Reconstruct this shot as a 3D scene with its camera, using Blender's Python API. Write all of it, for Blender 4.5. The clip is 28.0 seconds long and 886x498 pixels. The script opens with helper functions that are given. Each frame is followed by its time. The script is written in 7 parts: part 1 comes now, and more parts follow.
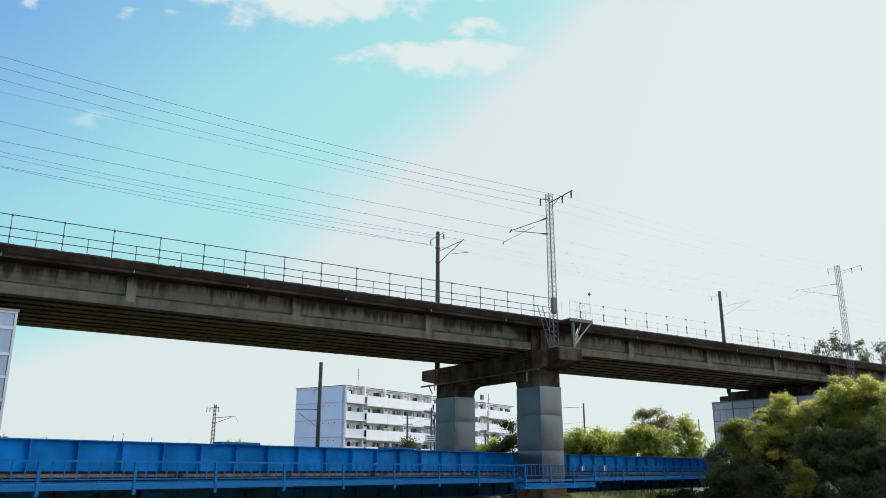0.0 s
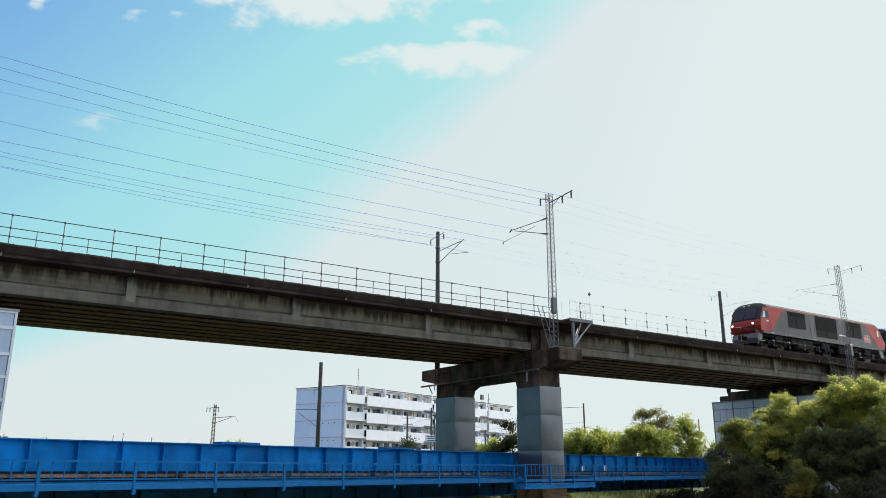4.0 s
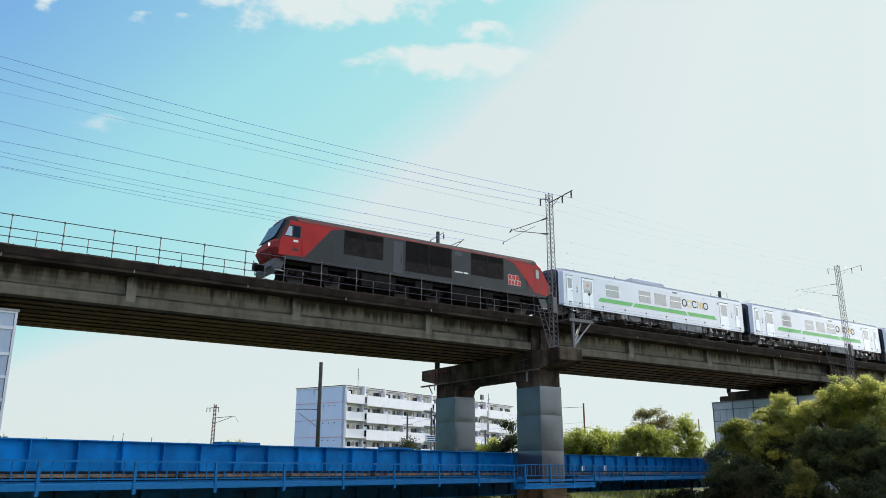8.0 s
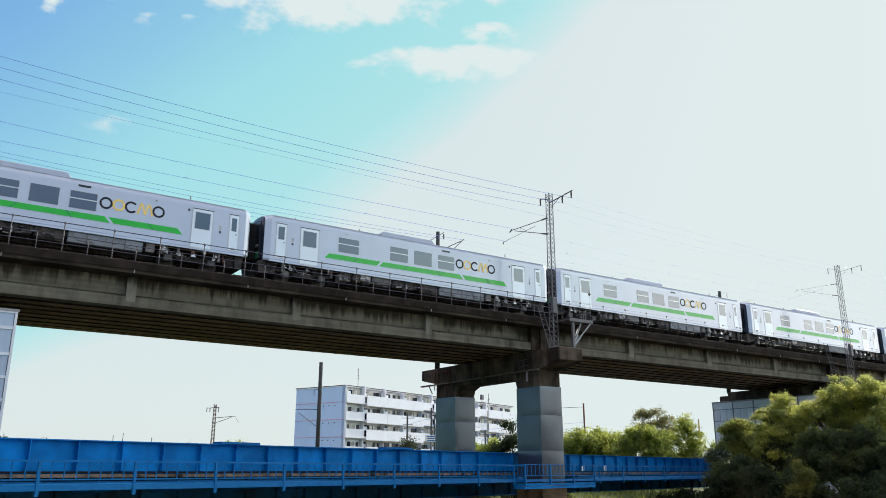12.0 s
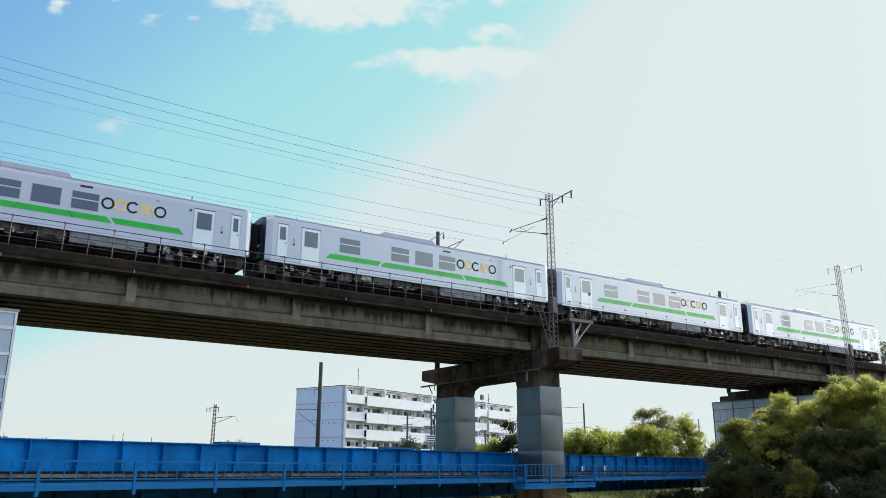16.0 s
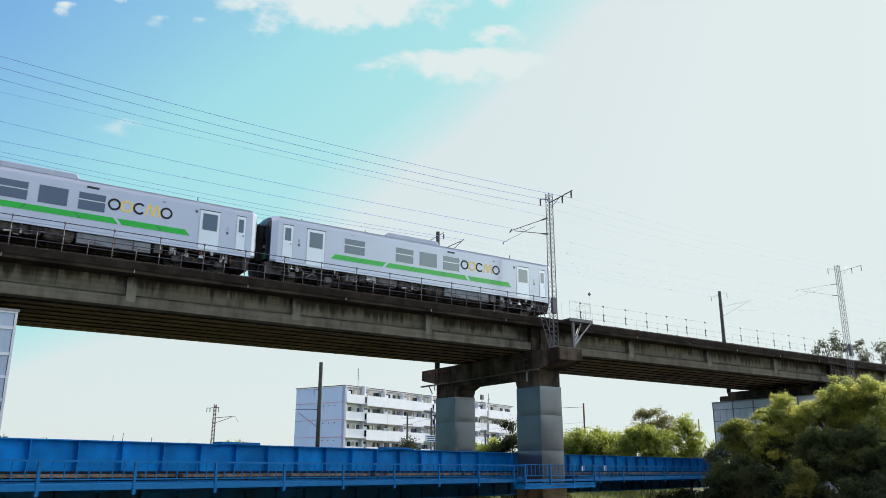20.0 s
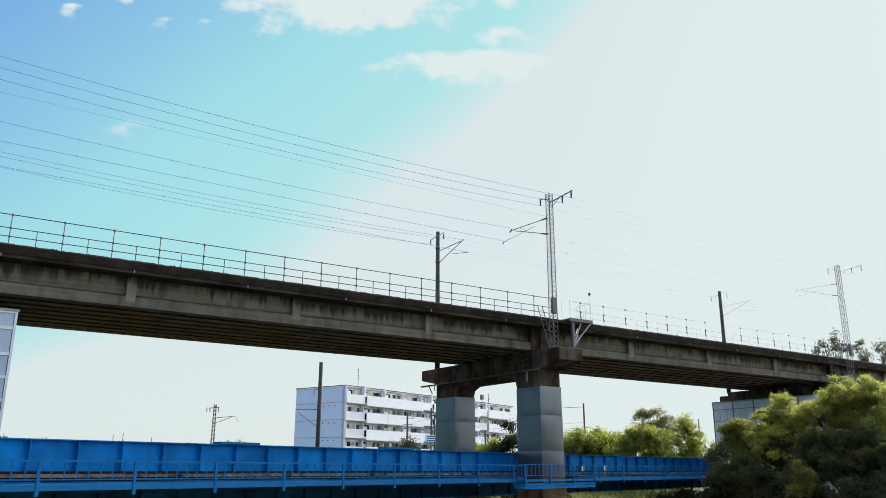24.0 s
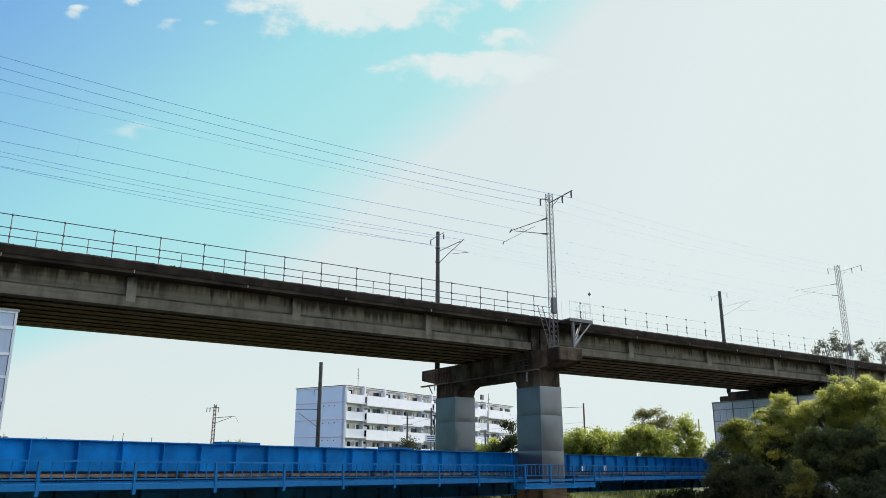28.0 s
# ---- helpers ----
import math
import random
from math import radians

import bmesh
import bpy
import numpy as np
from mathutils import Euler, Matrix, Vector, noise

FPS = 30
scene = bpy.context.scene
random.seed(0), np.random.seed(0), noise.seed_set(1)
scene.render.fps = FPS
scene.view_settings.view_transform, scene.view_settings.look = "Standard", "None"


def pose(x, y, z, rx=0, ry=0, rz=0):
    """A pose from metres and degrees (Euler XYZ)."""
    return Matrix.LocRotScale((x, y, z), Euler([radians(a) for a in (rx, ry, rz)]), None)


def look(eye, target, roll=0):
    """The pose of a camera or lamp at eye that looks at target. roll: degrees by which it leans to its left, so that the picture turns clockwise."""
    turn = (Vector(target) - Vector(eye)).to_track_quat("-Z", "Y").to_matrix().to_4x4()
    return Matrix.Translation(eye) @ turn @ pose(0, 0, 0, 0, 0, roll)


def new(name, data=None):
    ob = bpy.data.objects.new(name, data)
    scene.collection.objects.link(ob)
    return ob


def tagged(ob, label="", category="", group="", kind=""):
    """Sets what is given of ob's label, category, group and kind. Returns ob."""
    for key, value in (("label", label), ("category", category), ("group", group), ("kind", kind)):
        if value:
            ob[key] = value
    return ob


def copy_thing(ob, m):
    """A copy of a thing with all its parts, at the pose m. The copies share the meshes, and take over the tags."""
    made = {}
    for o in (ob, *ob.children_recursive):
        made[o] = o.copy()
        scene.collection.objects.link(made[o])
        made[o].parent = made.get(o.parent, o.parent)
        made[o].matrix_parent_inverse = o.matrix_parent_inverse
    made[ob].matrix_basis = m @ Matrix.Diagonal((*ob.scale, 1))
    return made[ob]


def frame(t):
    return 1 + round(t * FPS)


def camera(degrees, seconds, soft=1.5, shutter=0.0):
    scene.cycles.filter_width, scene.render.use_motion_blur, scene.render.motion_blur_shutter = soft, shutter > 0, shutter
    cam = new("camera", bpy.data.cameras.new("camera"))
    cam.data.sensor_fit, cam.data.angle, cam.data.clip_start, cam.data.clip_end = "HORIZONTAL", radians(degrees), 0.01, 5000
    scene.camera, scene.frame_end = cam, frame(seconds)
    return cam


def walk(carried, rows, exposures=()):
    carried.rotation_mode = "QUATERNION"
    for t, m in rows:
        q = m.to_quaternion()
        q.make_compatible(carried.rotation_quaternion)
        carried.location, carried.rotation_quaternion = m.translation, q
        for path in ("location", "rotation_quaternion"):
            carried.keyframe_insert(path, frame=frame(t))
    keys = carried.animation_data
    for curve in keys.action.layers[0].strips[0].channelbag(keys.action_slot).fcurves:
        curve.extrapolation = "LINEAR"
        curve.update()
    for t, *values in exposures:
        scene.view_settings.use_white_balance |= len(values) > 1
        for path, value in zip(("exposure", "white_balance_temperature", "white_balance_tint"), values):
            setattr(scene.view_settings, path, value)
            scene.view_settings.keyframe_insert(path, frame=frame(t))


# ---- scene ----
cam = camera(59.01, 28.0, soft=0.8, shutter=0.12)
EYE = (0.0, 0.0, 1.6)
VIEW = Euler((radians(90 + 15.68), 0.0, radians(-33.55))).to_matrix().to_4x4()
STAND = Matrix.Translation(EYE) @ VIEW @ pose(0, 0, 0, 0, 0, 0.18)
walk(cam, [(0.0, STAND), (28.0, STAND)])

# ---------------------------------------------------------------- light
SUN_AZ, SUN_EL = 75.0, 27.0          # degrees from +Y towards +X, and above the horizon
SUN = Vector((math.sin(radians(SUN_AZ)) * math.cos(radians(SUN_EL)),
              math.cos(radians(SUN_AZ)) * math.cos(radians(SUN_EL)), math.sin(radians(SUN_EL))))
sun_data = bpy.data.lights.new("sun", "SUN")
sun_data.energy, sun_data.angle, sun_data.color = 5.0, radians(0.5), (1.0, 0.94, 0.82)
sun = new("sun", sun_data)
sun.matrix_world = look(SUN * 200, (0, 0, 0))
scene.view_settings.exposure = 0.0


def polar(h, d, z=0.0):
    return Vector((d * math.sin(radians(h)), d * math.cos(radians(h)), z))


def sky_world():
    world = bpy.data.worlds.new("sky")
    world.use_nodes = True
    scene.world = world
    nt = world.node_tree
    n, l = nt.nodes, nt.links
    n.clear()
    co = n.new("ShaderNodeTexCoord")
    dot = n.new("ShaderNodeVectorMath")
    dot.operation = "DOT_PRODUCT"
    dot.inputs[1].default_value = SUN
    l.new(co.outputs["Generated"], dot.inputs[0])

    def m(op, a, b=None, clamp=False):
        k = n.new("ShaderNodeMath")
        k.operation, k.use_clamp = op, clamp
        for i, v in enumerate((a, b)):
            if v is None:
                continue
            if isinstance(v, (int, float)):
                k.inputs[i].default_value = v
            else:
                l.new(v, k.inputs[i])
        return k.outputs[0]
    angle = m("MULTIPLY", m("ARCCOSINE", dot.outputs["Value"]), 180 / math.pi)
    sep = n.new("ShaderNodeSeparateXYZ")
    l.new(co.outputs["Generated"], sep.inputs[0])
    elev = m("MAXIMUM", m("MULTIPLY", m("ARCSINE", sep.outputs["Z"]), 180 / math.pi), 0.0)
    # haze: thick round the sun and towards the horizon
    low = m("MULTIPLY", m("MAXIMUM", m("SUBTRACT", 13.0, elev), 0.0), 1.2)
    s = m("SUBTRACT", m("ADD", m("MINIMUM", angle, 92.0), m("MULTIPLY", elev, 1.34)), low)
    soft = n.new("ShaderNodeTexNoise")
    soft.inputs["Scale"].default_value, soft.inputs["Detail"].default_value = 3.5, 4
    l.new(co.outputs["Generated"], soft.inputs["Vector"])
    s = m("ADD", s, m("MULTIPLY", m("SUBTRACT", soft.outputs["Fac"], 0.5), 5.0))
    fac = m("DIVIDE", m("SUBTRACT", s, 53.0), 100.0, True)
    ramp = n.new("ShaderNodeValToRGB")
    stops = [(0.0, (0.745, 0.84, 0.84)), (0.155, (0.745, 0.84, 0.84)), (0.178, (0.61, 0.835, 0.845)), (0.218, (0.445, 0.825, 0.84)), (0.33, (0.37, 0.775, 0.84)),
             (0.40, (0.295, 0.63, 0.835)), (0.50, (0.21, 0.475, 0.82)), (0.62, (0.30, 0.46, 0.78)), (0.85, (0.70, 0.66, 0.74)), (1.0, (0.74, 0.68, 0.74))]
    e = ramp.color_ramp.elements
    e[0].position, e[0].color = stops[0][0], (*stops[0][1], 1)
    e[1].position, e[1].color = stops[-1][0], (*stops[-1][1], 1)
    for p, c in stops[1:-1]:
        k = e.new(p)
        k.color = (*c, 1)
    l.new(fac, ramp.inputs[0])
    sky = n.new("ShaderNodeTexSky")
    sky.sky_type, sky.sun_disc = "NISHITA", False
    sky.sun_elevation, sky.sun_rotation = radians(SUN_EL), radians(SUN_AZ)
    dim = n.new("ShaderNodeVectorMath")
    dim.operation = "SCALE"
    dim.inputs["Scale"].default_value = 0.1
    l.new(sky.outputs[0], dim.inputs[0])
    mix = n.new("ShaderNodeMix")
    mix.data_type, mix.blend_type = "RGBA", "MIX"
    mix.inputs["Factor"].default_value = 0.10
    l.new(ramp.outputs[0], mix.inputs["A"])
    l.new(dim.outputs[0], mix.inputs["B"])
    cap = n.new("ShaderNodeMix")
    cap.data_type, cap.blend_type = "RGBA", "DARKEN"
    cap.inputs["Factor"].default_value = 1.0
    cap.inputs["B"].default_value = (0.745, 0.84, 0.84, 1)
    l.new(mix.outputs["Result"], cap.inputs["A"])
    # added gain on the unseen sky overhead and behind, lighting the near faces
    gain = m("ADD", 1.0, m("MULTIPLY", m("DIVIDE", m("SUBTRACT", s, 114.0), 40.0, True), 0.95))
    # unseen bright patch added to the southern sky, bleaching glossy car sides
    south_patch = n.new("ShaderNodeVectorMath")
    south_patch.operation = "DOT_PRODUCT"
    south_patch.inputs[1].default_value = polar(116.0, math.cos(radians(11.0)), math.sin(radians(11.0)))
    l.new(co.outputs["Generated"], south_patch.inputs[0])
    glow = m("DIVIDE", m("SUBTRACT", south_patch.outputs["Value"], 0.62), 0.34, True)
    bg = n.new("ShaderNodeBackground")
    l.new(gain, bg.inputs["Strength"])
    l.new(cap.outputs["Result"], bg.inputs["Color"])
    warm = n.new("ShaderNodeBackground")
    warm.inputs["Color"].default_value = (0.82, 0.83, 0.79, 1)
    l.new(m("MULTIPLY", m("MULTIPLY", glow, glow), 2.4), warm.inputs["Strength"])
    both_layers = n.new("ShaderNodeAddShader")
    l.new(bg.outputs[0], both_layers.inputs[0])
    l.new(warm.outputs[0], both_layers.inputs[1])
    out = n.new("ShaderNodeOutputWorld")
    l.new(both_layers.outputs[0], out.inputs["Surface"])


sky_world()


# ---------------------------------------------------------------- materials
def mat(name, base, rough=0.6, metal=0.0, vary=0.12, scale=3.0, grain=60.0, bump=0.15, stain=None, stain_amount=0.0,
        stain_scale=(1.2, 1.2, 0.18), stain_low=0.52, rnd=0.0, spec=0.5, coat=0.0, drip=0.0, board=0.0, coat_ior=1.5, runoff=None):
    """A painted or mineral surface: base colour, blotches, grain, optional streaks, bump."""
    ma = bpy.data.materials.new(name)
    ma.use_nodes = True
    nt = ma.node_tree
    n, l = nt.nodes, nt.links
    b = n["Principled BSDF"]
    b.inputs["Roughness"].default_value, b.inputs["Metallic"].default_value = rough, metal
    spec = spec if rough < 0.7 else 0.15
    b.inputs["Specular IOR Level"].default_value, b.inputs["Coat Weight"].default_value = spec, coat
    b.inputs["Coat IOR"].default_value, b.inputs["Coat Roughness"].default_value = coat_ior, 0.12
    co = n.new("ShaderNodeTexCoord")
    big = n.new("ShaderNodeTexNoise")
    big.inputs["Scale"].default_value, big.inputs["Detail"].default_value = scale, 6
    fine = n.new("ShaderNodeTexNoise")
    fine.inputs["Scale"].default_value, fine.inputs["Detail"].default_value = grain, 4
    l.new(co.outputs["Object"], big.inputs["Vector"])
    l.new(co.outputs["Object"], fine.inputs["Vector"])
    mr = n.new("ShaderNodeMapRange")
    mr.inputs["From Min"].default_value, mr.inputs["From Max"].default_value = 0.3, 0.7
    mr.inputs["To Min"].default_value, mr.inputs["To Max"].default_value = 1 - vary, 1 + vary
    l.new(big.outputs["Fac"], mr.inputs["Value"])
    mf = n.new("ShaderNodeMapRange")
    mf.inputs["From Min"].default_value, mf.inputs["From Max"].default_value = 0.3, 0.7
    mf.inputs["To Min"].default_value, mf.inputs["To Max"].default_value = 1 - vary * 0.5, 1 + vary * 0.5
    l.new(fine.outputs["Fac"], mf.inputs["Value"])
    mul = n.new("ShaderNodeMath")
    mul.operation = "MULTIPLY"
    l.new(mr.outputs[0], mul.inputs[0])
    l.new(mf.outputs[0], mul.inputs[1])
    last = mul.outputs[0]
    if rnd:
        oi = n.new("ShaderNodeObjectInfo")
        mo = n.new("ShaderNodeMapRange")
        mo.inputs["To Min"].default_value, mo.inputs["To Max"].default_value = 1 - rnd, 1 + rnd
        l.new(oi.outputs["Random"], mo.inputs["Value"])
        m2 = n.new("ShaderNodeMath")
        m2.operation = "MULTIPLY"
        l.new(last, m2.inputs[0])
        l.new(mo.outputs[0], m2.inputs[1])
        last = m2.outputs[0]
    if board:
        # marks of the formwork boards
        mp = n.new("ShaderNodeMapping")
        mp.inputs["Scale"].default_value = (0.10, 0.10, 7.0)
        bn = n.new("ShaderNodeTexNoise")
        bn.inputs["Scale"].default_value, bn.inputs["Detail"].default_value = 1.0, 3
        l.new(co.outputs["Object"], mp.inputs["Vector"])
        l.new(mp.outputs[0], bn.inputs["Vector"])
        mb = n.new("ShaderNodeMapRange")
        mb.inputs["From Min"].default_value, mb.inputs["From Max"].default_value = 0.35, 0.65
        mb.inputs["To Min"].default_value, mb.inputs["To Max"].default_value = 1 - board, 1 + board
        l.new(bn.outputs["Fac"], mb.inputs["Value"])
        m3 = n.new("ShaderNodeMath")
        m3.operation = "MULTIPLY"
        l.new(last, m3.inputs[0])
        l.new(mb.outputs[0], m3.inputs[1])
        last = m3.outputs[0]
    sc = n.new("ShaderNodeVectorMath")
    sc.operation = "SCALE"
    sc.inputs[0].default_value = base
    l.new(last, sc.inputs["Scale"])
    col = sc.outputs[0]
    if stain:
        mp = n.new("ShaderNodeMapping")
        mp.inputs["Scale"].default_value = stain_scale
        st = n.new("ShaderNodeTexNoise")
        st.inputs["Scale"].default_value, st.inputs["Detail"].default_value, st.inputs["Roughness"].default_value = 1.0, 7, 0.62
        l.new(co.outputs["Object"], mp.inputs["Vector"])
        l.new(mp.outputs[0], st.inputs["Vector"])
        ms = n.new("ShaderNodeMapRange")
        ms.inputs["From Min"].default_value, ms.inputs["From Max"].default_value = stain_low, stain_low + 0.16
        ms.inputs["To Max"].default_value = stain_amount
        l.new(st.outputs["Fac"], ms.inputs["Value"])
        mx = n.new("ShaderNodeMix")
        mx.data_type = "RGBA"
        l.new(ms.outputs[0], mx.inputs["Factor"])
        l.new(col, mx.inputs["A"])
        mx.inputs["B"].default_value = (*stain, 1)
        col = mx.outputs["Result"]
    if drip:
        # thin run-off streaks that come in groups
        fac = None
        for scl, lo, hi in (((3.6, 3.6, 0.42), 0.42, 0.70), ((0.42, 0.42, 0.9), 0.42, 0.58)):
            mp = n.new("ShaderNodeMapping")
            mp.inputs["Scale"].default_value = scl
            mp.inputs["Location"].default_value = (3.1, 0.4, 1.7)
            st = n.new("ShaderNodeTexNoise")
            st.inputs["Scale"].default_value, st.inputs["Detail"].default_value = 1.0, 5
            l.new(co.outputs["Object"], mp.inputs["Vector"])
            l.new(mp.outputs[0], st.inputs["Vector"])
            ms = n.new("ShaderNodeMapRange")
            ms.inputs["From Min"].default_value, ms.inputs["From Max"].default_value = lo, hi
            l.new(st.outputs["Fac"], ms.inputs["Value"])
            if fac is None:
                fac = ms.outputs[0]
            else:
                mm = n.new("ShaderNodeMath")
                mm.operation = "MULTIPLY"
                l.new(fac, mm.inputs[0])
                l.new(ms.outputs[0], mm.inputs[1])
                fac = mm.outputs[0]
        ma2 = n.new("ShaderNodeMath")
        ma2.operation = "MULTIPLY"
        l.new(fac, ma2.inputs[0])
        ma2.inputs[1].default_value = drip
        mx = n.new("ShaderNodeMix")
        mx.data_type = "RGBA"
        l.new(ma2.outputs[0], mx.inputs["Factor"])
        l.new(col, mx.inputs["A"])
        mx.inputs["B"].default_value = (0.016, 0.013, 0.011, 1)
        col = mx.outputs["Result"]
    if runoff:
        # soot washed down from a ledge: dense below it, breaking up into tongues
        top, length = runoff
        sp = n.new("ShaderNodeSeparateXYZ")
        l.new(co.outputs["Object"], sp.inputs[0])
        fall = n.new("ShaderNodeMapRange")
        fall.inputs["From Min"].default_value, fall.inputs["From Max"].default_value = top - length, top
        fall.inputs["To Min"].default_value, fall.inputs["To Max"].default_value = -0.30, 0.20
        l.new(sp.outputs["Z"], fall.inputs["Value"])
        total = fall.outputs[0]
        for scl, wt in (((0.55, 0.55, 0.3), 1.1), ((4.5, 4.5, 0.35), 0.75)):
            mp = n.new("ShaderNodeMapping")
            mp.inputs["Scale"].default_value = scl
            tn = n.new("ShaderNodeTexNoise")
            tn.inputs["Scale"].default_value, tn.inputs["Detail"].default_value = 1.0, 5
            l.new(co.outputs["Object"], mp.inputs["Vector"])
            l.new(mp.outputs[0], tn.inputs["Vector"])
            ad = n.new("ShaderNodeMath")
            ad.operation = "MULTIPLY_ADD"
            l.new(tn.outputs["Fac"], ad.inputs[0])
            ad.inputs[1].default_value = wt
            l.new(total, ad.inputs[2])
            total = ad.outputs[0]
        mk = n.new("ShaderNodeMapRange")
        mk.interpolation_type = "SMOOTHSTEP"
        mk.inputs["From Min"].default_value, mk.inputs["From Max"].default_value = 0.80, 1.12
        mk.inputs["To Max"].default_value = 0.85
        l.new(total, mk.inputs["Value"])
        mx = n.new("ShaderNodeMix")
        mx.data_type = "RGBA"
        l.new(mk.outputs[0], mx.inputs["Factor"])
        l.new(col, mx.inputs["A"])
        mx.inputs["B"].default_value = (0.022, 0.018, 0.014, 1)
        col = mx.outputs["Result"]
    l.new(col, b.inputs["Base Color"])
    if bump:
        bp = n.new("ShaderNodeBump")
        bp.inputs["Strength"].default_value, bp.inputs["Distance"].default_value = bump, 0.02
        l.new(fine.outputs["Fac"], bp.inputs["Height"])
        l.new(bp.outputs[0], b.inputs["Normal"])
    return ma


def leaf_mat(name, base, glow, mixed=0.4):
    """Leaves: diffuse with light coming through, varied leaf by leaf."""
    ma = bpy.data.materials.new(name)
    ma.use_nodes = True
    nt = ma.node_tree
    n, l = nt.nodes, nt.links
    n.clear()
    geo = n.new("ShaderNodeNewGeometry")
    mr = n.new("ShaderNodeMapRange")
    mr.inputs["To Min"].default_value, mr.inputs["To Max"].default_value = 0.55, 1.45
    l.new(geo.outputs["Random Per Island"], mr.inputs["Value"])
    # boughs differ: some yellower and paler, some deeper green
    tc = n.new("ShaderNodeTexCoord")
    no = n.new("ShaderNodeTexNoise")
    no.inputs["Scale"].default_value, no.inputs["Detail"].default_value = 0.9, 2.0
    l.new(tc.outputs["Object"], no.inputs["Vector"])
    bough = n.new("ShaderNodeMapRange")
    bough.inputs["From Min"].default_value, bough.inputs["From Max"].default_value = 0.36, 0.64
    l.new(no.outputs["Fac"], bough.inputs["Value"])
    outs = []
    for c in (base, glow):
        mixc = n.new("ShaderNodeMix")
        mixc.data_type = "RGBA"
        mixc.inputs[6].default_value = (c[0] * 0.66, c[1] * 0.78, c[2] * 0.95, 1)
        mixc.inputs[7].default_value = (c[0] * 1.16, c[1] * 1.18, c[2] * 1.05, 1)
        l.new(bough.outputs[0], mixc.inputs[0])
        s = n.new("ShaderNodeVectorMath")
        s.operation = "SCALE"
        l.new(mixc.outputs[2], s.inputs[0])
        l.new(mr.outputs[0], s.inputs["Scale"])
        outs.append(s.outputs[0])
    d = n.new("ShaderNodeBsdfPrincipled")
    d.inputs["Roughness"].default_value, d.inputs["Specular IOR Level"].default_value = 0.6, 0.15
    l.new(outs[0], d.inputs["Base Color"])
    t = n.new("ShaderNodeBsdfTranslucent")
    l.new(outs[1], t.inputs["Color"])
    mx = n.new("ShaderNodeMixShader")
    mx.inputs[0].default_value = mixed
    l.new(d.outputs[0], mx.inputs[1])
    l.new(t.outputs[0], mx.inputs[2])
    o = n.new("ShaderNodeOutputMaterial")
    l.new(mx.outputs[0], o.inputs["Surface"])
    return ma


def glow_mat(name, color, strength):
    ma = bpy.data.materials.new(name)
    ma.use_nodes = True
    b = ma.node_tree.nodes["Principled BSDF"]
    b.inputs["Base Color"].default_value = (*color, 1)
    b.inputs["Emission Color"].default_value = (*color, 1)
    b.inputs["Emission Strength"].default_value = strength
    return ma


def cloud_mat(name, seed, low, high, freq):
    """Vapour: dense where the noise and the middle of the cloud add up, clear at its rim."""
    ma = bpy.data.materials.new(name)
    ma.use_nodes = True
    nt = ma.node_tree
    n, l = nt.nodes, nt.links
    n.clear()
    co = n.new("ShaderNodeTexCoord")
    mp = n.new("ShaderNodeMapping")
    mp.inputs["Location"].default_value = (seed, seed * 1.7, 0)
    l.new(co.outputs["Object"], mp.inputs["Vector"])
    no = n.new("ShaderNodeTexNoise")
    no.inputs["Scale"].default_value, no.inputs["Detail"].default_value, no.inputs["Roughness"].default_value = freq, 8, 0.55
    l.new(mp.outputs[0], no.inputs["Vector"])
    gr = n.new("ShaderNodeVectorMath")
    gr.operation = "DISTANCE"
    gr.inputs[1].default_value = (0.5, 0.5, 0.0)
    gm = n.new("ShaderNodeMapping")
    l.new(co.outputs["UV"], gm.inputs["Vector"])
    l.new(gm.outputs[0], gr.inputs[0])
    a = n.new("ShaderNodeMath")
    a.operation = "MULTIPLY_ADD"
    l.new(gr.outputs["Value"], a.inputs[0])
    a.inputs[1].default_value = -1.25
    l.new(no.outputs["Fac"], a.inputs[2])
    mr = n.new("ShaderNodeMapRange")
    mr.interpolation_type = "SMOOTHSTEP"
    mr.inputs["From Min"].default_value, mr.inputs["From Max"].default_value = low, high
    l.new(a.outputs[0], mr.inputs["Value"])
    tr = n.new("ShaderNodeBsdfTransparent")
    em = n.new("ShaderNodeEmission")
    em.inputs["Color"].default_value, em.inputs["Strength"].default_value = (0.745, 0.84, 0.84, 1), 1.0
    mx = n.new("ShaderNodeMixShader")
    l.new(mr.outputs[0], mx.inputs[0])
    l.new(tr.outputs[0], mx.inputs[1])
    l.new(em.outputs[0], mx.inputs[2])
    o = n.new("ShaderNodeOutputMaterial")
    l.new(mx.outputs[0], o.inputs["Surface"])
    return ma


def glass_mat(name, tint, rough=0.05):
    return mat(name, tint, rough, 0.0, 0.05, 2.0, 10.0, 0.0, spec=0.5, coat=1.0, coat_ior=1.8)


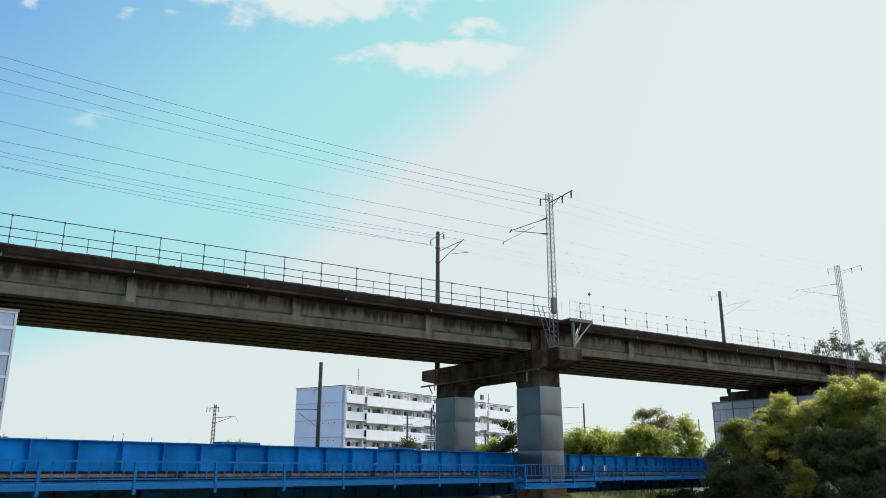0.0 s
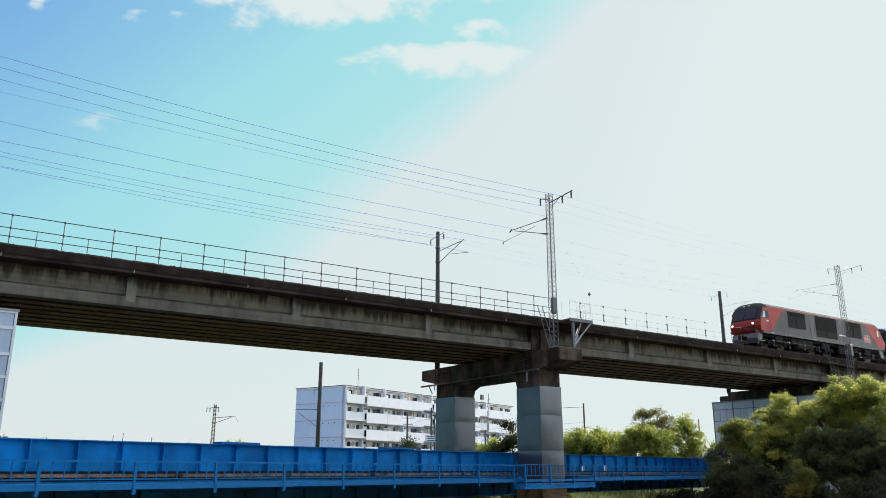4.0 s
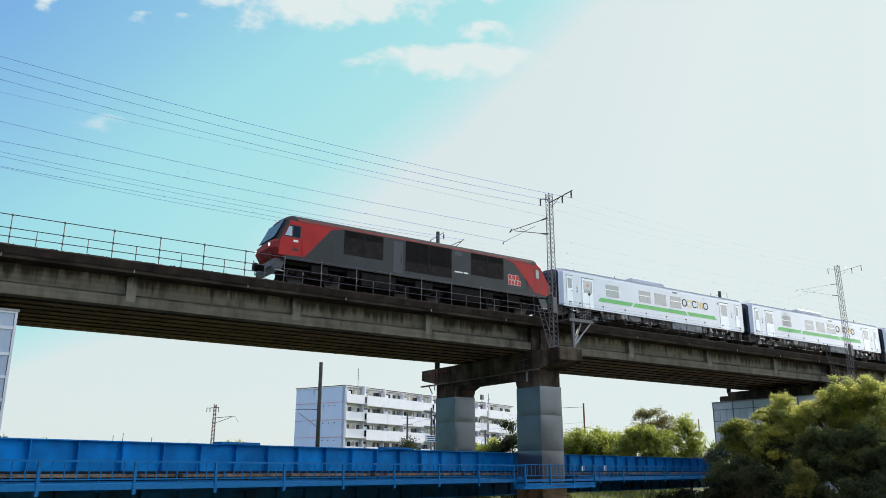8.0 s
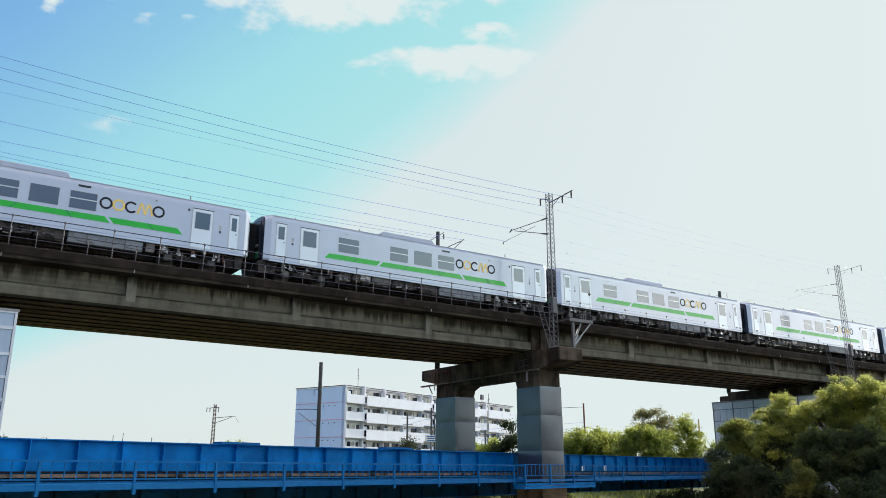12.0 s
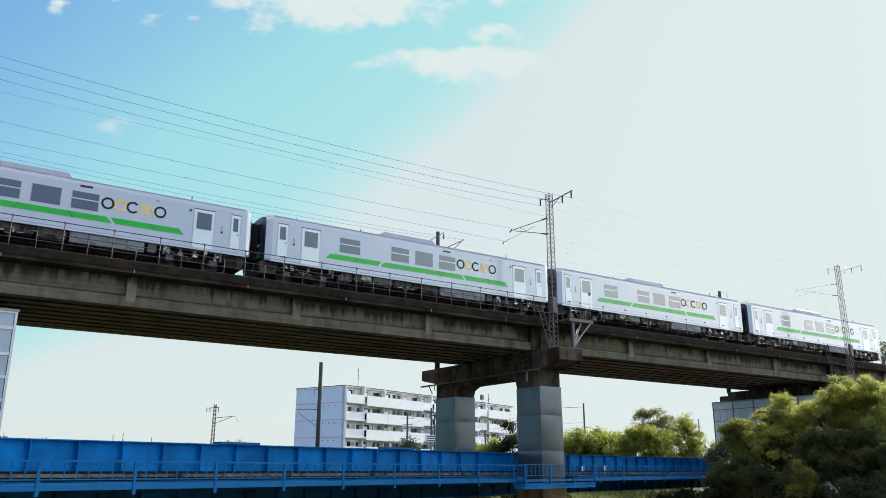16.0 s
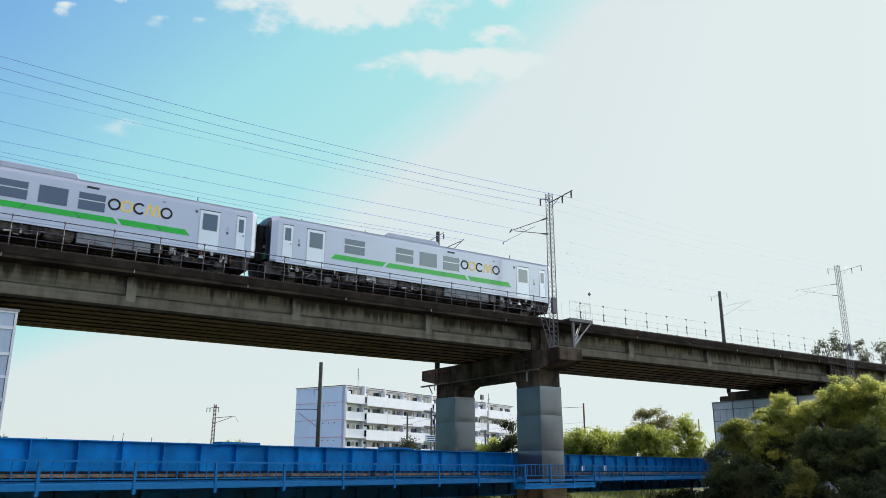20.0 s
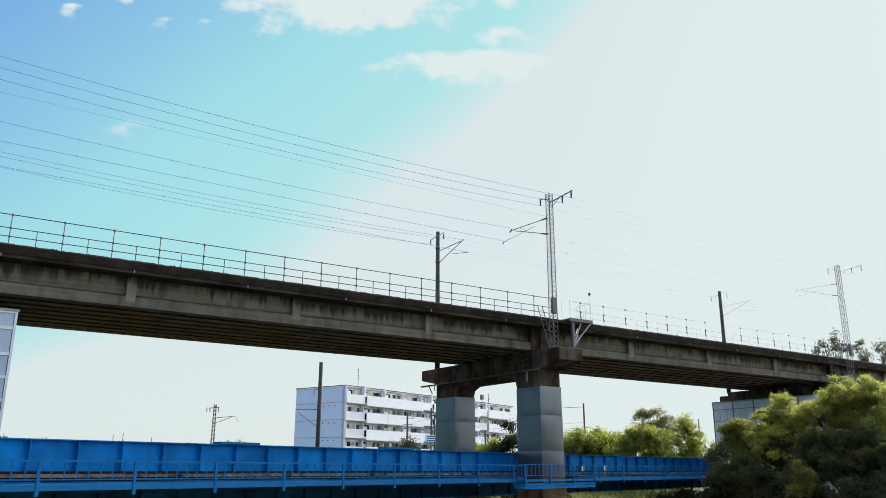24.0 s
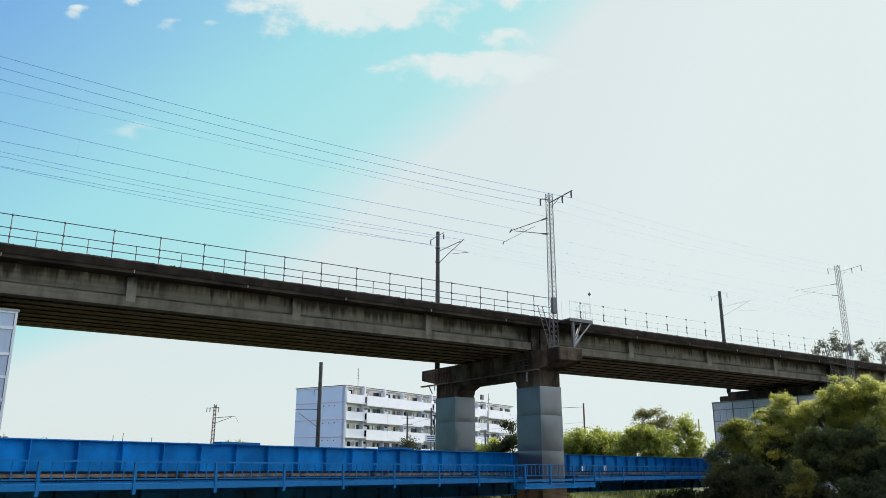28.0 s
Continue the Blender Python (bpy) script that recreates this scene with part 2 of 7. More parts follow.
def ground_mat():
    """Unseen near bank paler, added to bounce light upward; greener grass beyond the bridges."""
    ma = mat("grass", (0.25, 0.215, 0.13), 0.95, 0, 0.4, 0.25, 6, 0.5, (0.13, 0.12, 0.06), 0.7, (0.15, 0.15, 0.15), 0.5)
    n, l = ma.node_tree.nodes, ma.node_tree.links
    b = n["Principled BSDF"]
    col = b.inputs["Base Color"].links[0].from_socket
    co = n.new("ShaderNodeTexCoord")
    sep = n.new("ShaderNodeSeparateXYZ")
    l.new(co.outputs["Object"], sep.inputs[0])
    mr = n.new("ShaderNodeMapRange")
    mr.inputs["From Min"].default_value, mr.inputs["From Max"].default_value = 30.0, 40.0
    l.new(sep.outputs["Y"], mr.inputs["Value"])
    mx = n.new("ShaderNodeMix")
    mx.data_type = "RGBA"
    l.new(mr.outputs[0], mx.inputs["Factor"])
    l.new(col, mx.inputs["A"])
    mx.inputs["B"].default_value = (0.06, 0.075, 0.025, 1)
    l.new(mx.outputs["Result"], b.inputs["Base Color"])
    return ma


M = {
    "concrete": mat("concrete", (0.168, 0.153, 0.120), 0.9, 0, 0.22, 0.9, 45, 0.35, (0.026, 0.022, 0.018), 0.85, (0.8, 0.8, 0.2), 0.54, board=0.14, runoff=(1.36, 1.0)),
    "concrete_band": mat("concrete_band", (0.148, 0.136, 0.109), 0.9, 0, 0.25, 1.1, 45, 0.3, (0.035, 0.03, 0.024), 0.7, (0.7, 0.7, 0.3), 0.53, drip=0.5, board=0.12),
    "rib": mat("rib", (0.185, 0.172, 0.143), 0.9, 0, 0.2, 1.3, 45, 0.3, (0.06, 0.052, 0.042), 0.6, (1.2, 1.2, 0.4), 0.55, runoff=(1.36, 0.8)),
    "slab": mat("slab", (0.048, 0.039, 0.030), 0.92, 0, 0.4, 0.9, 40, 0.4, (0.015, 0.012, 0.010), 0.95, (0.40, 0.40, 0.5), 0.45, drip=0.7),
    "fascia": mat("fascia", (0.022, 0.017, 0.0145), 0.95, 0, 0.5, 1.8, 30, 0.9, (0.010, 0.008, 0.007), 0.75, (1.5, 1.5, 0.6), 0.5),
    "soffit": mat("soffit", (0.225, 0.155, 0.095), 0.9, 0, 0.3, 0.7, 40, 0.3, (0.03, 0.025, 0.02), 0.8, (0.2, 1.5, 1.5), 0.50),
    "cap": mat("cap", (0.094, 0.072, 0.056), 0.92, 0, 0.45, 1.3, 40, 0.5, (0.014, 0.010, 0.008), 0.9, (0.9, 0.9, 0.35), 0.45, drip=0.85),
    "jacket": mat("jacket", (0.092, 0.105, 0.126), 0.27, 0.45, 0.10, 0.5, 30, 0.0, (0.06, 0.068, 0.08), 0.7, (0.4, 0.4, 0.22), 0.50, rnd=0.08),
    "ballast": mat("ballast", (0.055, 0.042, 0.036), 0.95, 0, 0.5, 9, 50, 0.8),
    "rail": mat("rail", (0.16, 0.10, 0.07), 0.5, 0.6, 0.2, 4, 40, 0.1),
    "sleeper": mat("sleeper", (0.25, 0.24, 0.22), 0.9, 0, 0.15, 3, 40, 0.2),
    "galv": mat("galv", (0.040, 0.038, 0.066), 0.52, 0.0, 0.25, 6, 50, 0.0, (0.05, 0.035, 0.045), 0.4, (3, 3, 0.6), 0.55),
    "galv_light": mat("galv_light", (0.27, 0.27, 0.28), 0.55, 0.3, 0.15, 5, 50, 0.05, (0.12, 0.09, 0.07), 0.5, (3, 3, 0.8), 0.55),
    "mast": mat("mast", (0.095, 0.093, 0.11), 0.50, 0.1, 0.2, 5, 40, 0.0),
    "pole": mat("pole", (0.055, 0.060, 0.062), 0.85, 0, 0.2, 3, 40, 0.2),
    "wire": mat("wire", (0.24, 0.36, 0.80), 0.62, 1.0, 0.1, 1, 10, 0),
    "insulator": mat("insulator", (0.10, 0.07, 0.06), 0.3, 0, 0.1, 5, 30, 0),
    "blue": mat("blue", (0.001, 0.150, 0.43), 0.6, 0, 0.20, 1.6, 40, 0.06, (0.001, 0.085, 0.26), 0.65, (0.5, 0.5, 0.3), 0.50, rnd=0.12, spec=0.08),
    # darker copy of blue: shade under the walkway put into its colour
    "blue_grime": mat("blue_grime", (0.002, 0.070, 0.17), 0.75, 0, 0.3, 1.2, 40, 0.1, (0.012, 0.022, 0.03), 0.8, (0.6, 0.6, 0.5), 0.45, rnd=0.15),
    "blue_rail": mat("blue_rail", (0.001, 0.118, 0.34), 0.55, 0, 0.20, 2.0, 40, 0.05, (0.004, 0.05, 0.14), 0.6, (2, 2, 2), 0.52, spec=0.15),
    "rust": mat("rust", (0.17, 0.12, 0.085), 0.9, 0, 0.5, 2.2, 30, 0.3, (0.018, 0.014, 0.011), 0.95, (1.4, 1, 1), 0.50),
    "panel": mat("panel", (0.66, 0.69, 0.75), 0.5, 0.05, 0.08, 0.8, 30, 0.05, (0.5, 0.51, 0.54), 0.5, (0.8, 0.8, 0.3), 0.54, rnd=0.06),
    "panel_blue": mat("panel_blue", (0.40, 0.48, 0.60), 0.35, 0.1, 0.10, 0.8, 30, 0.03, (0.33, 0.39, 0.48), 0.5, (0.8, 0.8, 0.3), 0.52, rnd=0.06),
    "panel_frame": mat("panel_frame", (0.16, 0.175, 0.20), 0.5, 0.3, 0.1, 3, 30, 0.05),
    "car_white": mat("car_white", (0.50, 0.56, 0.695), 0.28, 0.0, 0.035, 0.8, 14, 0.02, (0.54, 0.56, 0.62), 0.22, (0.5, 0.5, 0.5), 0.6, coat=1.0, coat_ior=1.8),
    "car_door": mat("car_door", (0.74, 0.83, 0.93), 0.28, 0.0, 0.03, 1.5, 14, 0.01, coat=1.0, coat_ior=1.8),
    "car_roof": mat("car_roof", (0.39, 0.43, 0.53), 0.5, 0.1, 0.10, 1.0, 20, 0.05),
    "green": mat("green", (0.02, 0.46, 0.03), 0.45, 0.0, 0.05, 2, 20, 0.0, spec=0.25, coat=0.5, coat_ior=1.8),
    "green_dark": mat("green_dark", (0.012, 0.22, 0.06), 0.35, 0.0, 0.05, 2, 20, 0.0),
    "under": mat("under", (0.034, 0.031, 0.032), 0.75, 0.1, 0.5, 4, 40, 0.25, (0.12, 0.10, 0.09), 0.6, (1, 1, 1), 0.52, rnd=0.4),
    "under_grey": mat("under_grey", (0.15, 0.145, 0.15), 0.7, 0.1, 0.3, 3, 40, 0.1, (0.05, 0.047, 0.045), 0.6, (1, 1, 1), 0.5, rnd=0.4),
    "under_light": mat("under_light", (0.42, 0.42, 0.43), 0.55, 0.1, 0.25, 3, 40, 0.1, (0.1, 0.09, 0.08), 0.6, (1.5, 1.5, 1), 0.5),
    "loco_under": mat("loco_under", (0.008, 0.0075, 0.0075), 0.8, 0.0, 0.5, 4, 40, 0.25, (0.016, 0.013, 0.012), 0.6, (1, 1, 1), 0.56, rnd=0.4),
    "rail_brown": mat("rail_brown", (0.095, 0.085, 0.095), 0.55, 0, 0.3, 3, 60, 0.15, (0.06, 0.035, 0.025), 0.6, (4, 4, 4), 0.5),
    "leaf_mid": leaf_mat("leaf_mid", (0.032, 0.045, 0.017), (0.66, 0.65, 0.17), 0.40),
    "tank": mat("tank", (0.19, 0.21, 0.245), 0.6, 0.05, 0.15, 1.5, 30, 0.05, (0.06, 0.055, 0.05), 0.5, (0.8, 1, 0.5), 0.56),
    "wheel": mat("wheel", (0.05, 0.042, 0.038), 0.55, 0.5, 0.25, 4, 40, 0.1),
    "black": mat("black", (0.018, 0.018, 0.02), 0.35, 0.0, 0.2, 4, 30, 0.02),
    "front_black": mat("front_black", (0.012, 0.018, 0.036), 0.25, 0.0, 0.1, 2, 20, 0.0, spec=0.3),
    "bellows": mat("bellows", (0.03, 0.032, 0.036), 0.7, 0.0, 0.2, 4, 30, 0.1),
    "joint": mat("joint", (0.42, 0.42, 0.45), 0.6, 0.0, 0.1, 4, 30, 0.0),
    "seal": mat("seal", (0.05, 0.05, 0.055), 0.6, 0.0, 0.1, 4, 30, 0.0),
    "window": glass_mat("window", (0.075, 0.098, 0.138)),
    "door_glass": glass_mat("door_glass", (0.075, 0.098, 0.13)),
    "alu": mat("alu", (0.62, 0.63, 0.65), 0.35, 0.5, 0.06, 4, 30, 0.02),
    "logo_dark": mat("logo_dark", (0.022, 0.022, 0.030), 0.5, 0, 0.1, 4, 30, 0, spec=0.2),
    "logo_yellow": mat("logo_yellow", (0.85, 0.62, 0.16), 0.4, 0, 0.05, 4, 30, 0),
    "loco_red": mat("loco_red", (0.40, 0.020, 0.020), 0.45, 0, 0.12, 1.2, 20, 0.03, (0.24, 0.014, 0.013), 0.5, (0.7, 0.7, 0.3), 0.52, spec=0.25),
    "loco_grey": mat("loco_grey", (0.026, 0.029, 0.036), 0.45, 0, 0.16, 1.0, 20, 0.04, (0.020, 0.018, 0.017), 0.5, (0.7, 0.7, 0.3), 0.52, spec=0.35),
    "loco_light": mat("loco_light", (0.042, 0.049, 0.064), 0.5, 0, 0.16, 1.5, 20, 0.04, (0.04, 0.035, 0.03), 0.5, (0.7, 0.7, 0.3), 0.52),
    "cab_glass": mat("cab_glass", (0.012, 0.018, 0.036), 0.06, 0.0, 0.05, 2.0, 10.0, 0.0, spec=0.12),
    "loco_nose": mat("loco_nose", (0.22, 0.026, 0.024), 0.6, 0, 0.2, 1.5, 20, 0.05, (0.10, 0.04, 0.035), 0.6, (0.7, 0.7, 0.5), 0.5, spec=0.2),
    "skirt_grey": mat("skirt_grey", (0.052, 0.057, 0.068), 0.5, 0, 0.25, 2, 20, 0.05, (0.05, 0.04, 0.035), 0.6, (0.8, 0.8, 0.5), 0.48),
    "loco_roof": mat("loco_roof", (0.05, 0.05, 0.053), 0.85, 0.1, 0.2, 1.5, 20, 0.1),
    "loco_trim": mat("loco_trim", (0.27, 0.036, 0.033), 0.5, 0, 0.25, 1.5, 20, 0.05, (0.16, 0.09, 0.08), 0.6, (0.6, 1, 1), 0.5),
    "grille": mat("grille", (0.008, 0.007, 0.008), 0.7, 0.2, 0.3, 3, 40, 0.1),
    "grille2": mat("grille2", (0.019, 0.016, 0.017), 0.7, 0.2, 0.3, 3, 40, 0.1),
    "mark_red": mat("mark_red", (0.55, 0.035, 0.035), 0.4, 0, 0.05, 4, 30, 0),
    "notice": mat("notice", (0.66, 0.68, 0.70), 0.5, 0, 0.08, 4, 30, 0),
    "notice_red": mat("notice_red", (0.72, 0.30, 0.28), 0.5, 0, 0.1, 4, 30, 0),
    "mark_white": mat("mark_white", (0.75, 0.75, 0.76), 0.4, 0, 0.05, 4, 30, 0),
    "blind": mat("blind", (0.42, 0.53, 0.68), 0.3, 0, 0.1, 3, 20, 0.0),
    "headlight": glow_mat("headlight", (1.0, 0.95, 0.85), 2.5),
    "block_white": mat("block_white", (0.90, 0.90, 0.955), 0.8, 0, 0.04, 0.4, 20, 0.1, (0.70, 0.69, 0.70), 0.35, (0.5, 0.5, 0.2), 0.57),
    "block_wall": mat("block_wall", (0.85, 0.825, 0.79), 0.85, 0, 0.08, 0.4, 20, 0.1, (0.62, 0.59, 0.55), 0.4, (0.5, 0.5, 0.2), 0.56),
    "block_end": mat("block_end", (0.58, 0.74, 0.98), 0.8, 0, 0.05, 0.3, 20, 0.1, (0.50, 0.65, 0.90), 0.5, (0.3, 0.3, 0.15), 0.52),
    "block_pink": mat("block_pink", (0.66, 0.40, 0.50), 0.8, 0, 0.1, 0.5, 20, 0.0),
    "block_dark": mat("block_dark", (0.05, 0.048, 0.046), 0.5, 0, 0.3, 0.6, 20, 0.0, rnd=0.5),
    "curtain": mat("curtain", (0.5, 0.47, 0.42), 0.9, 0, 0.2, 3, 20, 0.0, rnd=0.25),
    "bark": mat("bark", (0.075, 0.055, 0.04), 0.95, 0, 0.3, 4, 40, 0.5),
    "grass": ground_mat(),
    "blade": leaf_mat("blade", (0.10, 0.11, 0.03), (0.20, 0.21, 0.05)),
    "leaf_willow": leaf_mat("leaf_willow", (0.046, 0.062, 0.022), (0.90, 0.87, 0.26), 0.44),
    "leaf_far": leaf_mat("leaf_far", (0.07, 0.088, 0.030), (0.66, 0.68, 0.15), 0.46),
    "leaf_dry": leaf_mat("leaf_dry", (0.085, 0.082, 0.045), (0.48, 0.43, 0.17), 0.42),
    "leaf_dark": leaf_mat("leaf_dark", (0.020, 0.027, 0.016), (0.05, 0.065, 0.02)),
    # leaf_shade and leaf_scrub: shade low on the willows put into leaf colour
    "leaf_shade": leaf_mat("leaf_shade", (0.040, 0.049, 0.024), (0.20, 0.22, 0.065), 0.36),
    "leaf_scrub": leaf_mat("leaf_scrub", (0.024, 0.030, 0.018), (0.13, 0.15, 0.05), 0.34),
    "leaf_sunlit": leaf_mat("leaf_sunlit", (0.075, 0.072, 0.022), (0.42, 0.38, 0.09), 0.40),
    "leaf_grey": leaf_mat("leaf_grey", (0.055, 0.065, 0.042), (0.16, 0.17, 0.09), 0.3),
    "house": mat("house", (0.5, 0.46, 0.4), 0.85, 0, 0.1, 0.5, 20, 0.1),
    "pole_rust": mat("pole_rust", (0.14, 0.065, 0.05), 0.8, 0.1, 0.2, 3, 40, 0.1),
    "pole_yellow": mat("pole_yellow", (0.34, 0.27, 0.13), 0.8, 0, 0.2, 3, 40, 0.1),
}


# ---------------------------------------------------------------- mesh helpers
def bx(bm, x0, x1, y0, y1, z0, z1, m=None):
    v = [bm.verts.new((x, y, z)) for x in (x0, x1) for y in (y0, y1) for z in (z0, z1)]
    if m is not None:
        for k in v:
            k.co = m @ k.co
    for f in ((0, 1, 3, 2), (4, 6, 7, 5), (0, 4, 5, 1), (2, 3, 7, 6), (0, 2, 6, 4), (1, 5, 7, 3)):
        bm.faces.new([v[i] for i in f])
    return bm


def rod(bm, p, q, r, n=6, r2=None):
    p, q = Vector(p), Vector(q)
    d = (q - p).normalized()
    a = d.orthogonal().normalized()
    b = d.cross(a)
    r2 = r if r2 is None else r2
    ring = []
    for c, s in ((p, r), (q, r2)):
        ring.append([bm.verts.new(c + (a * math.cos(2 * math.pi * i / n) + b * math.sin(2 * math.pi * i / n)) * s) for i in range(n)])
    for i in range(n):
        j = (i + 1) % n
        bm.faces.new((ring[0][i], ring[0][j], ring[1][j], ring[1][i]))
    bm.faces.new(ring[0][::-1])
    bm.faces.new(ring[1])
    return bm


def prism(bm, pts, y0, y1, axis="y"):
    """A polygon of (x, z) points given a thickness along y (or of (y, z) along x)."""
    def v(p, t):
        return bm.verts.new((p[0], t, p[1]) if axis == "y" else (t, p[0], p[1]))
    a = [v(p, y0) for p in pts]
    b = [v(p, y1) for p in pts]
    k = len(pts)
    for i in range(k):
        j = (i + 1) % k
        bm.faces.new((a[i], a[j], b[j], b[i]))
    bm.faces.new(a[::-1])
    bm.faces.new(b)
    return bm


def loft(bm, rings, cap=True):
    vs = [[bm.verts.new(p) for p in r] for r in rings]
    k = len(vs[0])
    for a, b in zip(vs, vs[1:]):
        for i in range(k):
            j = (i + 1) % k
            bm.faces.new((a[i], a[j], b[j], b[i]))
    if cap:
        bm.faces.new(vs[0][::-1])
        bm.faces.new(vs[-1])
    return bm


def ring(bm, cx, cz, r0, r1, y0, y1, sx=1.0, n=20, a0=0.0, a1=360.0):
    """An upright ring, or an arc of one, facing along y."""
    full = a1 - a0 >= 360
    k = n if full else n + 1
    loops = []
    for y, r in ((y0, r0), (y0, r1), (y1, r1), (y1, r0)):
        loops.append([bm.verts.new((cx + sx * r * math.cos(radians(a0 + (a1 - a0) * i / n)), y, cz + r * math.sin(radians(a0 + (a1 - a0) * i / n)))) for i in range(k)])
    for s in range(4):
        A, B = loops[s], loops[(s + 1) % 4]
        for i in range(n):
            j = (i + 1) % k
            bm.faces.new((A[i], A[j], B[j], B[i]))
    if not full:
        for e in (0, k - 1):
            bm.faces.new([lp[e] for lp in loops])
    return bm


def finish(bm, name, material, smooth=False, bevel=0.0):
    if bevel:
        bmesh.ops.bevel(bm, geom=bm.edges[:], offset=bevel, segments=1, affect="EDGES", clamp_overlap=True)
    bmesh.ops.recalc_face_normals(bm, faces=bm.faces)
    me = bpy.data.meshes.new(name)
    bm.to_mesh(me)
    bm.free()
    for k in (material if isinstance(material, (list, tuple)) else [material]):
        me.materials.append(M[k] if isinstance(k, str) else k)
    if smooth:
        for p in me.polygons:
            p.use_smooth = True
    return me


def part(name, bm, material, parent, label="", smooth=False, bevel=0.0, at=None):
    ob = new(name, finish(bm, name, material, smooth, bevel))
    ob.parent = parent
    if at is not None:
        ob.matrix_basis = at
    return tagged(ob, label)


def piece(name, me, parent, m):
    """One more object on a mesh that is shared."""
    ob = new(name, me)
    ob.parent = parent
    ob.matrix_basis = m
    return ob


def thing(name, label, category, group="", kind="", at=None):
    ob = new(name)
    ob.empty_display_size = 0.3
    if at is not None:
        ob.matrix_basis = at
    return tagged(ob, label, category, group, kind)


def solid(name, bm, material, label, category, group="", kind="", at=None, smooth=False, bevel=0.0):
    ob = new(name, finish(bm, name, material, smooth, bevel))
    if at is not None:
        ob.matrix_basis = at
    return tagged(ob, label, category, group, kind)


B = bmesh.new


def apart(name, bm, material, parent, label="", smooth=False, bevel=0.0):
    """A part whose mesh is given in the plan's coordinates, under an unturned thing."""
    bmesh.ops.translate(bm, verts=bm.verts, vec=-parent.matrix_basis.translation)
    return part(name, bm, material, parent, label, smooth, bevel)


# ---------------------------------------------------------------- ground
def ground_z(x, y):
    n = -0.287 * x + 0.958 * y
    t = min(max((n - 7.0) / 7.0, 0.0), 1.0)
    u = min(max((n - 37.0) / 8.0, 0.0), 1.0)
    return -2.3 * t * t * (3 - 2 * t) + 1.4 * u * u * (3 - 2 * u) + 0.12 * noise.noise((x * 0.15, y * 0.15, 0))


def make_ground():
    steps = [0, 2, 4, 6, 8, 10, 12, 14, 17, 20, 24, 28, 32, 36, 40, 44, 48, 52, 56, 60, 66, 72, 80, 90, 105, 125, 150, 200, 300, 500, 900, 1600, 3000]
    ax = [-s for s in steps[:0:-1]] + steps
    k = len(ax)
    vs = [(x, y, ground_z(x, y)) for y in ax for x in ax]
    fs = [(j * k + i, j * k + i + 1, (j + 1) * k + i + 1, (j + 1) * k + i) for j in range(k - 1) for i in range(k - 1)]
    me = bpy.data.meshes.new("ground")
    me.from_pydata(vs, [], fs)
    me.materials.append(M["grass"])
    for p in me.polygons:
        p.use_smooth = True
    tagged(new("ground", me), "grassy river bank sloping down under the bridges", "ground", kind="structure")


make_ground()

# ---------------------------------------------------------------- viaduct
PITCH, PIER0 = 31.7, 31.1
RAIL_Z, TRACK_Y = 10.95, 38.8
GIRDERS = [36.2, 37.35, 38.45, 39.55, 40.65, 41.75, 42.85, 43.75]


def girder_section(y):
    w, d = (0.72, 0.32) if y == GIRDERS[0] else (0.72, 0.18)
    return [(y, 8.5), (y + w, 8.5), (y + w, 8.93), (y + w - 0.18, 9.07), (y + w - 0.18, 9.86), (y + d, 9.86), (y + d, 9.07), (y, 8.93)]


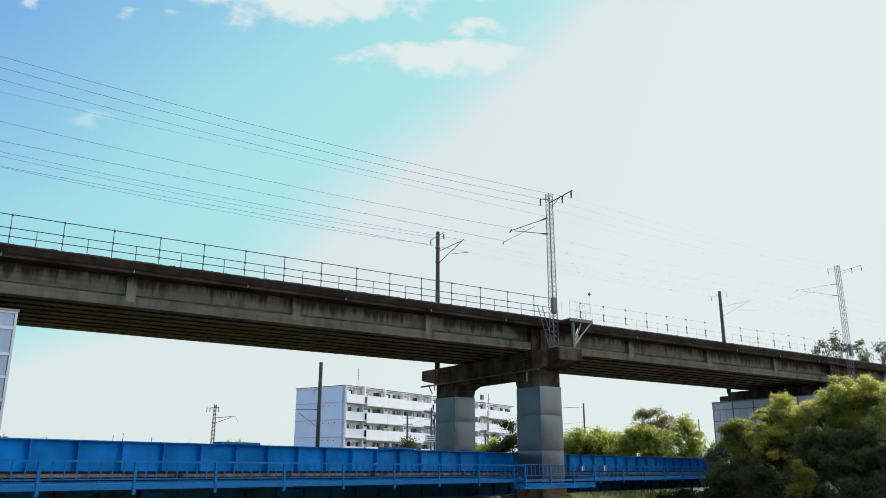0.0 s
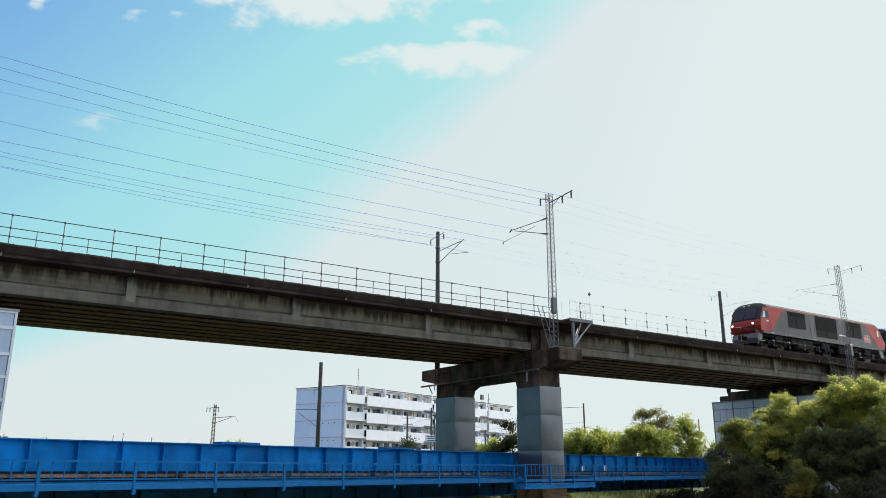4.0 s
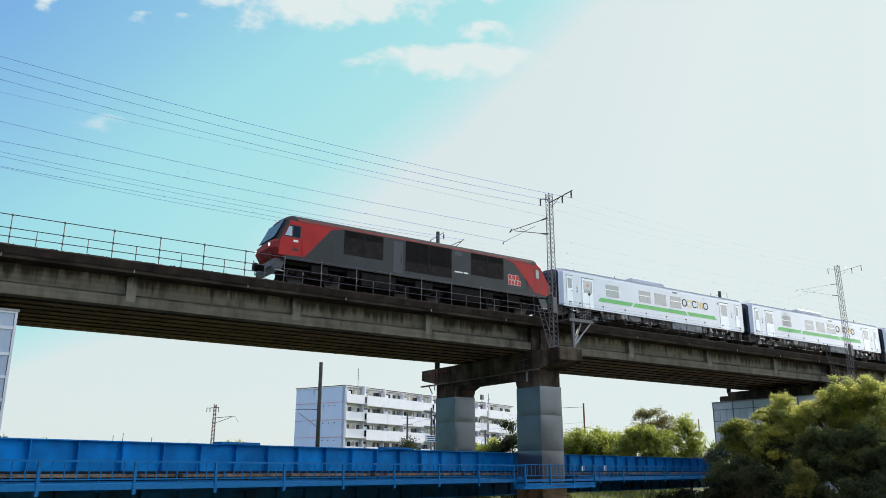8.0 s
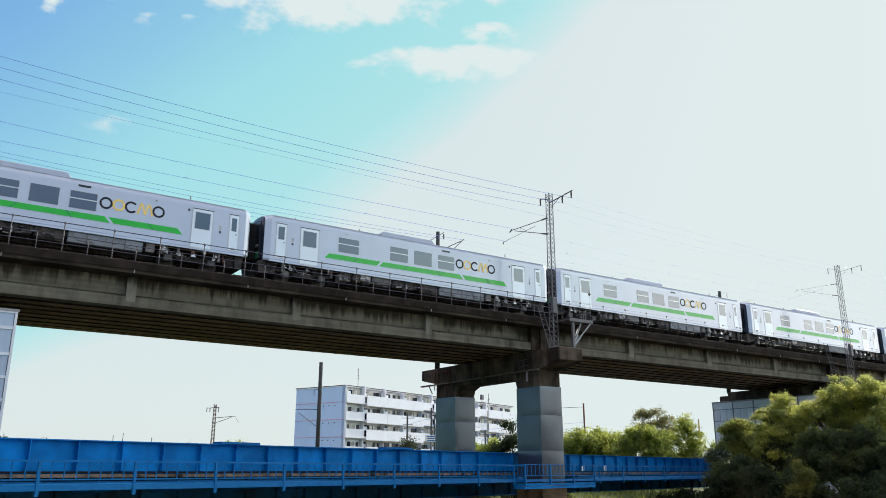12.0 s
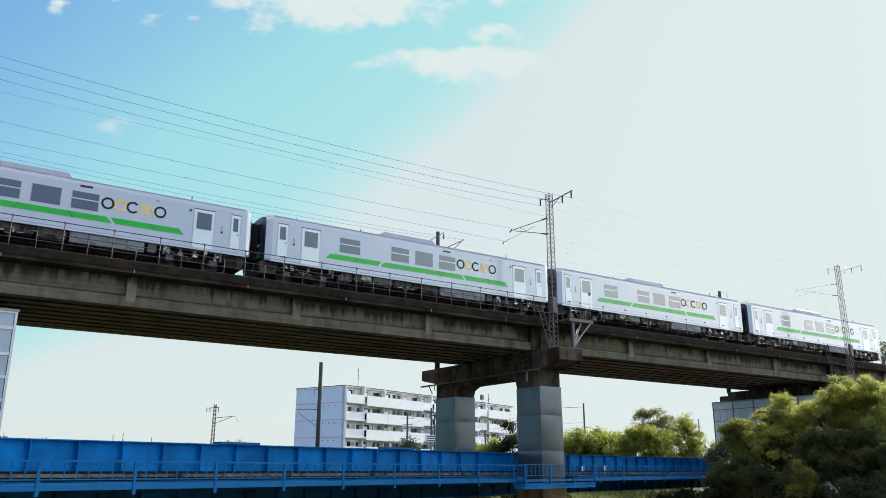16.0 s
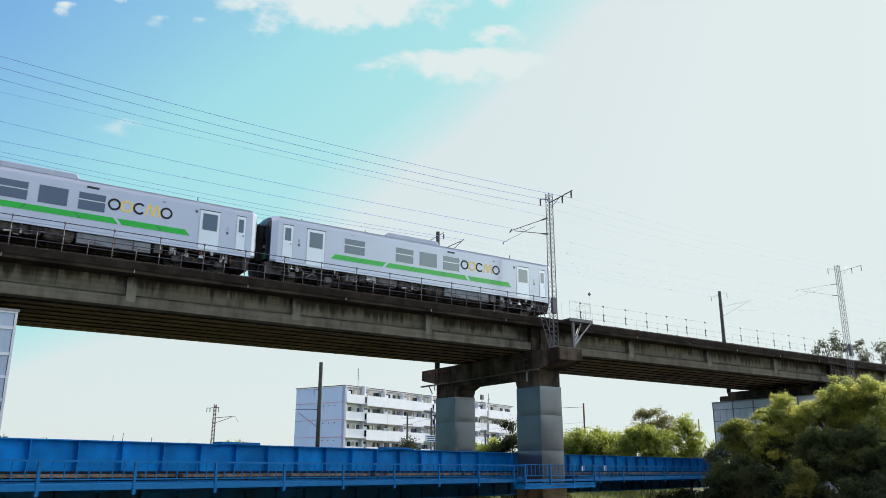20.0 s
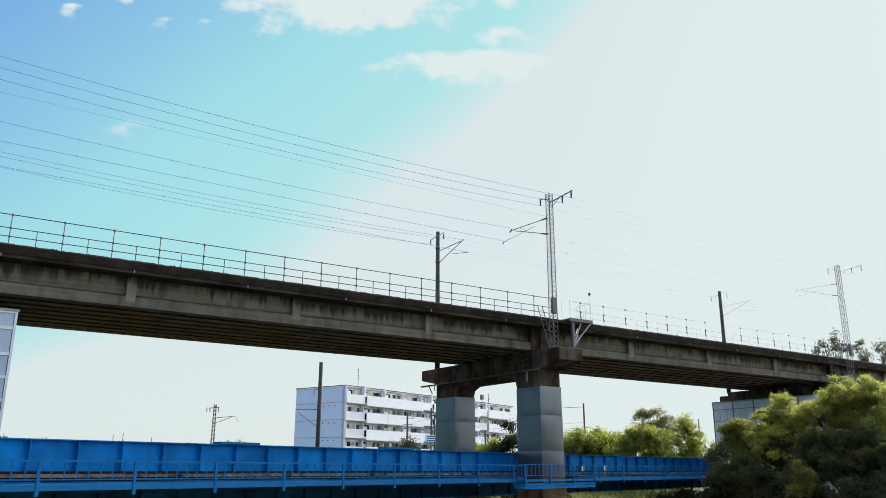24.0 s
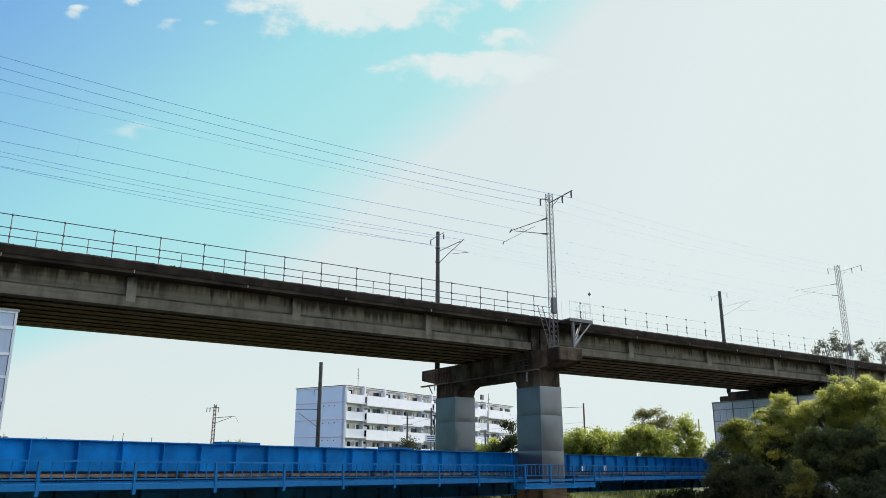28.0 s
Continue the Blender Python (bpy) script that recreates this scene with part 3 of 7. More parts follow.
def make_span(x0):
    L = PITCH - 0.08
    th = thing("viaduct_span", "stained concrete railway viaduct span on ribbed beams", "viaduct", "spans of the viaduct", at=pose(x0 + PITCH / 2, 40.3, 8.5))
    b = B()
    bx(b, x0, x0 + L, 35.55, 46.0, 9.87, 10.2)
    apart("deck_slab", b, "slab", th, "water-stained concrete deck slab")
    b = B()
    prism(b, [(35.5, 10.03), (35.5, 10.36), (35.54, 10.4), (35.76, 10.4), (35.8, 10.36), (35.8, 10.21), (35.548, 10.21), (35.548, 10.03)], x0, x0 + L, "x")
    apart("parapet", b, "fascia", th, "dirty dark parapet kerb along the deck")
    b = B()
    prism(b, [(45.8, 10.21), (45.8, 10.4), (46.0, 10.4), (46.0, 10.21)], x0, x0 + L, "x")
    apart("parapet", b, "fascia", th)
    for i, y in enumerate(GIRDERS):
        b = B()
        prism(b, girder_section(y), x0 + 0.25, x0 + L - 0.25, "x")
        bmesh.ops.recalc_face_normals(b, faces=b.faces)
        # inner girders: shade between them painted as dark sides, warm bounce on undersides
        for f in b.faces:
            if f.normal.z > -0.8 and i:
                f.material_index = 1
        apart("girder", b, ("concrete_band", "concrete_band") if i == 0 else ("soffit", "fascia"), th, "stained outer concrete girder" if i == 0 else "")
    # web panels of the outer girder, between the ribs
    xs = [0.6, 7.7, 8.1, 15.6, 16.05, 23.45, 23.9, L - 0.65]
    for a, c in zip(xs[::2], xs[1::2]):
        b = B()
        bx(b, x0 + a + 0.01, x0 + c - 0.01, 36.475, 36.517, 9.075, 9.86)
        apart("web_panel", b, "concrete", th, "weathered web panel with dark run-off streaks")
    for c in (7.9, 15.82, 23.68):
        b = B()
        prism(b, [(36.185, 8.72), (36.185, 9.8), (36.26, 9.865), (36.6, 9.865), (36.6, 8.72)], x0 + c - 0.21, x0 + c + 0.21, "x")
        apart("rib", b, "rib", th, "pale upright rib on the girder face")
        b = B()
        bx(b, x0 + c - 0.1, x0 + c + 0.1, 36.7, 43.5, 8.7, 9.85)
        apart("cross_beam", b, "soffit", th)
    for a in (0.02, L - 0.62):
        b = B()
        prism(b, [(36.15, 8.48), (36.15, 9.86), (36.6, 9.86), (36.6, 8.48)], x0 + a, x0 + a + 0.6, "x")
        apart("end_block", b, "cap", th)
        b = B()
        bx(b, x0 + a, x0 + a + 0.5, 36.61, 44.0, 8.6, 9.85)
        apart("cross_beam", b, "soffit", th)
    pipe = finish(rod(rod(B(), (0, 0, 0), (0, 0, -0.17), 0.022), (0, 0.0, -0.02), (0, 0.12, 0.02), 0.022), "drain_pipe", "under_light")
    for i in range(6):
        piece("drain_pipe", pipe, th, pose(x0 + 2.6 + 5.2 * i - th.location.x, 35.53 - 40.3, 10.06 - 8.5))
    return th


for k in range(-7, 7):
    make_span(PIER0 + PITCH * k)


def make_ballast():
    """Heaped stones: a rough sheet with loose stones along its rim."""
    rnd = random.Random(4)
    x0, x1 = PIER0 - 7 * PITCH, PIER0 + 7 * PITCH
    vs, fs = [], []
    ys = [35.8, 35.82, 36.1, 36.7, 37.6, 40.7, 45.0, 45.75]
    zs = [10.22, 10.38, 10.48, 10.72, 10.78, 10.8, 10.7, 10.3]
    nx = 1600
    for i in range(nx):
        x = x0 + (x1 - x0) * i / (nx - 1)
        for y, z in zip(ys, zs):
            vs.append((x, y, z + (rnd.uniform(-0.02, 0.02) if z > 10.3 else 0)))
    k = len(ys)
    for i in range(nx - 1):
        for j in range(k - 1):
            a = i * k + j
            fs.append((a, a + k, a + k + 1, a + 1))
    for i in range(7600):
        s = rnd.uniform(0.03, 0.075)
        c = Vector((rnd.uniform(-8, 95), rnd.uniform(35.60, 36.05), 0))
        c.z = 10.40 + max(0, c.y - 35.7) * 0.25 + rnd.uniform(0.0, 0.05)
        o = len(vs)
        d = [Vector((rnd.uniform(-1, 1), rnd.uniform(-1, 1), rnd.uniform(-0.3, 0.3))) * 0.25 for _ in range(6)]
        for e, q in zip(((1, 0, 0), (-1, 0, 0), (0, 1, 0), (0, -1, 0), (0, 0, 0.8), (0, 0, -0.8)), d):
            vs.append(tuple(c + (Vector(e) + q) * s))
        for f in ((0, 2, 4), (2, 1, 4), (1, 3, 4), (3, 0, 4), (2, 0, 5), (1, 2, 5), (3, 1, 5), (0, 3, 5)):
            fs.append(tuple(o + i2 for i2 in f))
    me = bpy.data.meshes.new("ballast")
    me.from_pydata(vs, [], fs)
    me.materials.append(M["ballast"])
    tagged(new("ballast", me), "heaped brown track ballast along the viaduct deck", "ballast", kind="stuff")


make_ballast()


def make_track(y):
    x0, x1 = PIER0 - 7 * PITCH, PIER0 + 7 * PITCH
    th = thing("railway_track", "rusty steel rails on concrete sleepers in ballast", "track", "tracks on the viaduct", at=pose(x0, y, RAIL_Z))
    for s in (-0.56, 0.56):
        b = B()
        prism(b, [(s - 0.06, -0.15), (s + 0.06, -0.15), (s + 0.012, -0.12), (s + 0.012, -0.04), (s + 0.033, -0.03), (s + 0.033, 0), (s - 0.033, 0), (s - 0.033, -0.03), (s - 0.012, -0.04), (s - 0.012, -0.12)], 0, x1 - x0, "x")
        part("rail", b, "rail", th)
    b = B()
    for i in range(660):
        bx(b, 0.3 + i * 0.66, 0.52 + i * 0.66, -1.0, 1.0, -0.3, -0.151)
    tagged(part("sleepers", b, "sleeper", th), kind="stuff")


make_track(TRACK_Y)
make_track(TRACK_Y + 3.9)


def make_handrail(first, count, slim=1.0, over=0.5, paint="rail_brown"):
    """Posts two metres apart with a shorter one between, and three pipes."""
    th = thing("handrail", "thin grey steel pipe handrail along the viaduct edge", "railing", "handrails of the viaduct", at=pose(first, 35.6, 10.38))
    tall = finish(rod(rod(B(), (0, 0, 0), (0, 0, 1.31), 0.021 * slim), (0, 0, 0.68 if slim > 0.3 else 0.40), (0, 0, 0.80), 0.034 * min(1, slim + 0.6)), "post", paint)
    knob = finish(rod(B(), (0, -0.05, -0.04), (0, 0.03, 0.04), 0.042), "clamp", "mast")
    short = finish(rod(B(), (0, 0, 0), (0, 0, 0.74), 0.019 * slim), "short_post", paint)
    for i in range(count):
        post = piece("post", tall, th, pose(2.0 * i, 0, 0))
        for z in (1.30, 0.73, 0.37):
            piece("clamp", knob, post, pose(0, 0, z))
        if i < count - 1:
            piece("short_post", short, th, pose(2.0 * i + 1.0, 0, 0))
    for z, r in ((1.30, 0.019), (0.73, 0.018), (0.37, 0.018)):
        part("pipe", rod(B(), (-0.6, -0.03, z), (2.0 * (count - 1) + over, -0.03, z), r * slim), "galv", th)


make_handrail(2.2 - 30, 15)
make_handrail(2.2, 15, over=1.3)
# the two runs towards the glare are thinned so that they wash out
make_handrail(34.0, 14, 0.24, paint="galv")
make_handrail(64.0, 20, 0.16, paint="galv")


# ---------------------------------------------------------------- piers
def cap_beam(b, cx):
    """The cap with its two tapered noses, seen along x as an outline in (y, z)."""
    prism(b, [(33.7, 7.68), (33.7, 8.42), (48.6, 8.42), (48.6, 7.72), (46.6, 7.32), (35.3, 7.32)], cx - 0.9, cx + 0.9, "x")


def pillow(b, x0, x1, y0, y1, z0, z1, bulge, k=10):
    """Four plates round a column, each swelling a little between its edges."""
    for c, e, n in (((x0, y0), (x1, y0), (0, -1)), ((x1, y0), (x1, y1), (1, 0)), ((x1, y1), (x0, y1), (0, 1)), ((x0, y1), (x0, y0), (-1, 0))):
        g = []
        for j in range(k + 1):
            v = j / k
            row = []
            for i in range(k + 1):
                u = i / k
                d = bulge * (1 - (2 * u - 1) ** 4) * (1 - (2 * v - 1) ** 4)
                row.append(b.verts.new((c[0] + (e[0] - c[0]) * u + n[0] * d, c[1] + (e[1] - c[1]) * u + n[1] * d, z0 + (z1 - z0) * v)))
            g.append(row)
        for j in range(k):
            for i in range(k):
                b.faces.new((g[j][i], g[j][i + 1], g[j + 1][i + 1], g[j + 1][i]))
    for z in (z0, z1):
        b.faces.new([b.verts.new((x, y, z)) for x, y in ((x0, y0), (x1, y0), (x1, y1), (x0, y1))])
    return b


def make_pier(cx):
    th = thing("viaduct_pier", "two-column concrete pier with grey steel jackets below a stained cap beam", "bridge pier", at=pose(cx, 41.2, -2.4))
    b = B()
    cap_beam(b, cx)
    apart("cap_beam", b, "cap", th, "rust-stained concrete cap beam with tapered noses", bevel=0.03)
    b = B()
    prism(b, [(37.76, 6.33), (37.9, 6.75), (38.5, 7.0), (43.7, 7.0), (44.3, 6.75), (44.45, 6.33), (46.75, 6.33), (46.75, 7.319), (35.65, 7.319), (35.65, 6.33)], cx - 0.8, cx + 0.78, "x")
    apart("portal_head", b, "cap", th, "concrete portal head with haunches between the columns")
    b = B()
    prism(b, [(35.5, 7.24), (47.0, 7.24), (47.0, 7.32), (35.5, 7.32)], cx - 1.02, cx - 0.905, "x")
    apart("ledge", b, "concrete_band", th, "pale cable ledge along the cap")
    for y0, y1 in ((35.6, 37.78), (44.42, 46.8)):
        b = B()
        bx(b, cx - 0.93, cx + 0.93, y0 - 0.1, y1 + 0.1, -2.4, 0.75)
        apart("plinth", b, "soffit", th, "dark concrete plinth", bevel=0.03)
        for z0, z1, g in ((0.752, 2.62, 0.024), (2.622, 4.65, 0.012), (4.652, 6.32, 0.0)):
            b = B()
            pillow(b, cx - 0.83 - g, cx + 0.83 + g, y0 - g, y1 + g, z0, z1, 0.022)
            apart("steel_jacket", b, "jacket", th, "grey painted steel jacket around a column", smooth=True)
    b = B()
    rod(b, (cx - 0.88, 36.7, 6.66), (cx - 0.88, 36.7, 7.2), 0.06, 8)
    rod(b, (cx - 0.88, 36.7, 7.2), (cx - 0.6, 36.7, 7.26), 0.06, 8)
    apart("drain_stub", b, "galv_light", th, "pale drain stub below the cap")
    # a short cable rail on the cap
    b = B()
    rod(b, (cx - 1.0, 37.2, 7.33), (cx - 1.0, 37.2, 8.0), 0.02)
    rod(b, (cx - 1.0, 36.5, 7.95), (cx - 1.0, 39.2, 7.95), 0.02)
    rod(b, (cx - 1.0, 36.3, 7.6), (cx - 1.0, 37.2, 7.6), 0.02)
    apart("conduit", b, "galv", th)
    b = B()
    for y, z0 in ((44.9, 6.5), (45.35, 6.5), (46.3, 6.4), (46.75, 6.9)):
        rod(b, (cx - 0.96, y, z0), (cx - 0.96, y, 8.35), 0.035, 6)
    rod(b, (cx - 0.96, 44.9, 8.1), (cx - 0.96, 46.9, 8.1), 0.03)
    apart("downpipe", b, "pole_rust", th, "rusty pipes on the far end of the cap")
    b = B()
    bx(b, cx - 1.18, cx - 0.95, 46.9, 48.3, 7.22, 7.30)
    rod(b, (cx - 1.1, 47.3, 7.26), (cx - 0.8, 47.3, 6.7), 0.035)
    apart("bracket", b, "pole_rust", th, "small steel bracket below the cap nose")
    for y in (36.45, 37.9, 39.35, 40.8, 42.25, 43.7):
        b = B()
        bx(b, cx - 0.75, cx + 0.75, y - 0.22, y + 0.28, 8.42, 8.5)
        apart("bearing", b, "rail", th)
    return th


make_pier(PIER0 + 0.2)


def make_clad_pier(cx):
    """A pier wrapped in panel walls up to below its cap."""
    th = thing("clad_pier", "viaduct pier enclosed by pale grey framed panels", "bridge pier", "clad piers", at=pose(cx, 40.0, -2.4))
    b = B()
    prism(b, [(33.7, 7.68), (33.7, 8.42), (46.1, 8.42), (46.1, 8.10), (47.0, 8.10), (47.0, 7.60), (46.6, 7.40), (35.3, 7.40)], cx - 0.9, cx + 0.9, "x")
    apart("cap_beam", b, "cap", th, "stained concrete cap beam with a stepped end", bevel=0.03)
    b = B()
    bx(b, cx - 3.28, cx + 3.28, 33.47, 45.9, -2.4, 7.3)
    apart("core", b, "panel_frame", th)
    for y in (36.45, 37.9, 39.35, 40.8, 42.25, 43.7):
        b = B()
        bx(b, cx - 0.75, cx + 0.75, y - 0.22, y + 0.28, 8.42, 8.5)
        apart("bearing", b, "rail", th)
    b = B()
    bx(b, cx - 3.4, cx + 3.4, 33.35, 46.0, 7.3, 7.39)
    apart("coping", b, "galv_light", th)
    # panels across (front) and along (sides), row by row; some rows are split in three
    z = 7.29
    for r, h in enumerate([0.62, 0.98] + [0.85] * 9):
        front = finish(bx(B(), -1.05, 1.05, -0.03, 0.03, 0.05 - h, 0), "panel", "panel_blue")
        apart("rail", bx(B(), cx - 3.28, cx + 3.28, 33.375, 33.409, z - 0.055, z + 0.055), "panel", th, "pale rail across the panels")
        side = finish(bx(B(), -0.03, 0.03, -0.99, 0.99, 0.05 - h, 0), "panel", "panel")
        narrow = finish(bx(B(), -0.03, 0.03, -0.31, 0.31, 0.05 - h, 0), "panel", "panel")
        for i in range(3):
            piece("panel", front, th, pose(-2.19 + 2.19 * i, 33.44 - 40, z + 2.4))
        for i in range(6):
            y = 34.55 + 2.07 * i
            for o in ((-0.67, 0, 0.67) if r in (1, 4) else (0,)):
                piece("panel", narrow if r in (1, 4) else side, th, pose(-3.31, y + o - 40, z + 2.4))
        z -= h
    post = finish(bx(B(), -0.04, 0.04, -0.04, 0.04, 0, 9.7), "frame_post", "panel_frame")
    edge = finish(bx(B(), -0.045, 0.045, -0.045, 0.045, 0, 9.7), "frame_post", "panel")
    for x in (-3.33, -1.095, 1.095, 3.31):
        piece("frame_post", edge, th, pose(x, 33.42 - 40, 0))
    for i in range(7):
        piece("frame_post", post, th, pose(-3.33, 33.52 + 2.07 * i - 40, 0))
    return th


make_clad_pier(PIER0 - PITCH)
make_clad_pier(PIER0 + PITCH)
for k in (-7, -6, -5, -4, -3, -2, 2, 3, 4, 5, 6, 7):
    make_pier(PIER0 + k * PITCH)


# ---------------------------------------------------------------- masts and wires
def lattice(b, x, y, z0, z1, w0, w1, step, r, rl):
    """Four legs with zigzag lacing."""
    n = int((z1 - z0) / step)

    def c(i, k):
        t = k / n
        w = (w0 * (1 - t) + w1 * t) / 2
        return (x + w * (1, 1, -1, -1)[i], y + w * (-1, 1, 1, -1)[i], z0 + (z1 - z0) * t)
    for i in range(4):
        rod(b, c(i, 0), c(i, n), r, 4)
        for k in range(n):
            rod(b, c(i, k), c((i + 1) % 4, k + 1), rl, 3)
            rod(b, c((i + 1) % 4, k), c(i, k + 1), rl, 3)


def insulator(b, p, q, r=0.055, n=5):
    p, q = Vector(p), Vector(q)
    for i in range(n):
        c = p.lerp(q, (i + 0.5) / n)
        d = (q - p) / n * 0.3
        rod(b, c - d, c + d, r, 8)
    rod(b, p, q, 0.02, 5)


def make_mast(x, y, label, slim=1.0):
    th = thing("catenary_mast", label, "catenary mast", "masts of the viaduct", at=pose(x, y, 8.42))
    b = B()
    lattice(b, x, y, 8.42, 18.15, 0.36, 0.29, 0.30 if slim == 1 else 0.36, 0.022 * slim ** 0.3, 0.009 * slim ** 0.2)
    apart("lattice", b, "mast", th)
    b = B()
    bx(b, x - 0.35, x - 0.01, y - 0.42, y - 0.19, 10.5, 11.45)
    apart("control_box", b, "mast", th, "grey control box", bevel=0.02)
    b = B()
    rod(b, (x, y, 17.55), (x, y - 2.1, 17.75), 0.035 * slim)
    rod(b, (x, y - 0.15, 17.2), (x, y - 0.9, 17.6), 0.02 * slim)
    rod(b, (x, y, 17.8), (x, y + 0.85, 18.05), 0.035 * slim)
    apart("cross_arm", b, "mast", th)
    for dy, z in ((-2.0, 17.72), (-1.2, 17.64), (0.82, 18.02)):
        b = B()
        insulator(b, (x, y + dy, z), (x, y + dy, z - 0.42), 0.055 * slim ** 0.5)
        apart("insulator", b, "insulator", th)
    b = B()
    rod(b, (x, y + 0.2, 16.62), (x, y + 3.85, 16.72), 0.024 * slim)
    rod(b, (x, y + 0.2, 15.58), (x, y + 3.5, 16.62), 0.024 * slim)
    rod(b, (x, y + 1.4, 16.4), (x, y + 4.7, 16.12), 0.014 * slim)
    rod(b, (x, y + 3.75, 16.78), (x, y + 3.98, 16.64), 0.05 * slim)
    rod(b, (x, y + 4.66, 16.16), (x, y + 4.72, 15.98), 0.035 * slim)
    rod(b, (x, y + 2.2, 16.30), (x, y + 2.9, 16.65), 0.012 * slim)
    apart("cantilever", b, "mast", th, "hinged steel cantilever arm")
    for z, u in ((16.62, 0.03), (15.58, 0.28)):
        b = B()
        insulator(b, (x, y + 0.22, z), (x, y + 0.75, z + u * 0.6), 0.055 * slim ** 0.5)
        apart("insulator", b, "insulator", th)


make_mast(PIER0 - 0.1, 34.8, "grey steel lattice catenary mast standing on a pier nose")
# far mast drawn slim, its bleaching by glare put into the shape
make_mast(PIER0 + PITCH, 34.8, "grey steel lattice catenary mast standing on a pier nose", 0.35)
make_mast(PIER0 - PITCH, 34.8, "grey steel lattice catenary mast standing on a pier nose")


def make_far_pole(x, y, top, slim=1.0):
    th = thing("catenary_pole", "dark tapered concrete catenary pole on the viaduct", "catenary pole", "poles of the viaduct", at=pose(x, y, 8.42))
    apart("shaft", rod(B(), (x, y, 8.42), (x, y, top), 0.19, 12, 0.14), "pole", th, smooth=True)
    b = B()
    for z in (top - 1.3, top - 2.4, top - 4.9):
        rod(b, (x, y, z), (x, y, z + 0.09), 0.19, 12)
    apart("clamp", b, "mast", th)
    b = B()
    rod(b, (x, y, top - 2.5), (x, y - 3.4, top - 1.4), 0.028 * slim)
    rod(b, (x, y, top - 1.55), (x, y - 3.0, top - 1.45), 0.028 * slim)
    rod(b, (x, y - 1.9, top - 2.15), (x, y - 4.0, top - 2.5), 0.018 * slim)
    apart("cantilever", b, "mast", th)
    b = B()
    rod(b, (x, y + 0.1, top - 0.3), (x, y + 1.0, top - 0.42), 0.025 * slim)
    rod(b, (x, y - 0.1, top - 0.3), (x, y - 0.85, top - 0.25), 0.025 * slim)
    apart("cross_arm", b, "mast", th)
    for dy in (1.0, -0.8):
        b = B()
        insulator(b, (x, y + dy, top - 0.36), (x, y + dy, top - 0.75), 0.055 * slim ** 0.5)
        apart("insulator", b, "insulator", th)


make_far_pole(PIER0, 47.6, 18.9)
# arms of this pole thinned too, for the same bleaching
make_far_pole(PIER0 + PITCH, 46.6, 18.1, 0.35)
make_far_pole(PIER0 - PITCH, 47.6, 18.9)


def make_wire(label, y, z, sag, r):
    """One wire hung from mast to mast along the viaduct."""
    b = B()
    # thinned beyond the pier mast, as glare would wash the wire out
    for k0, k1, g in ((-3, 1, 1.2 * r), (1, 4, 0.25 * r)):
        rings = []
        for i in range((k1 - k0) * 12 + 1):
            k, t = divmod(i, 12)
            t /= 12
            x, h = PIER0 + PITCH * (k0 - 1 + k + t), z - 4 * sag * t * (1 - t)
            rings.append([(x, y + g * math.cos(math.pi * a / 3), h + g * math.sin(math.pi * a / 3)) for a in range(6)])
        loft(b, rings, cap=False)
    solid("overhead_wire", b, "wire", label, "wire", "wires over the viaduct", smooth=True)


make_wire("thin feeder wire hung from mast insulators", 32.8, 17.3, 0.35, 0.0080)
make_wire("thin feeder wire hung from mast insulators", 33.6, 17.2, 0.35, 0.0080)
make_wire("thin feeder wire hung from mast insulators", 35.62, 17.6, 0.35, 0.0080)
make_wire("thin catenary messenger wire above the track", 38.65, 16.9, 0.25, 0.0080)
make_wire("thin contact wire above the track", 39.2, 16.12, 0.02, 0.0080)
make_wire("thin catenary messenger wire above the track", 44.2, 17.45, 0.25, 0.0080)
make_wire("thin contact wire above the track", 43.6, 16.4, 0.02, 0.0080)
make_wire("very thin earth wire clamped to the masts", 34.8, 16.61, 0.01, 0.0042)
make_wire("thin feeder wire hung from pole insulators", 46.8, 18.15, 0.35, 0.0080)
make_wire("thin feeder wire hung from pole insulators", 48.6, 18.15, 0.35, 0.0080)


def make_droppers():
    b = B()
    for y0, z0, y1, z1 in ((38.65, 16.9, 39.2, 16.12), (44.2, 17.45, 43.6, 16.4)):
        for k in range(-1, 2):
            for i in range(1, 6):
                t = i / 6
                x = PIER0 + PITCH * (k + t)
                rod(b, (x, y0, z0 - t * (1 - t)), (x, y1, z1), 0.0015, 4)
                rod(b, (x - 0.05, y0, z0 - t * (1 - t)), (x + 0.05, y0, z0 - t * (1 - t)), 0.014, 5)
                rod(b, (x - 0.05, y1, z1), (x + 0.05, y1, z1), 0.014, 5)
    tagged(solid("wire_droppers", b, "wire", "thin hangers linking the catenary wires", "wire"), kind="stuff")


make_droppers()


def make_ladder():
    th = thing("ladder", "leaning steel ladder from the pier nose to the deck", "ladder", at=pose(30.4, 34.6, 8.42))
    for x in (0.0, 0.36):
        apart("stile", rod(B(), (30.3 + x, 34.45, 8.42), (30.05 + x, 35.1, 11.0), 0.026), "mast", th)
    for i in range(8):
        t = (i + 0.6) / 8.5
        apart("rung", rod(B(), (30.3 - 0.25 * t, 34.45 + 0.65 * t, 8.42 + 2.58 * t), (30.66 - 0.25 * t, 34.45 + 0.65 * t, 8.42 + 2.58 * t), 0.014), "mast", th)


make_ladder()


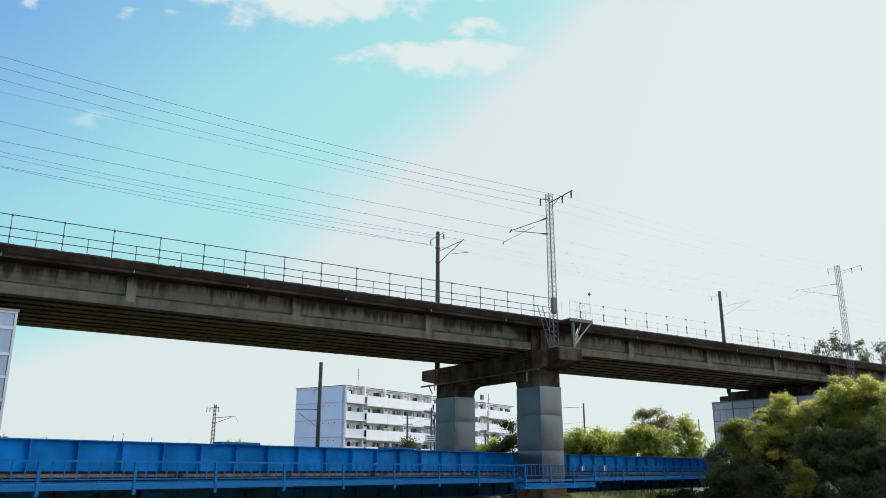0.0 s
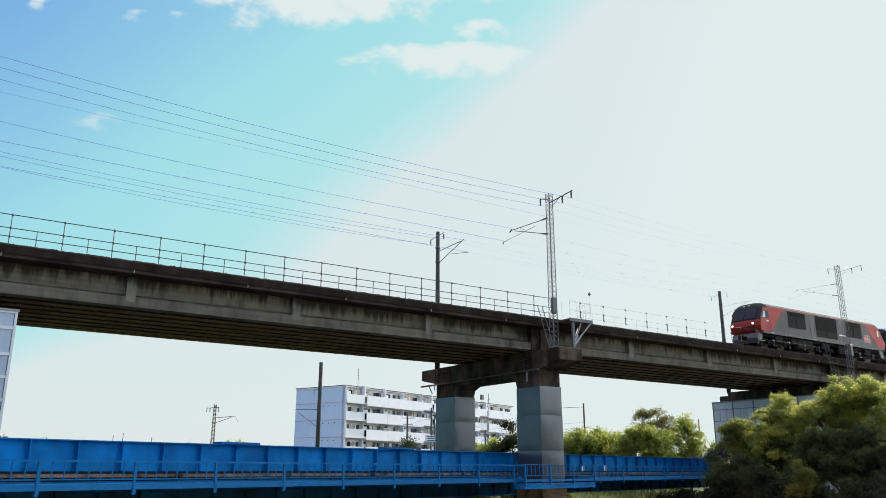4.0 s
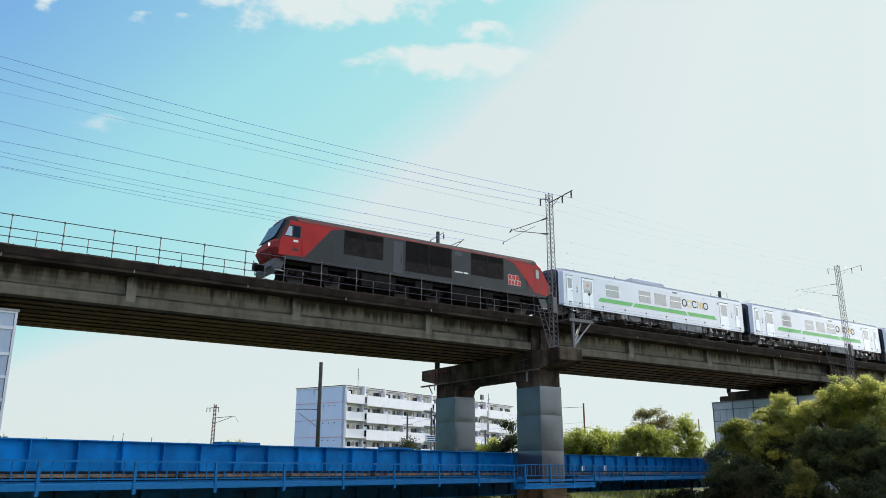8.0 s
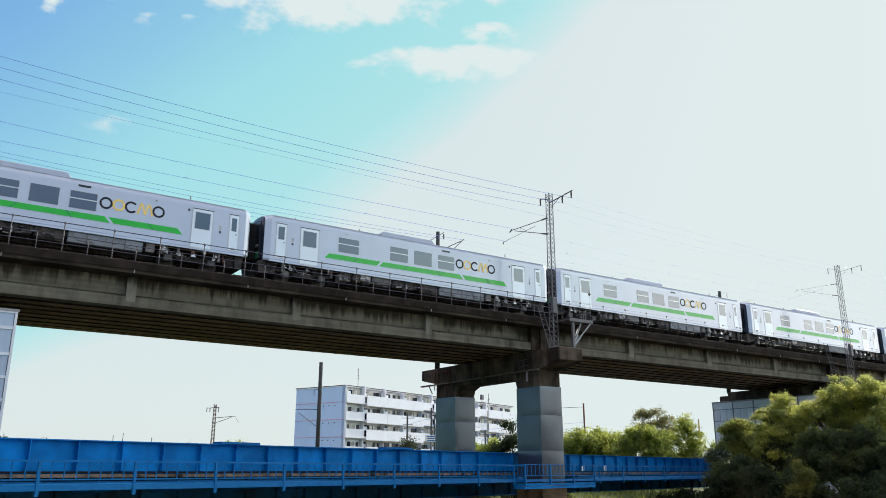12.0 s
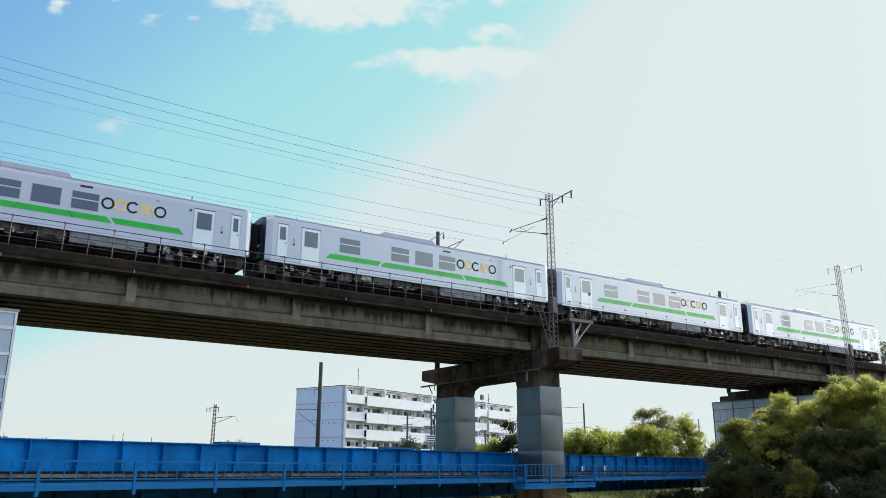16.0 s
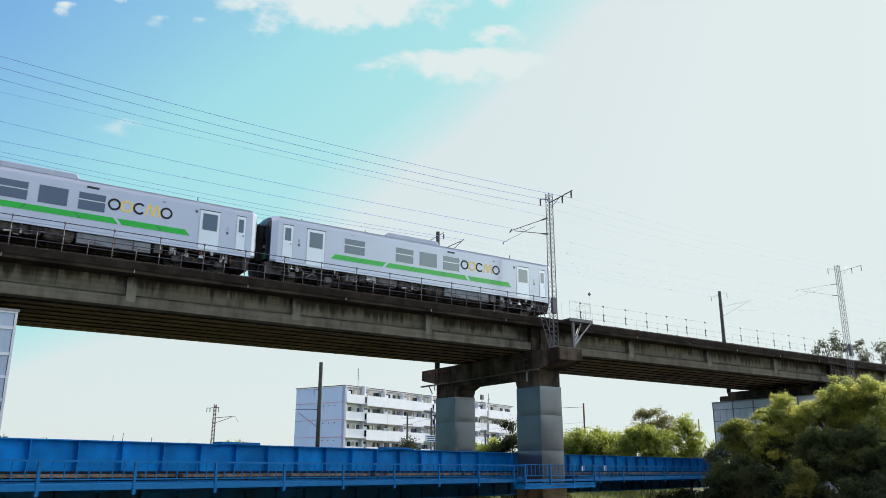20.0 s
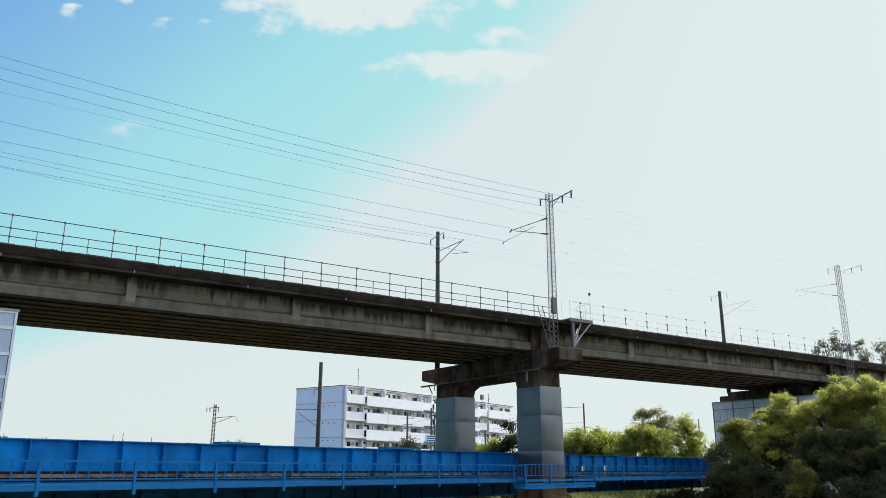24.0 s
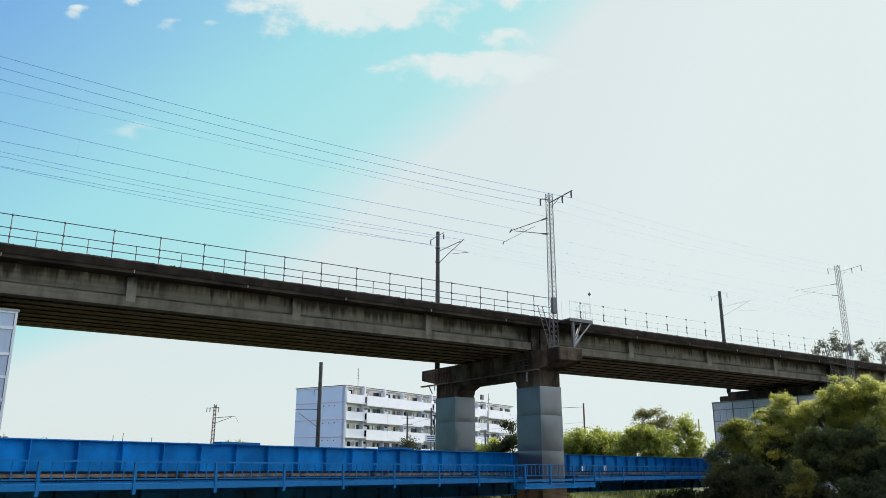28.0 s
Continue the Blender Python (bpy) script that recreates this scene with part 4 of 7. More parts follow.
def make_refuge():
    """A bracketed platform beside the deck with its own railing and a small marker."""
    th = thing("refuge_platform", "steel refuge platform on slanting brackets beside the track", "platform", at=pose(32.6, 34.9, 8.42))
    b = B()
    bx(b, 31.75, 33.55, 34.2, 35.49, 10.2, 10.28)
    apart("floor_plate", b, "mast", th)
    b = B()
    bx(b, 31.72, 33.58, 34.14, 34.2, 10.1, 10.3)
    bx(b, 33.55, 33.61, 34.2, 35.45, 10.1, 10.3)
    apart("edge_beam", b, "mast", th)
    b = B()
    bx(b, 32.02, 32.18, 34.25, 34.4, 8.42, 10.1)
    apart("upright", b, "mast", th)
    for p, q in (((32.15, 34.3, 8.75), (33.5, 34.25, 10.12)), ((32.15, 34.35, 8.75), (32.75, 34.3, 10.12)), ((32.2, 34.4, 8.75), (33.45, 35.35, 10.1))):
        apart("brace", rod(B(), p, q, 0.055, 4), "galv_light", th)
    b = B()
    prism(b, [(32.2, 8.6), (32.2, 9.15), (32.5, 9.3), (32.75, 9.2)], 34.31, 34.33)
    apart("gusset", b, "jacket", th, "blue-grey gusset plate")
    # refuge rails thinned, standing for their bleaching against the bright sky
    for x, y in ((31.8, 34.2), (32.6, 34.2), (33.05, 34.2), (33.5, 34.2), (33.5, 34.85), (33.5, 35.4), (31.8, 34.9)):
        apart("rail_post", rod(B(), (x, y, 10.28), (x, y, 11.35), 0.008), "galv_light", th)
    for z in (10.8, 11.33):
        b = B()
        rod(b, (31.8, 34.2, z), (33.5, 34.2, z), 0.005)
        rod(b, (33.5, 34.2, z), (33.5, 35.4, z), 0.005)
        apart("rail_pipe", b, "galv_light", th)
    apart("sign_post", rod(B(), (33.45, 34.22, 10.3), (33.45, 34.22, 12.0), 0.005), "galv_light", th)
    b = B()
    prism(b, [(33.45, 11.81), (33.57, 11.93), (33.45, 12.05), (33.33, 11.93)], 34.17, 34.2)
    apart("sign", b, "black", th, "small black diamond marker plate")


make_refuge()


def make_access(cx):
    """Rods and a ladder at the far pier."""
    th = thing("pier_ladder", "steel access ladder and rail at a far pier", "ladder", at=pose(cx, 34.5, 8.42))
    for x in (-2.6, -2.1):
        apart("stile", rod(B(), (cx + x, 34.6, 7.4), (cx + x, 35.3, 11.4), 0.03), "pole", th)
    for i in range(8):
        apart("rung", rod(B(), (cx - 2.6, 34.65 + 0.08 * i, 7.7 + 0.45 * i), (cx - 2.1, 34.65 + 0.08 * i, 7.7 + 0.45 * i), 0.018), "pole", th)
    for z in (8.3, 8.9, 9.5):
        apart("rail_pipe", rod(B(), (cx - 3.2, 34.6, z + 0.3), (cx + 0.2, 34.4, z), 0.025), "pole", th)


make_access(PIER0 + PITCH)

# ---------------------------------------------------------------- blue girder bridge
TURN = Matrix.Rotation(radians(16.67), 4, "Z")


def bridge_at(a, n, z):
    return TURN @ Matrix.Translation((a, n, z))


def make_blue_bridge():
    a0, a1 = 2.0, 74.0
    th = thing("girder_bridge", "blue painted steel plate girder bridge with riveted stiffeners", "bridge", at=bridge_at(40, 28, 0))

    def lp(name, b, m, label=""):
        bmesh.ops.translate(b, verts=b.verts, vec=(-40, -28, 0))
        return part(name, b, m, th, label)
    k = 0
    a = 11.92 - 6 * 1.65
    while a < a1:
        b = B()
        bx(b, a + 0.012, a + 1.638, 28.0, 28.02, 1.38, 2.5)
        lp("web_panel", b, "blue")
        b = B()
        bx(b, a - 0.015, a + 0.015, 27.81, 28.0, 1.48, 2.5)
        bx(b, a - 0.05, a + 0.05, 27.985, 28.0, 1.48, 2.5)
        lp("stiffener", b, "blue")
        b = B()
        bx(b, a + 0.012, a + 1.638, 29.3, 29.32, 0.1, 1.3)
        bx(b, a - 0.012, a + 0.011, 29.15, 29.3, 0.1, 1.3)
        lp("lower_web", b, "blue_grime")
        a += 1.65
    b = B()
    bx(b, a0, a1, 27.8, 28.2, 2.5, 2.54)
    lp("top_flange", b, "blue", "blue top flange")
    b = B()
    bx(b, a0, a1, 29.1, 29.5, 0.05, 0.098)
    lp("bottom_flange", b, "blue")
    for c in (20.3, 29.9):
        b = B()
        bx(b, c - 0.95, c + 0.95, 27.7, 28.3, 2.542, 2.63)
        lp("joint_plate", b, "blue_rail", "lighter blue bolted joint plate")
    # near-black strip painting the shadow gap at the web's foot
    b = B()
    bx(b, a0, a1, 27.84, 27.998, 1.42, 1.475)
    lp("angle", b, "grille")
    b = B()
    bx(b, a0, a1, 27.55, 27.80, 1.27, 1.385)
    lp("cable_trough", b, "rust", "rusty brown cable trough along the girder")
    for c in (48.2, 51.27):
        b = B()
        bx(b, c - 0.16, c + 0.16, 27.78, 27.805, 1.5, 1.86)
        lp("marker_plate", b, "mark_white", "small white plate on the web")
    # far girder and deck behind
    b = B()
    bx(b, a0, a1, 33.0, 33.02, 0.1, 2.45)
    bx(b, a0, a1, 32.85, 33.2, 2.45, 2.48)
    lp("far_girder", b, "blue")
    b = B()
    bx(b, a0, a1, 28.03, 32.99, 1.3, 1.37)
    lp("deck", b, "under")


make_blue_bridge()


def make_walkway():
    H = 25.0
    th = thing("walkway", "blue steel maintenance walkway with baluster railing beside the girder", "walkway", at=bridge_at(40, H, 1.0))

    def lp(name, b, m, label=""):
        bmesh.ops.translate(b, verts=b.verts, vec=(-40, -H, -1.0))
        return part(name, b, m, th, label)
    post = finish(bx(bx(B(), -0.045, 0.045, -0.05, 0.03, 0.1, 0.769), -0.055, 0.055, -0.07, 0.035, -0.24, 0.1), "post", "blue_rail")
    bal = finish(bx(B(), -0.016, 0.016, -0.014, 0.014, 0.262, 0.77), "baluster", "blue_rail")
    bracket = finish(prism(B(), [(0.06, 0.03), (4.2, 0.03), (4.2, -0.35), (0.06, -0.08)], -0.02, 0.02, "x"), "bracket", "blue_rail")
    step = 3.12
    first = 11.05 - step * 2
    for s0, s1 in ((first, 37.2), (43.2, 73.5)):
        for z0, z1, n0, n1 in ((0.914, 1.10, 24.96, 25.03), (1.77, 1.825, 24.965, 25.035), (1.222, 1.262, 24.98, 25.02), (1.155, 1.175, 25.3, 25.33), (1.125, 1.15, 24.985, 25.012)):
            b = B()
            bx(b, s0, s1, n0, n1, z0, z1)
            lp("floor_beam" if z1 < 1.11 else "rail_bar", b, "blue_rail")
        b = B()
        bx(b, s0, s1, 25.035, 29.0, 1.03, 1.07)
        lp("floor_plate", b, "blue_rail")
        a = first
        while a < s1 + 0.1:
            if a > s0 - 0.1:
                piece("post", post, th, pose(a - 40, 0, 0))
                piece("bracket", bracket, th, pose(a - 40, 0, 0))
            for i in range(1, 8):
                c = a + step / 8 * i
                if s0 < c < s1:
                    piece("baluster", bal, th, pose(c - 40, 0, 0))
            a += step
    # the bay round the pier column
    c0, c1, n = 36.3, 43.9, 24.5
    for z0, z1, m in ((0.93, 1.06, "blue_rail"), (0.72, 0.85, "blue"), (0.56, 0.70, "blue")):
        b = B()
        bx(b, c0, c1, n, n + 0.07, z0, z1)
        bx(b, c0, c0 + 0.07, n + 0.071, 25.2, z0, z1)
        bx(b, c1 - 0.07, c1, n + 0.071, 25.2, z0, z1)
        lp("bay_beam", b, m)
    b = B()
    bx(b, c0 + 0.08, 38.9, n + 0.08, 27.8, 0.98, 1.02)
    bx(b, 42.4, c1 - 0.08, n + 0.08, 27.8, 0.98, 1.02)
    bx(b, 38.9, 42.4, n + 0.08, 24.75, 0.98, 1.02)
    lp("bay_floor", b, "blue_rail")
    for z in (1.23, 1.82):
        b = B()
        bx(b, c0, c1, n, n + 0.05, z, z + 0.04)
        bx(b, c0, c0 + 0.05, n + 0.051, 25.0, z, z + 0.04)
        bx(b, c1 - 0.05, c1, n + 0.051, 25.0, z, z + 0.04)
        lp("bay_rail", b, "blue_rail")
    for i in range(4):
        piece("post", post, th, pose(c0 + 0.06 + (c1 - c0 - 0.12) * i / 3 - 40, n - H, 0.03))
    for i in range(18):
        piece("baluster", bal, th, pose(c0 + 0.3 + 0.4 * i - 40, n - H + 0.02, 0.03))


make_walkway()


# ---------------------------------------------------------------- apartment block
def make_block():
    m = Matrix.Translation((56.1, 110.6, -0.9)) @ Matrix.Rotation(radians(21.5), 4, "Z")
    th = thing("apartment_building", "white five-storey apartment block with balconies and bluish shaded end wall", "building", at=m)
    L, top = 52.0, 15.1
    b = B()
    bx(b, 0.0, L, 1.5, 11.5, 0, top - 0.25)
    part("wall", b, "block_wall", th, "cream plastered wall")
    # end wall faces away from the sun; its bluish shade is painted in
    b = B()
    bx(b, -0.06, -0.004, 1.0, 11.6, 0, top - 0.1)
    part("end_wall", b, "block_end", th, "end wall with bluish shade in its colour")
    for z in (12.5, 9.85, 7.2, 4.55):
        b = B()
        bx(b, -0.09, -0.064, 1.0, 11.6, z - 0.05, z + 0.045)
        part("pink_band", b, "block_pink", th, "thin pink band")
        for i in (3.0, 4.2, 5.4):
            b = B()
            rod(b, (-0.062, i, z + 0.5 - 1.0), (-0.16, i, z + 0.5 - 1.0), 0.09)
            part("vent_cap", b, "block_dark", th)
    b = B()
    bx(b, -0.1, L + 0.1, 0.9, 11.7, top - 0.25, top - 0.09)
    part("roof", b, "block_white", th, "flat concrete roof slab")
    b = B()
    bx(b, -0.14, L + 0.14, 0.82, 11.74, top - 0.089, top)
    part("roof_edge", b, "pole_rust", th, "thin brown roof flashing")
    for x in (4.2, 9.4, 22.6, 41.0):
        part("roof_pier", bx(B(), x - 0.12, x + 0.12, 0.5, 1.4, top - 1.2, top + 0.15), "block_white", th)
    for x0, x1, h in ((3.4, 6.0, 0.4), (20.0, 22.5, 0.35), (37.0, 40.5, 0.5)):
        b = B()
        bx(b, x0, x1, 4.0, 7.5, top, top + h)
        part("roof_house", b, "block_wall", th)
    sash = finish(bx(bx(bx(bx(B(), -0.9, 0.9, -0.04, 0.02, 0, 0.06), -0.9, 0.9, -0.04, 0.02, 1.84, 1.9), -0.9, -0.84, -0.04, 0.02, 0.06, 1.84), 0.84, 0.9, -0.04, 0.02, 0.06, 1.84), "window_frame", "alu")
    pane = finish(bx(B(), -0.83, -0.02, -0.02, 0.015, 0.06, 1.84), "pane", "cab_glass")
    cur = finish(bx(B(), 0.0, 0.83, -0.01, 0.012, 0.06, 1.84), "curtain", "curtain")
    ac = finish(bx(bx(B(), -0.4, 0.4, -0.45, -0.1, 0, 0.6), -0.3, 0.2, -0.46, -0.45, 0.08, 0.52), "air_conditioner", "block_white")
    wash = finish(bx(bx(bx(B(), -0.9, 0.9, -0.015, 0.015, 0.95, 0.98), -0.7, -0.15, -0.02, 0.02, 0.1, 0.95), 0.1, 0.75, -0.02, 0.02, 0.25, 0.95), "laundry", "curtain")
    rnd = random.Random(7)
    edges = [0.0, 4.2, 9.4, 14.6, 19.8, 22.6, 27.8, 33.0, 38.2, 41.0, 46.2, L]
    for f in range(5):
        z = 12.05 - 2.65 * f
        for i, (x0, x1) in enumerate(zip(edges, edges[1:])):
            inset = (0.45, 0.0, 0.0, 0.22, 0.40, 0.0, 0.0, 0.22, 0.40, 0.0, 0.0)[i]
            high = 1.35 if i in (0, 4, 8) else 1.62
            b = B()
            bx(b, x0 + 0.03 - (0.2 if i == 0 else 0), x1 - 0.03, inset, inset + 0.12, z + 1.68 - high, z + 1.68)
            part("balcony_parapet", b, "block_white", th)
            b = B()
            bx(b, x0 + 0.02, x1 - 0.02, inset + 0.122, 1.498, z + 0.3, z + 0.45)
            part("balcony_slab", b, "block_white", th)
            b = B()
            bx(b, x0 - 0.06, x0 + 0.06, 0.7, 1.497, z + 0.45, z + 2.94)
            part("partition", b, "block_white", th)
            spots = [x0 + (x1 - x0) * 0.3, x0 + (x1 - x0) * 0.74] if x1 - x0 > 4.5 else [(x0 + x1) / 2]
            for s in spots:
                w = piece("window", sash, th, pose(s, 1.47, z + 0.62))
                piece("pane", pane, w, pose(0, 0, 0))
                flip = rnd.random() < 0.5
                piece("curtain" if flip else "pane", cur if flip else pane, w, pose(0, 0, 0) if flip else pose(0.85, 0, 0))
            # dark strips beside the partitions put the loggias' shade into the wall
            for o in (0.45, x1 - x0 - 0.5):
                if rnd.random() < 0.8:
                    part("store_door", bx(B(), x0 + o - 0.3, x0 + o + 0.3, 1.44, 1.49, z + 0.5, z + 2.4), "block_dark", th)
            if rnd.random() < 0.6:
                piece("laundry", wash, th, pose(rnd.uniform(x0 + 1.2, x1 - 1.0), 0.7, z + 1.5))
            if rnd.random() < 0.6:
                piece("air_conditioner", ac, th, pose(x0 + 0.9, 1.45, z + 1.6))
    b = B()
    rod(b, (11.0, 8.0, top), (11.0, 8.0, top + 4.2), 0.04)
    for i in range(4):
        rod(b, (10.7, 8.0, top + 3.9 - 0.5 * i), (11.4, 8.0, top + 3.9 - 0.5 * i), 0.02)
    part("antenna", b, "mast", th)
    b = B()
    rod(b, (49, 5.0, top), (49, 5.0, top + 2.6), 0.06)
    bx(b, 46.4, 47.2, 5, 5.4, top + 1.2, top + 2.2)
    rod(b, (46.8, 5.2, top), (46.8, 5.2, top + 1.3), 0.05)
    rod(b, (48.4, 5.0, top + 1.2), (49.6, 5.0, top + 1.4), 0.05)
    part("antenna", b, "mast", th)


make_block()


# ---------------------------------------------------------------- poles beyond
def make_house():
    th = thing("house", "pale low house behind the trees", "house", at=Matrix.Translation(polar(42.4, 135, -0.9)) @ Matrix.Rotation(radians(-35), 4, "Z"))
    part("wall", bx(B(), -6, 6, -4, 4, 0, 6.598), "house", th)
    part("roof", prism(B(), [(-4.5, 6.6), (4.5, 6.6), (0, 7.9)], -6.4, 6.4, "x"), "block_wall", th)
    for x in (-4, -1, 2, 4.6):
        part("window", bx(B(), x - 0.7, x + 0.7, -4.06, -4.004, 4.4, 5.8), "cab_glass", th)


make_house()


def make_far_poles():
    def pole(p, top, r, m, label, arms=()):
        th = thing("utility_pole", label, "pole", "poles beyond the bridge", at=Matrix.Translation(p))
        part("shaft", rod(B(), (0, 0, 0), (0, 0, top - p.z), r * 1.15, 8, r), m, th, smooth=True)
        for k in arms:
            b = B()
            rod(b, (k[0], k[1], k[2] - p.z), (k[3], k[4], k[5] - p.z), 0.03, 5)
            part("arm", b, "mast", th)
    p = polar(24.75, 77, -0.9)
    pole(p, 11.5, 0.19, "pole", "dark concrete railway pole with cantilever arms", ((0, 0, 7.0, -2.0, 1.0, 7.0), (0, 0, 5.3, -1.7, 0.9, 6.7), (0, 0, 8.9, -0.5, 0.2, 8.85), (-0.5, 0.2, 8.85, -0.5, 0.2, 8.3)))
    p = polar(43.6, 112, -0.9)
    pole(p, 10.4, 0.11, "pole_rust", "reddish brown steel pole with wires", ((0, 0, 9.9, -3.6, 2.4, 9.7), (-0.3, 0, 3.5, -0.3, 0, 5)))
    p = polar(51.3, 116, -0.9)
    pole(p, 8.3, 0.10, "pole_yellow", "yellowish brown pole beside the trees")
    for h, d, top, r in ((31.04, 102, 8.4, 0.10), (32.75, 102, 9.1, 0.10), (32.98, 103, 8.2, 0.09), (11.3, 170, 7.7, 0.06), (11.9, 175, 8.4, 0.06), (13.7, 170, 7.4, 0.06), (36.6, 108, 6.6, 0.1)):
        p = polar(h, d, -0.9)
        pole(p, top, r, "pole", "slim grey utility pole beyond the bridge", () if r < 0.1 else ((-0.7, 0.3, top - 0.6, 0.8, -0.4, top - 0.6), (-0.5, 0.2, top - 1.4, 0.6, -0.3, top - 1.4)))
    p = polar(17.62, 150, -0.9)
    th = thing("catenary_mast", "rusty lattice catenary mast beyond the bridge", "catenary mast", at=Matrix.Translation(p))
    b = B()
    lattice(b, 0, 0, 0, 13.6, 0.62, 0.36, 0.7, 0.04, 0.02)
    part("lattice", b, "pole_rust", th)
    b = B()
    rod(b, (-1.4, 0.5, 12.9), (0.7, -0.25, 13.1), 0.05)
    for k in (-1.3, -0.8, 0.6):
        rod(b, (k, -0.37 * k, 13.0), (k, -0.37 * k, 12.2), 0.07)
    part("cross_arm", b, "mast", th)
    b = B()
    rod(b, (0, 0, 11.2), (3.5, -1.2, 11.6), 0.05)
    rod(b, (0, 0, 10.2), (2.8, -1.0, 11.4), 0.05)
    rod(b, (3.4, -1.2, 11.6), (4.2, -1.4, 10.3), 0.04)
    part("cantilever", b, "mast", th)
    # wires between the far poles
    b = B()
    for z, r in ((9.3, 0.02), (8.6, 0.02), (7.9, 0.018)):
        q = [polar(31.04, 102, z - 1.6), polar(32.75, 102, z - 0.8), polar(36.6, 108, z - 2.6), polar(43.6, 112, z - 1.5)]
        for u, v in zip(q, q[1:]):
            rod(b, u, v, r, 4)
    solid("overhead_wire", b, "wire", "thin wires strung between utility poles", "wire")
    th = thing("road_sign", "small blue and white road sign on a post", "sign", at=Matrix.Translation(polar(32.75, 99, -0.9)))
    b = B()
    rod(b, (0, 0, 0), (0, 0, 6.5), 0.05)
    part("post", b, "galv_light", th)
    part("plate", bx(B(), -0.9, 0.9, -0.08, -0.055, 5.7, 6.5), "mark_white", th, "white plate with blue bars")
    for i in range(3):
        part("bar", bx(B(), -0.7, 0.6, -0.09, -0.084, 5.8 + 0.23 * i, 5.9 + 0.23 * i), "blue_rail", th)


make_far_poles()


# ---------------------------------------------------------------- trees
def leaves(me_name, centers, radii, count, size, rng, material, sprays=22, lump=(0.15, 0.36), core=0, reach=(0.40, 0.92)):
    """Leaves in tufts over a set of clumps, as one mesh of small blades."""
    c0 = np.array(centers, float)
    r0 = np.array(radii, float)
    # each bough carries smaller rounded sprays, so that light and shade break up
    sub_c, sub_r = [], []
    for cc, rr in zip(c0, r0):
        for _ in range(sprays):
            d = rng.normal(size=3)
            d /= np.linalg.norm(d)
            if d[2] < -0.5:
                d[2] *= -1
            sub_c.append(cc + d * rr * rng.uniform(*reach))
            sub_r.append(rr * rng.uniform(*lump) * np.array([1.0, 1.0, 0.8]))
    c, r = np.array(sub_c), np.array(sub_r)
    w = (r[:, 0] * r[:, 1] + r[:, 1] * r[:, 2] + r[:, 0] * r[:, 2])
    w /= w.sum()
    tufts = max(count // 26, 8)
    pick = rng.choice(len(c), tufts, p=w)
    d = rng.normal(size=(tufts, 3))
    d /= np.linalg.norm(d, axis=1)[:, None]
    rad = rng.uniform(0.35, 1.08, tufts) ** 0.6
    tc = c[pick] + d * r[pick] * rad[:, None]
    n = count
    k = rng.integers(0, tufts, n)
    spread = size * 2.1
    p = tc[k] + rng.normal(size=(n, 3)) * spread * np.array([1, 1, 0.75]) * rng.uniform(0.5, 1.3, (n, 1))
    u = rng.normal(size=(n, 3))
    u[:, 2] -= 0.35
    u /= np.linalg.norm(u, axis=1)[:, None]
    v = np.cross(u, rng.normal(size=(n, 3)))
    v /= np.linalg.norm(v, axis=1)[:, None]
    s = size * rng.uniform(0.6, 1.35, (n, 1))
    quad = np.stack([p - u * s, p + v * s * 0.42, p + u * s, p - v * s * 0.42], 1).reshape(-1, 3)
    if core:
        # extra dark leaves inside: crown shade put into colour, also blocking the sun
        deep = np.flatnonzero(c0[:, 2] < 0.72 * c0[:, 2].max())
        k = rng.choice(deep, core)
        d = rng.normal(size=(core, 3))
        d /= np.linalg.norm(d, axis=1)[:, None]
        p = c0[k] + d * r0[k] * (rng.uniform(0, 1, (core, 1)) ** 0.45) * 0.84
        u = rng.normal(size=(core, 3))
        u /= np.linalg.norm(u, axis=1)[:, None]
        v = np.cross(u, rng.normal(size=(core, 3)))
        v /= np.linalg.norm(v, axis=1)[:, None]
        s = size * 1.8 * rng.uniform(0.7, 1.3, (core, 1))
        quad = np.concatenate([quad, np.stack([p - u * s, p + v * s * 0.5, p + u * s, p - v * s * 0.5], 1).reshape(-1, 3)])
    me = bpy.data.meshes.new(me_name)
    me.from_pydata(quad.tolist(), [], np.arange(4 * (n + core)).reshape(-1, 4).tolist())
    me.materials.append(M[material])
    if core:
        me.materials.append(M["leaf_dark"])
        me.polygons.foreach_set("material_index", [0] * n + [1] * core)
    return me, tc


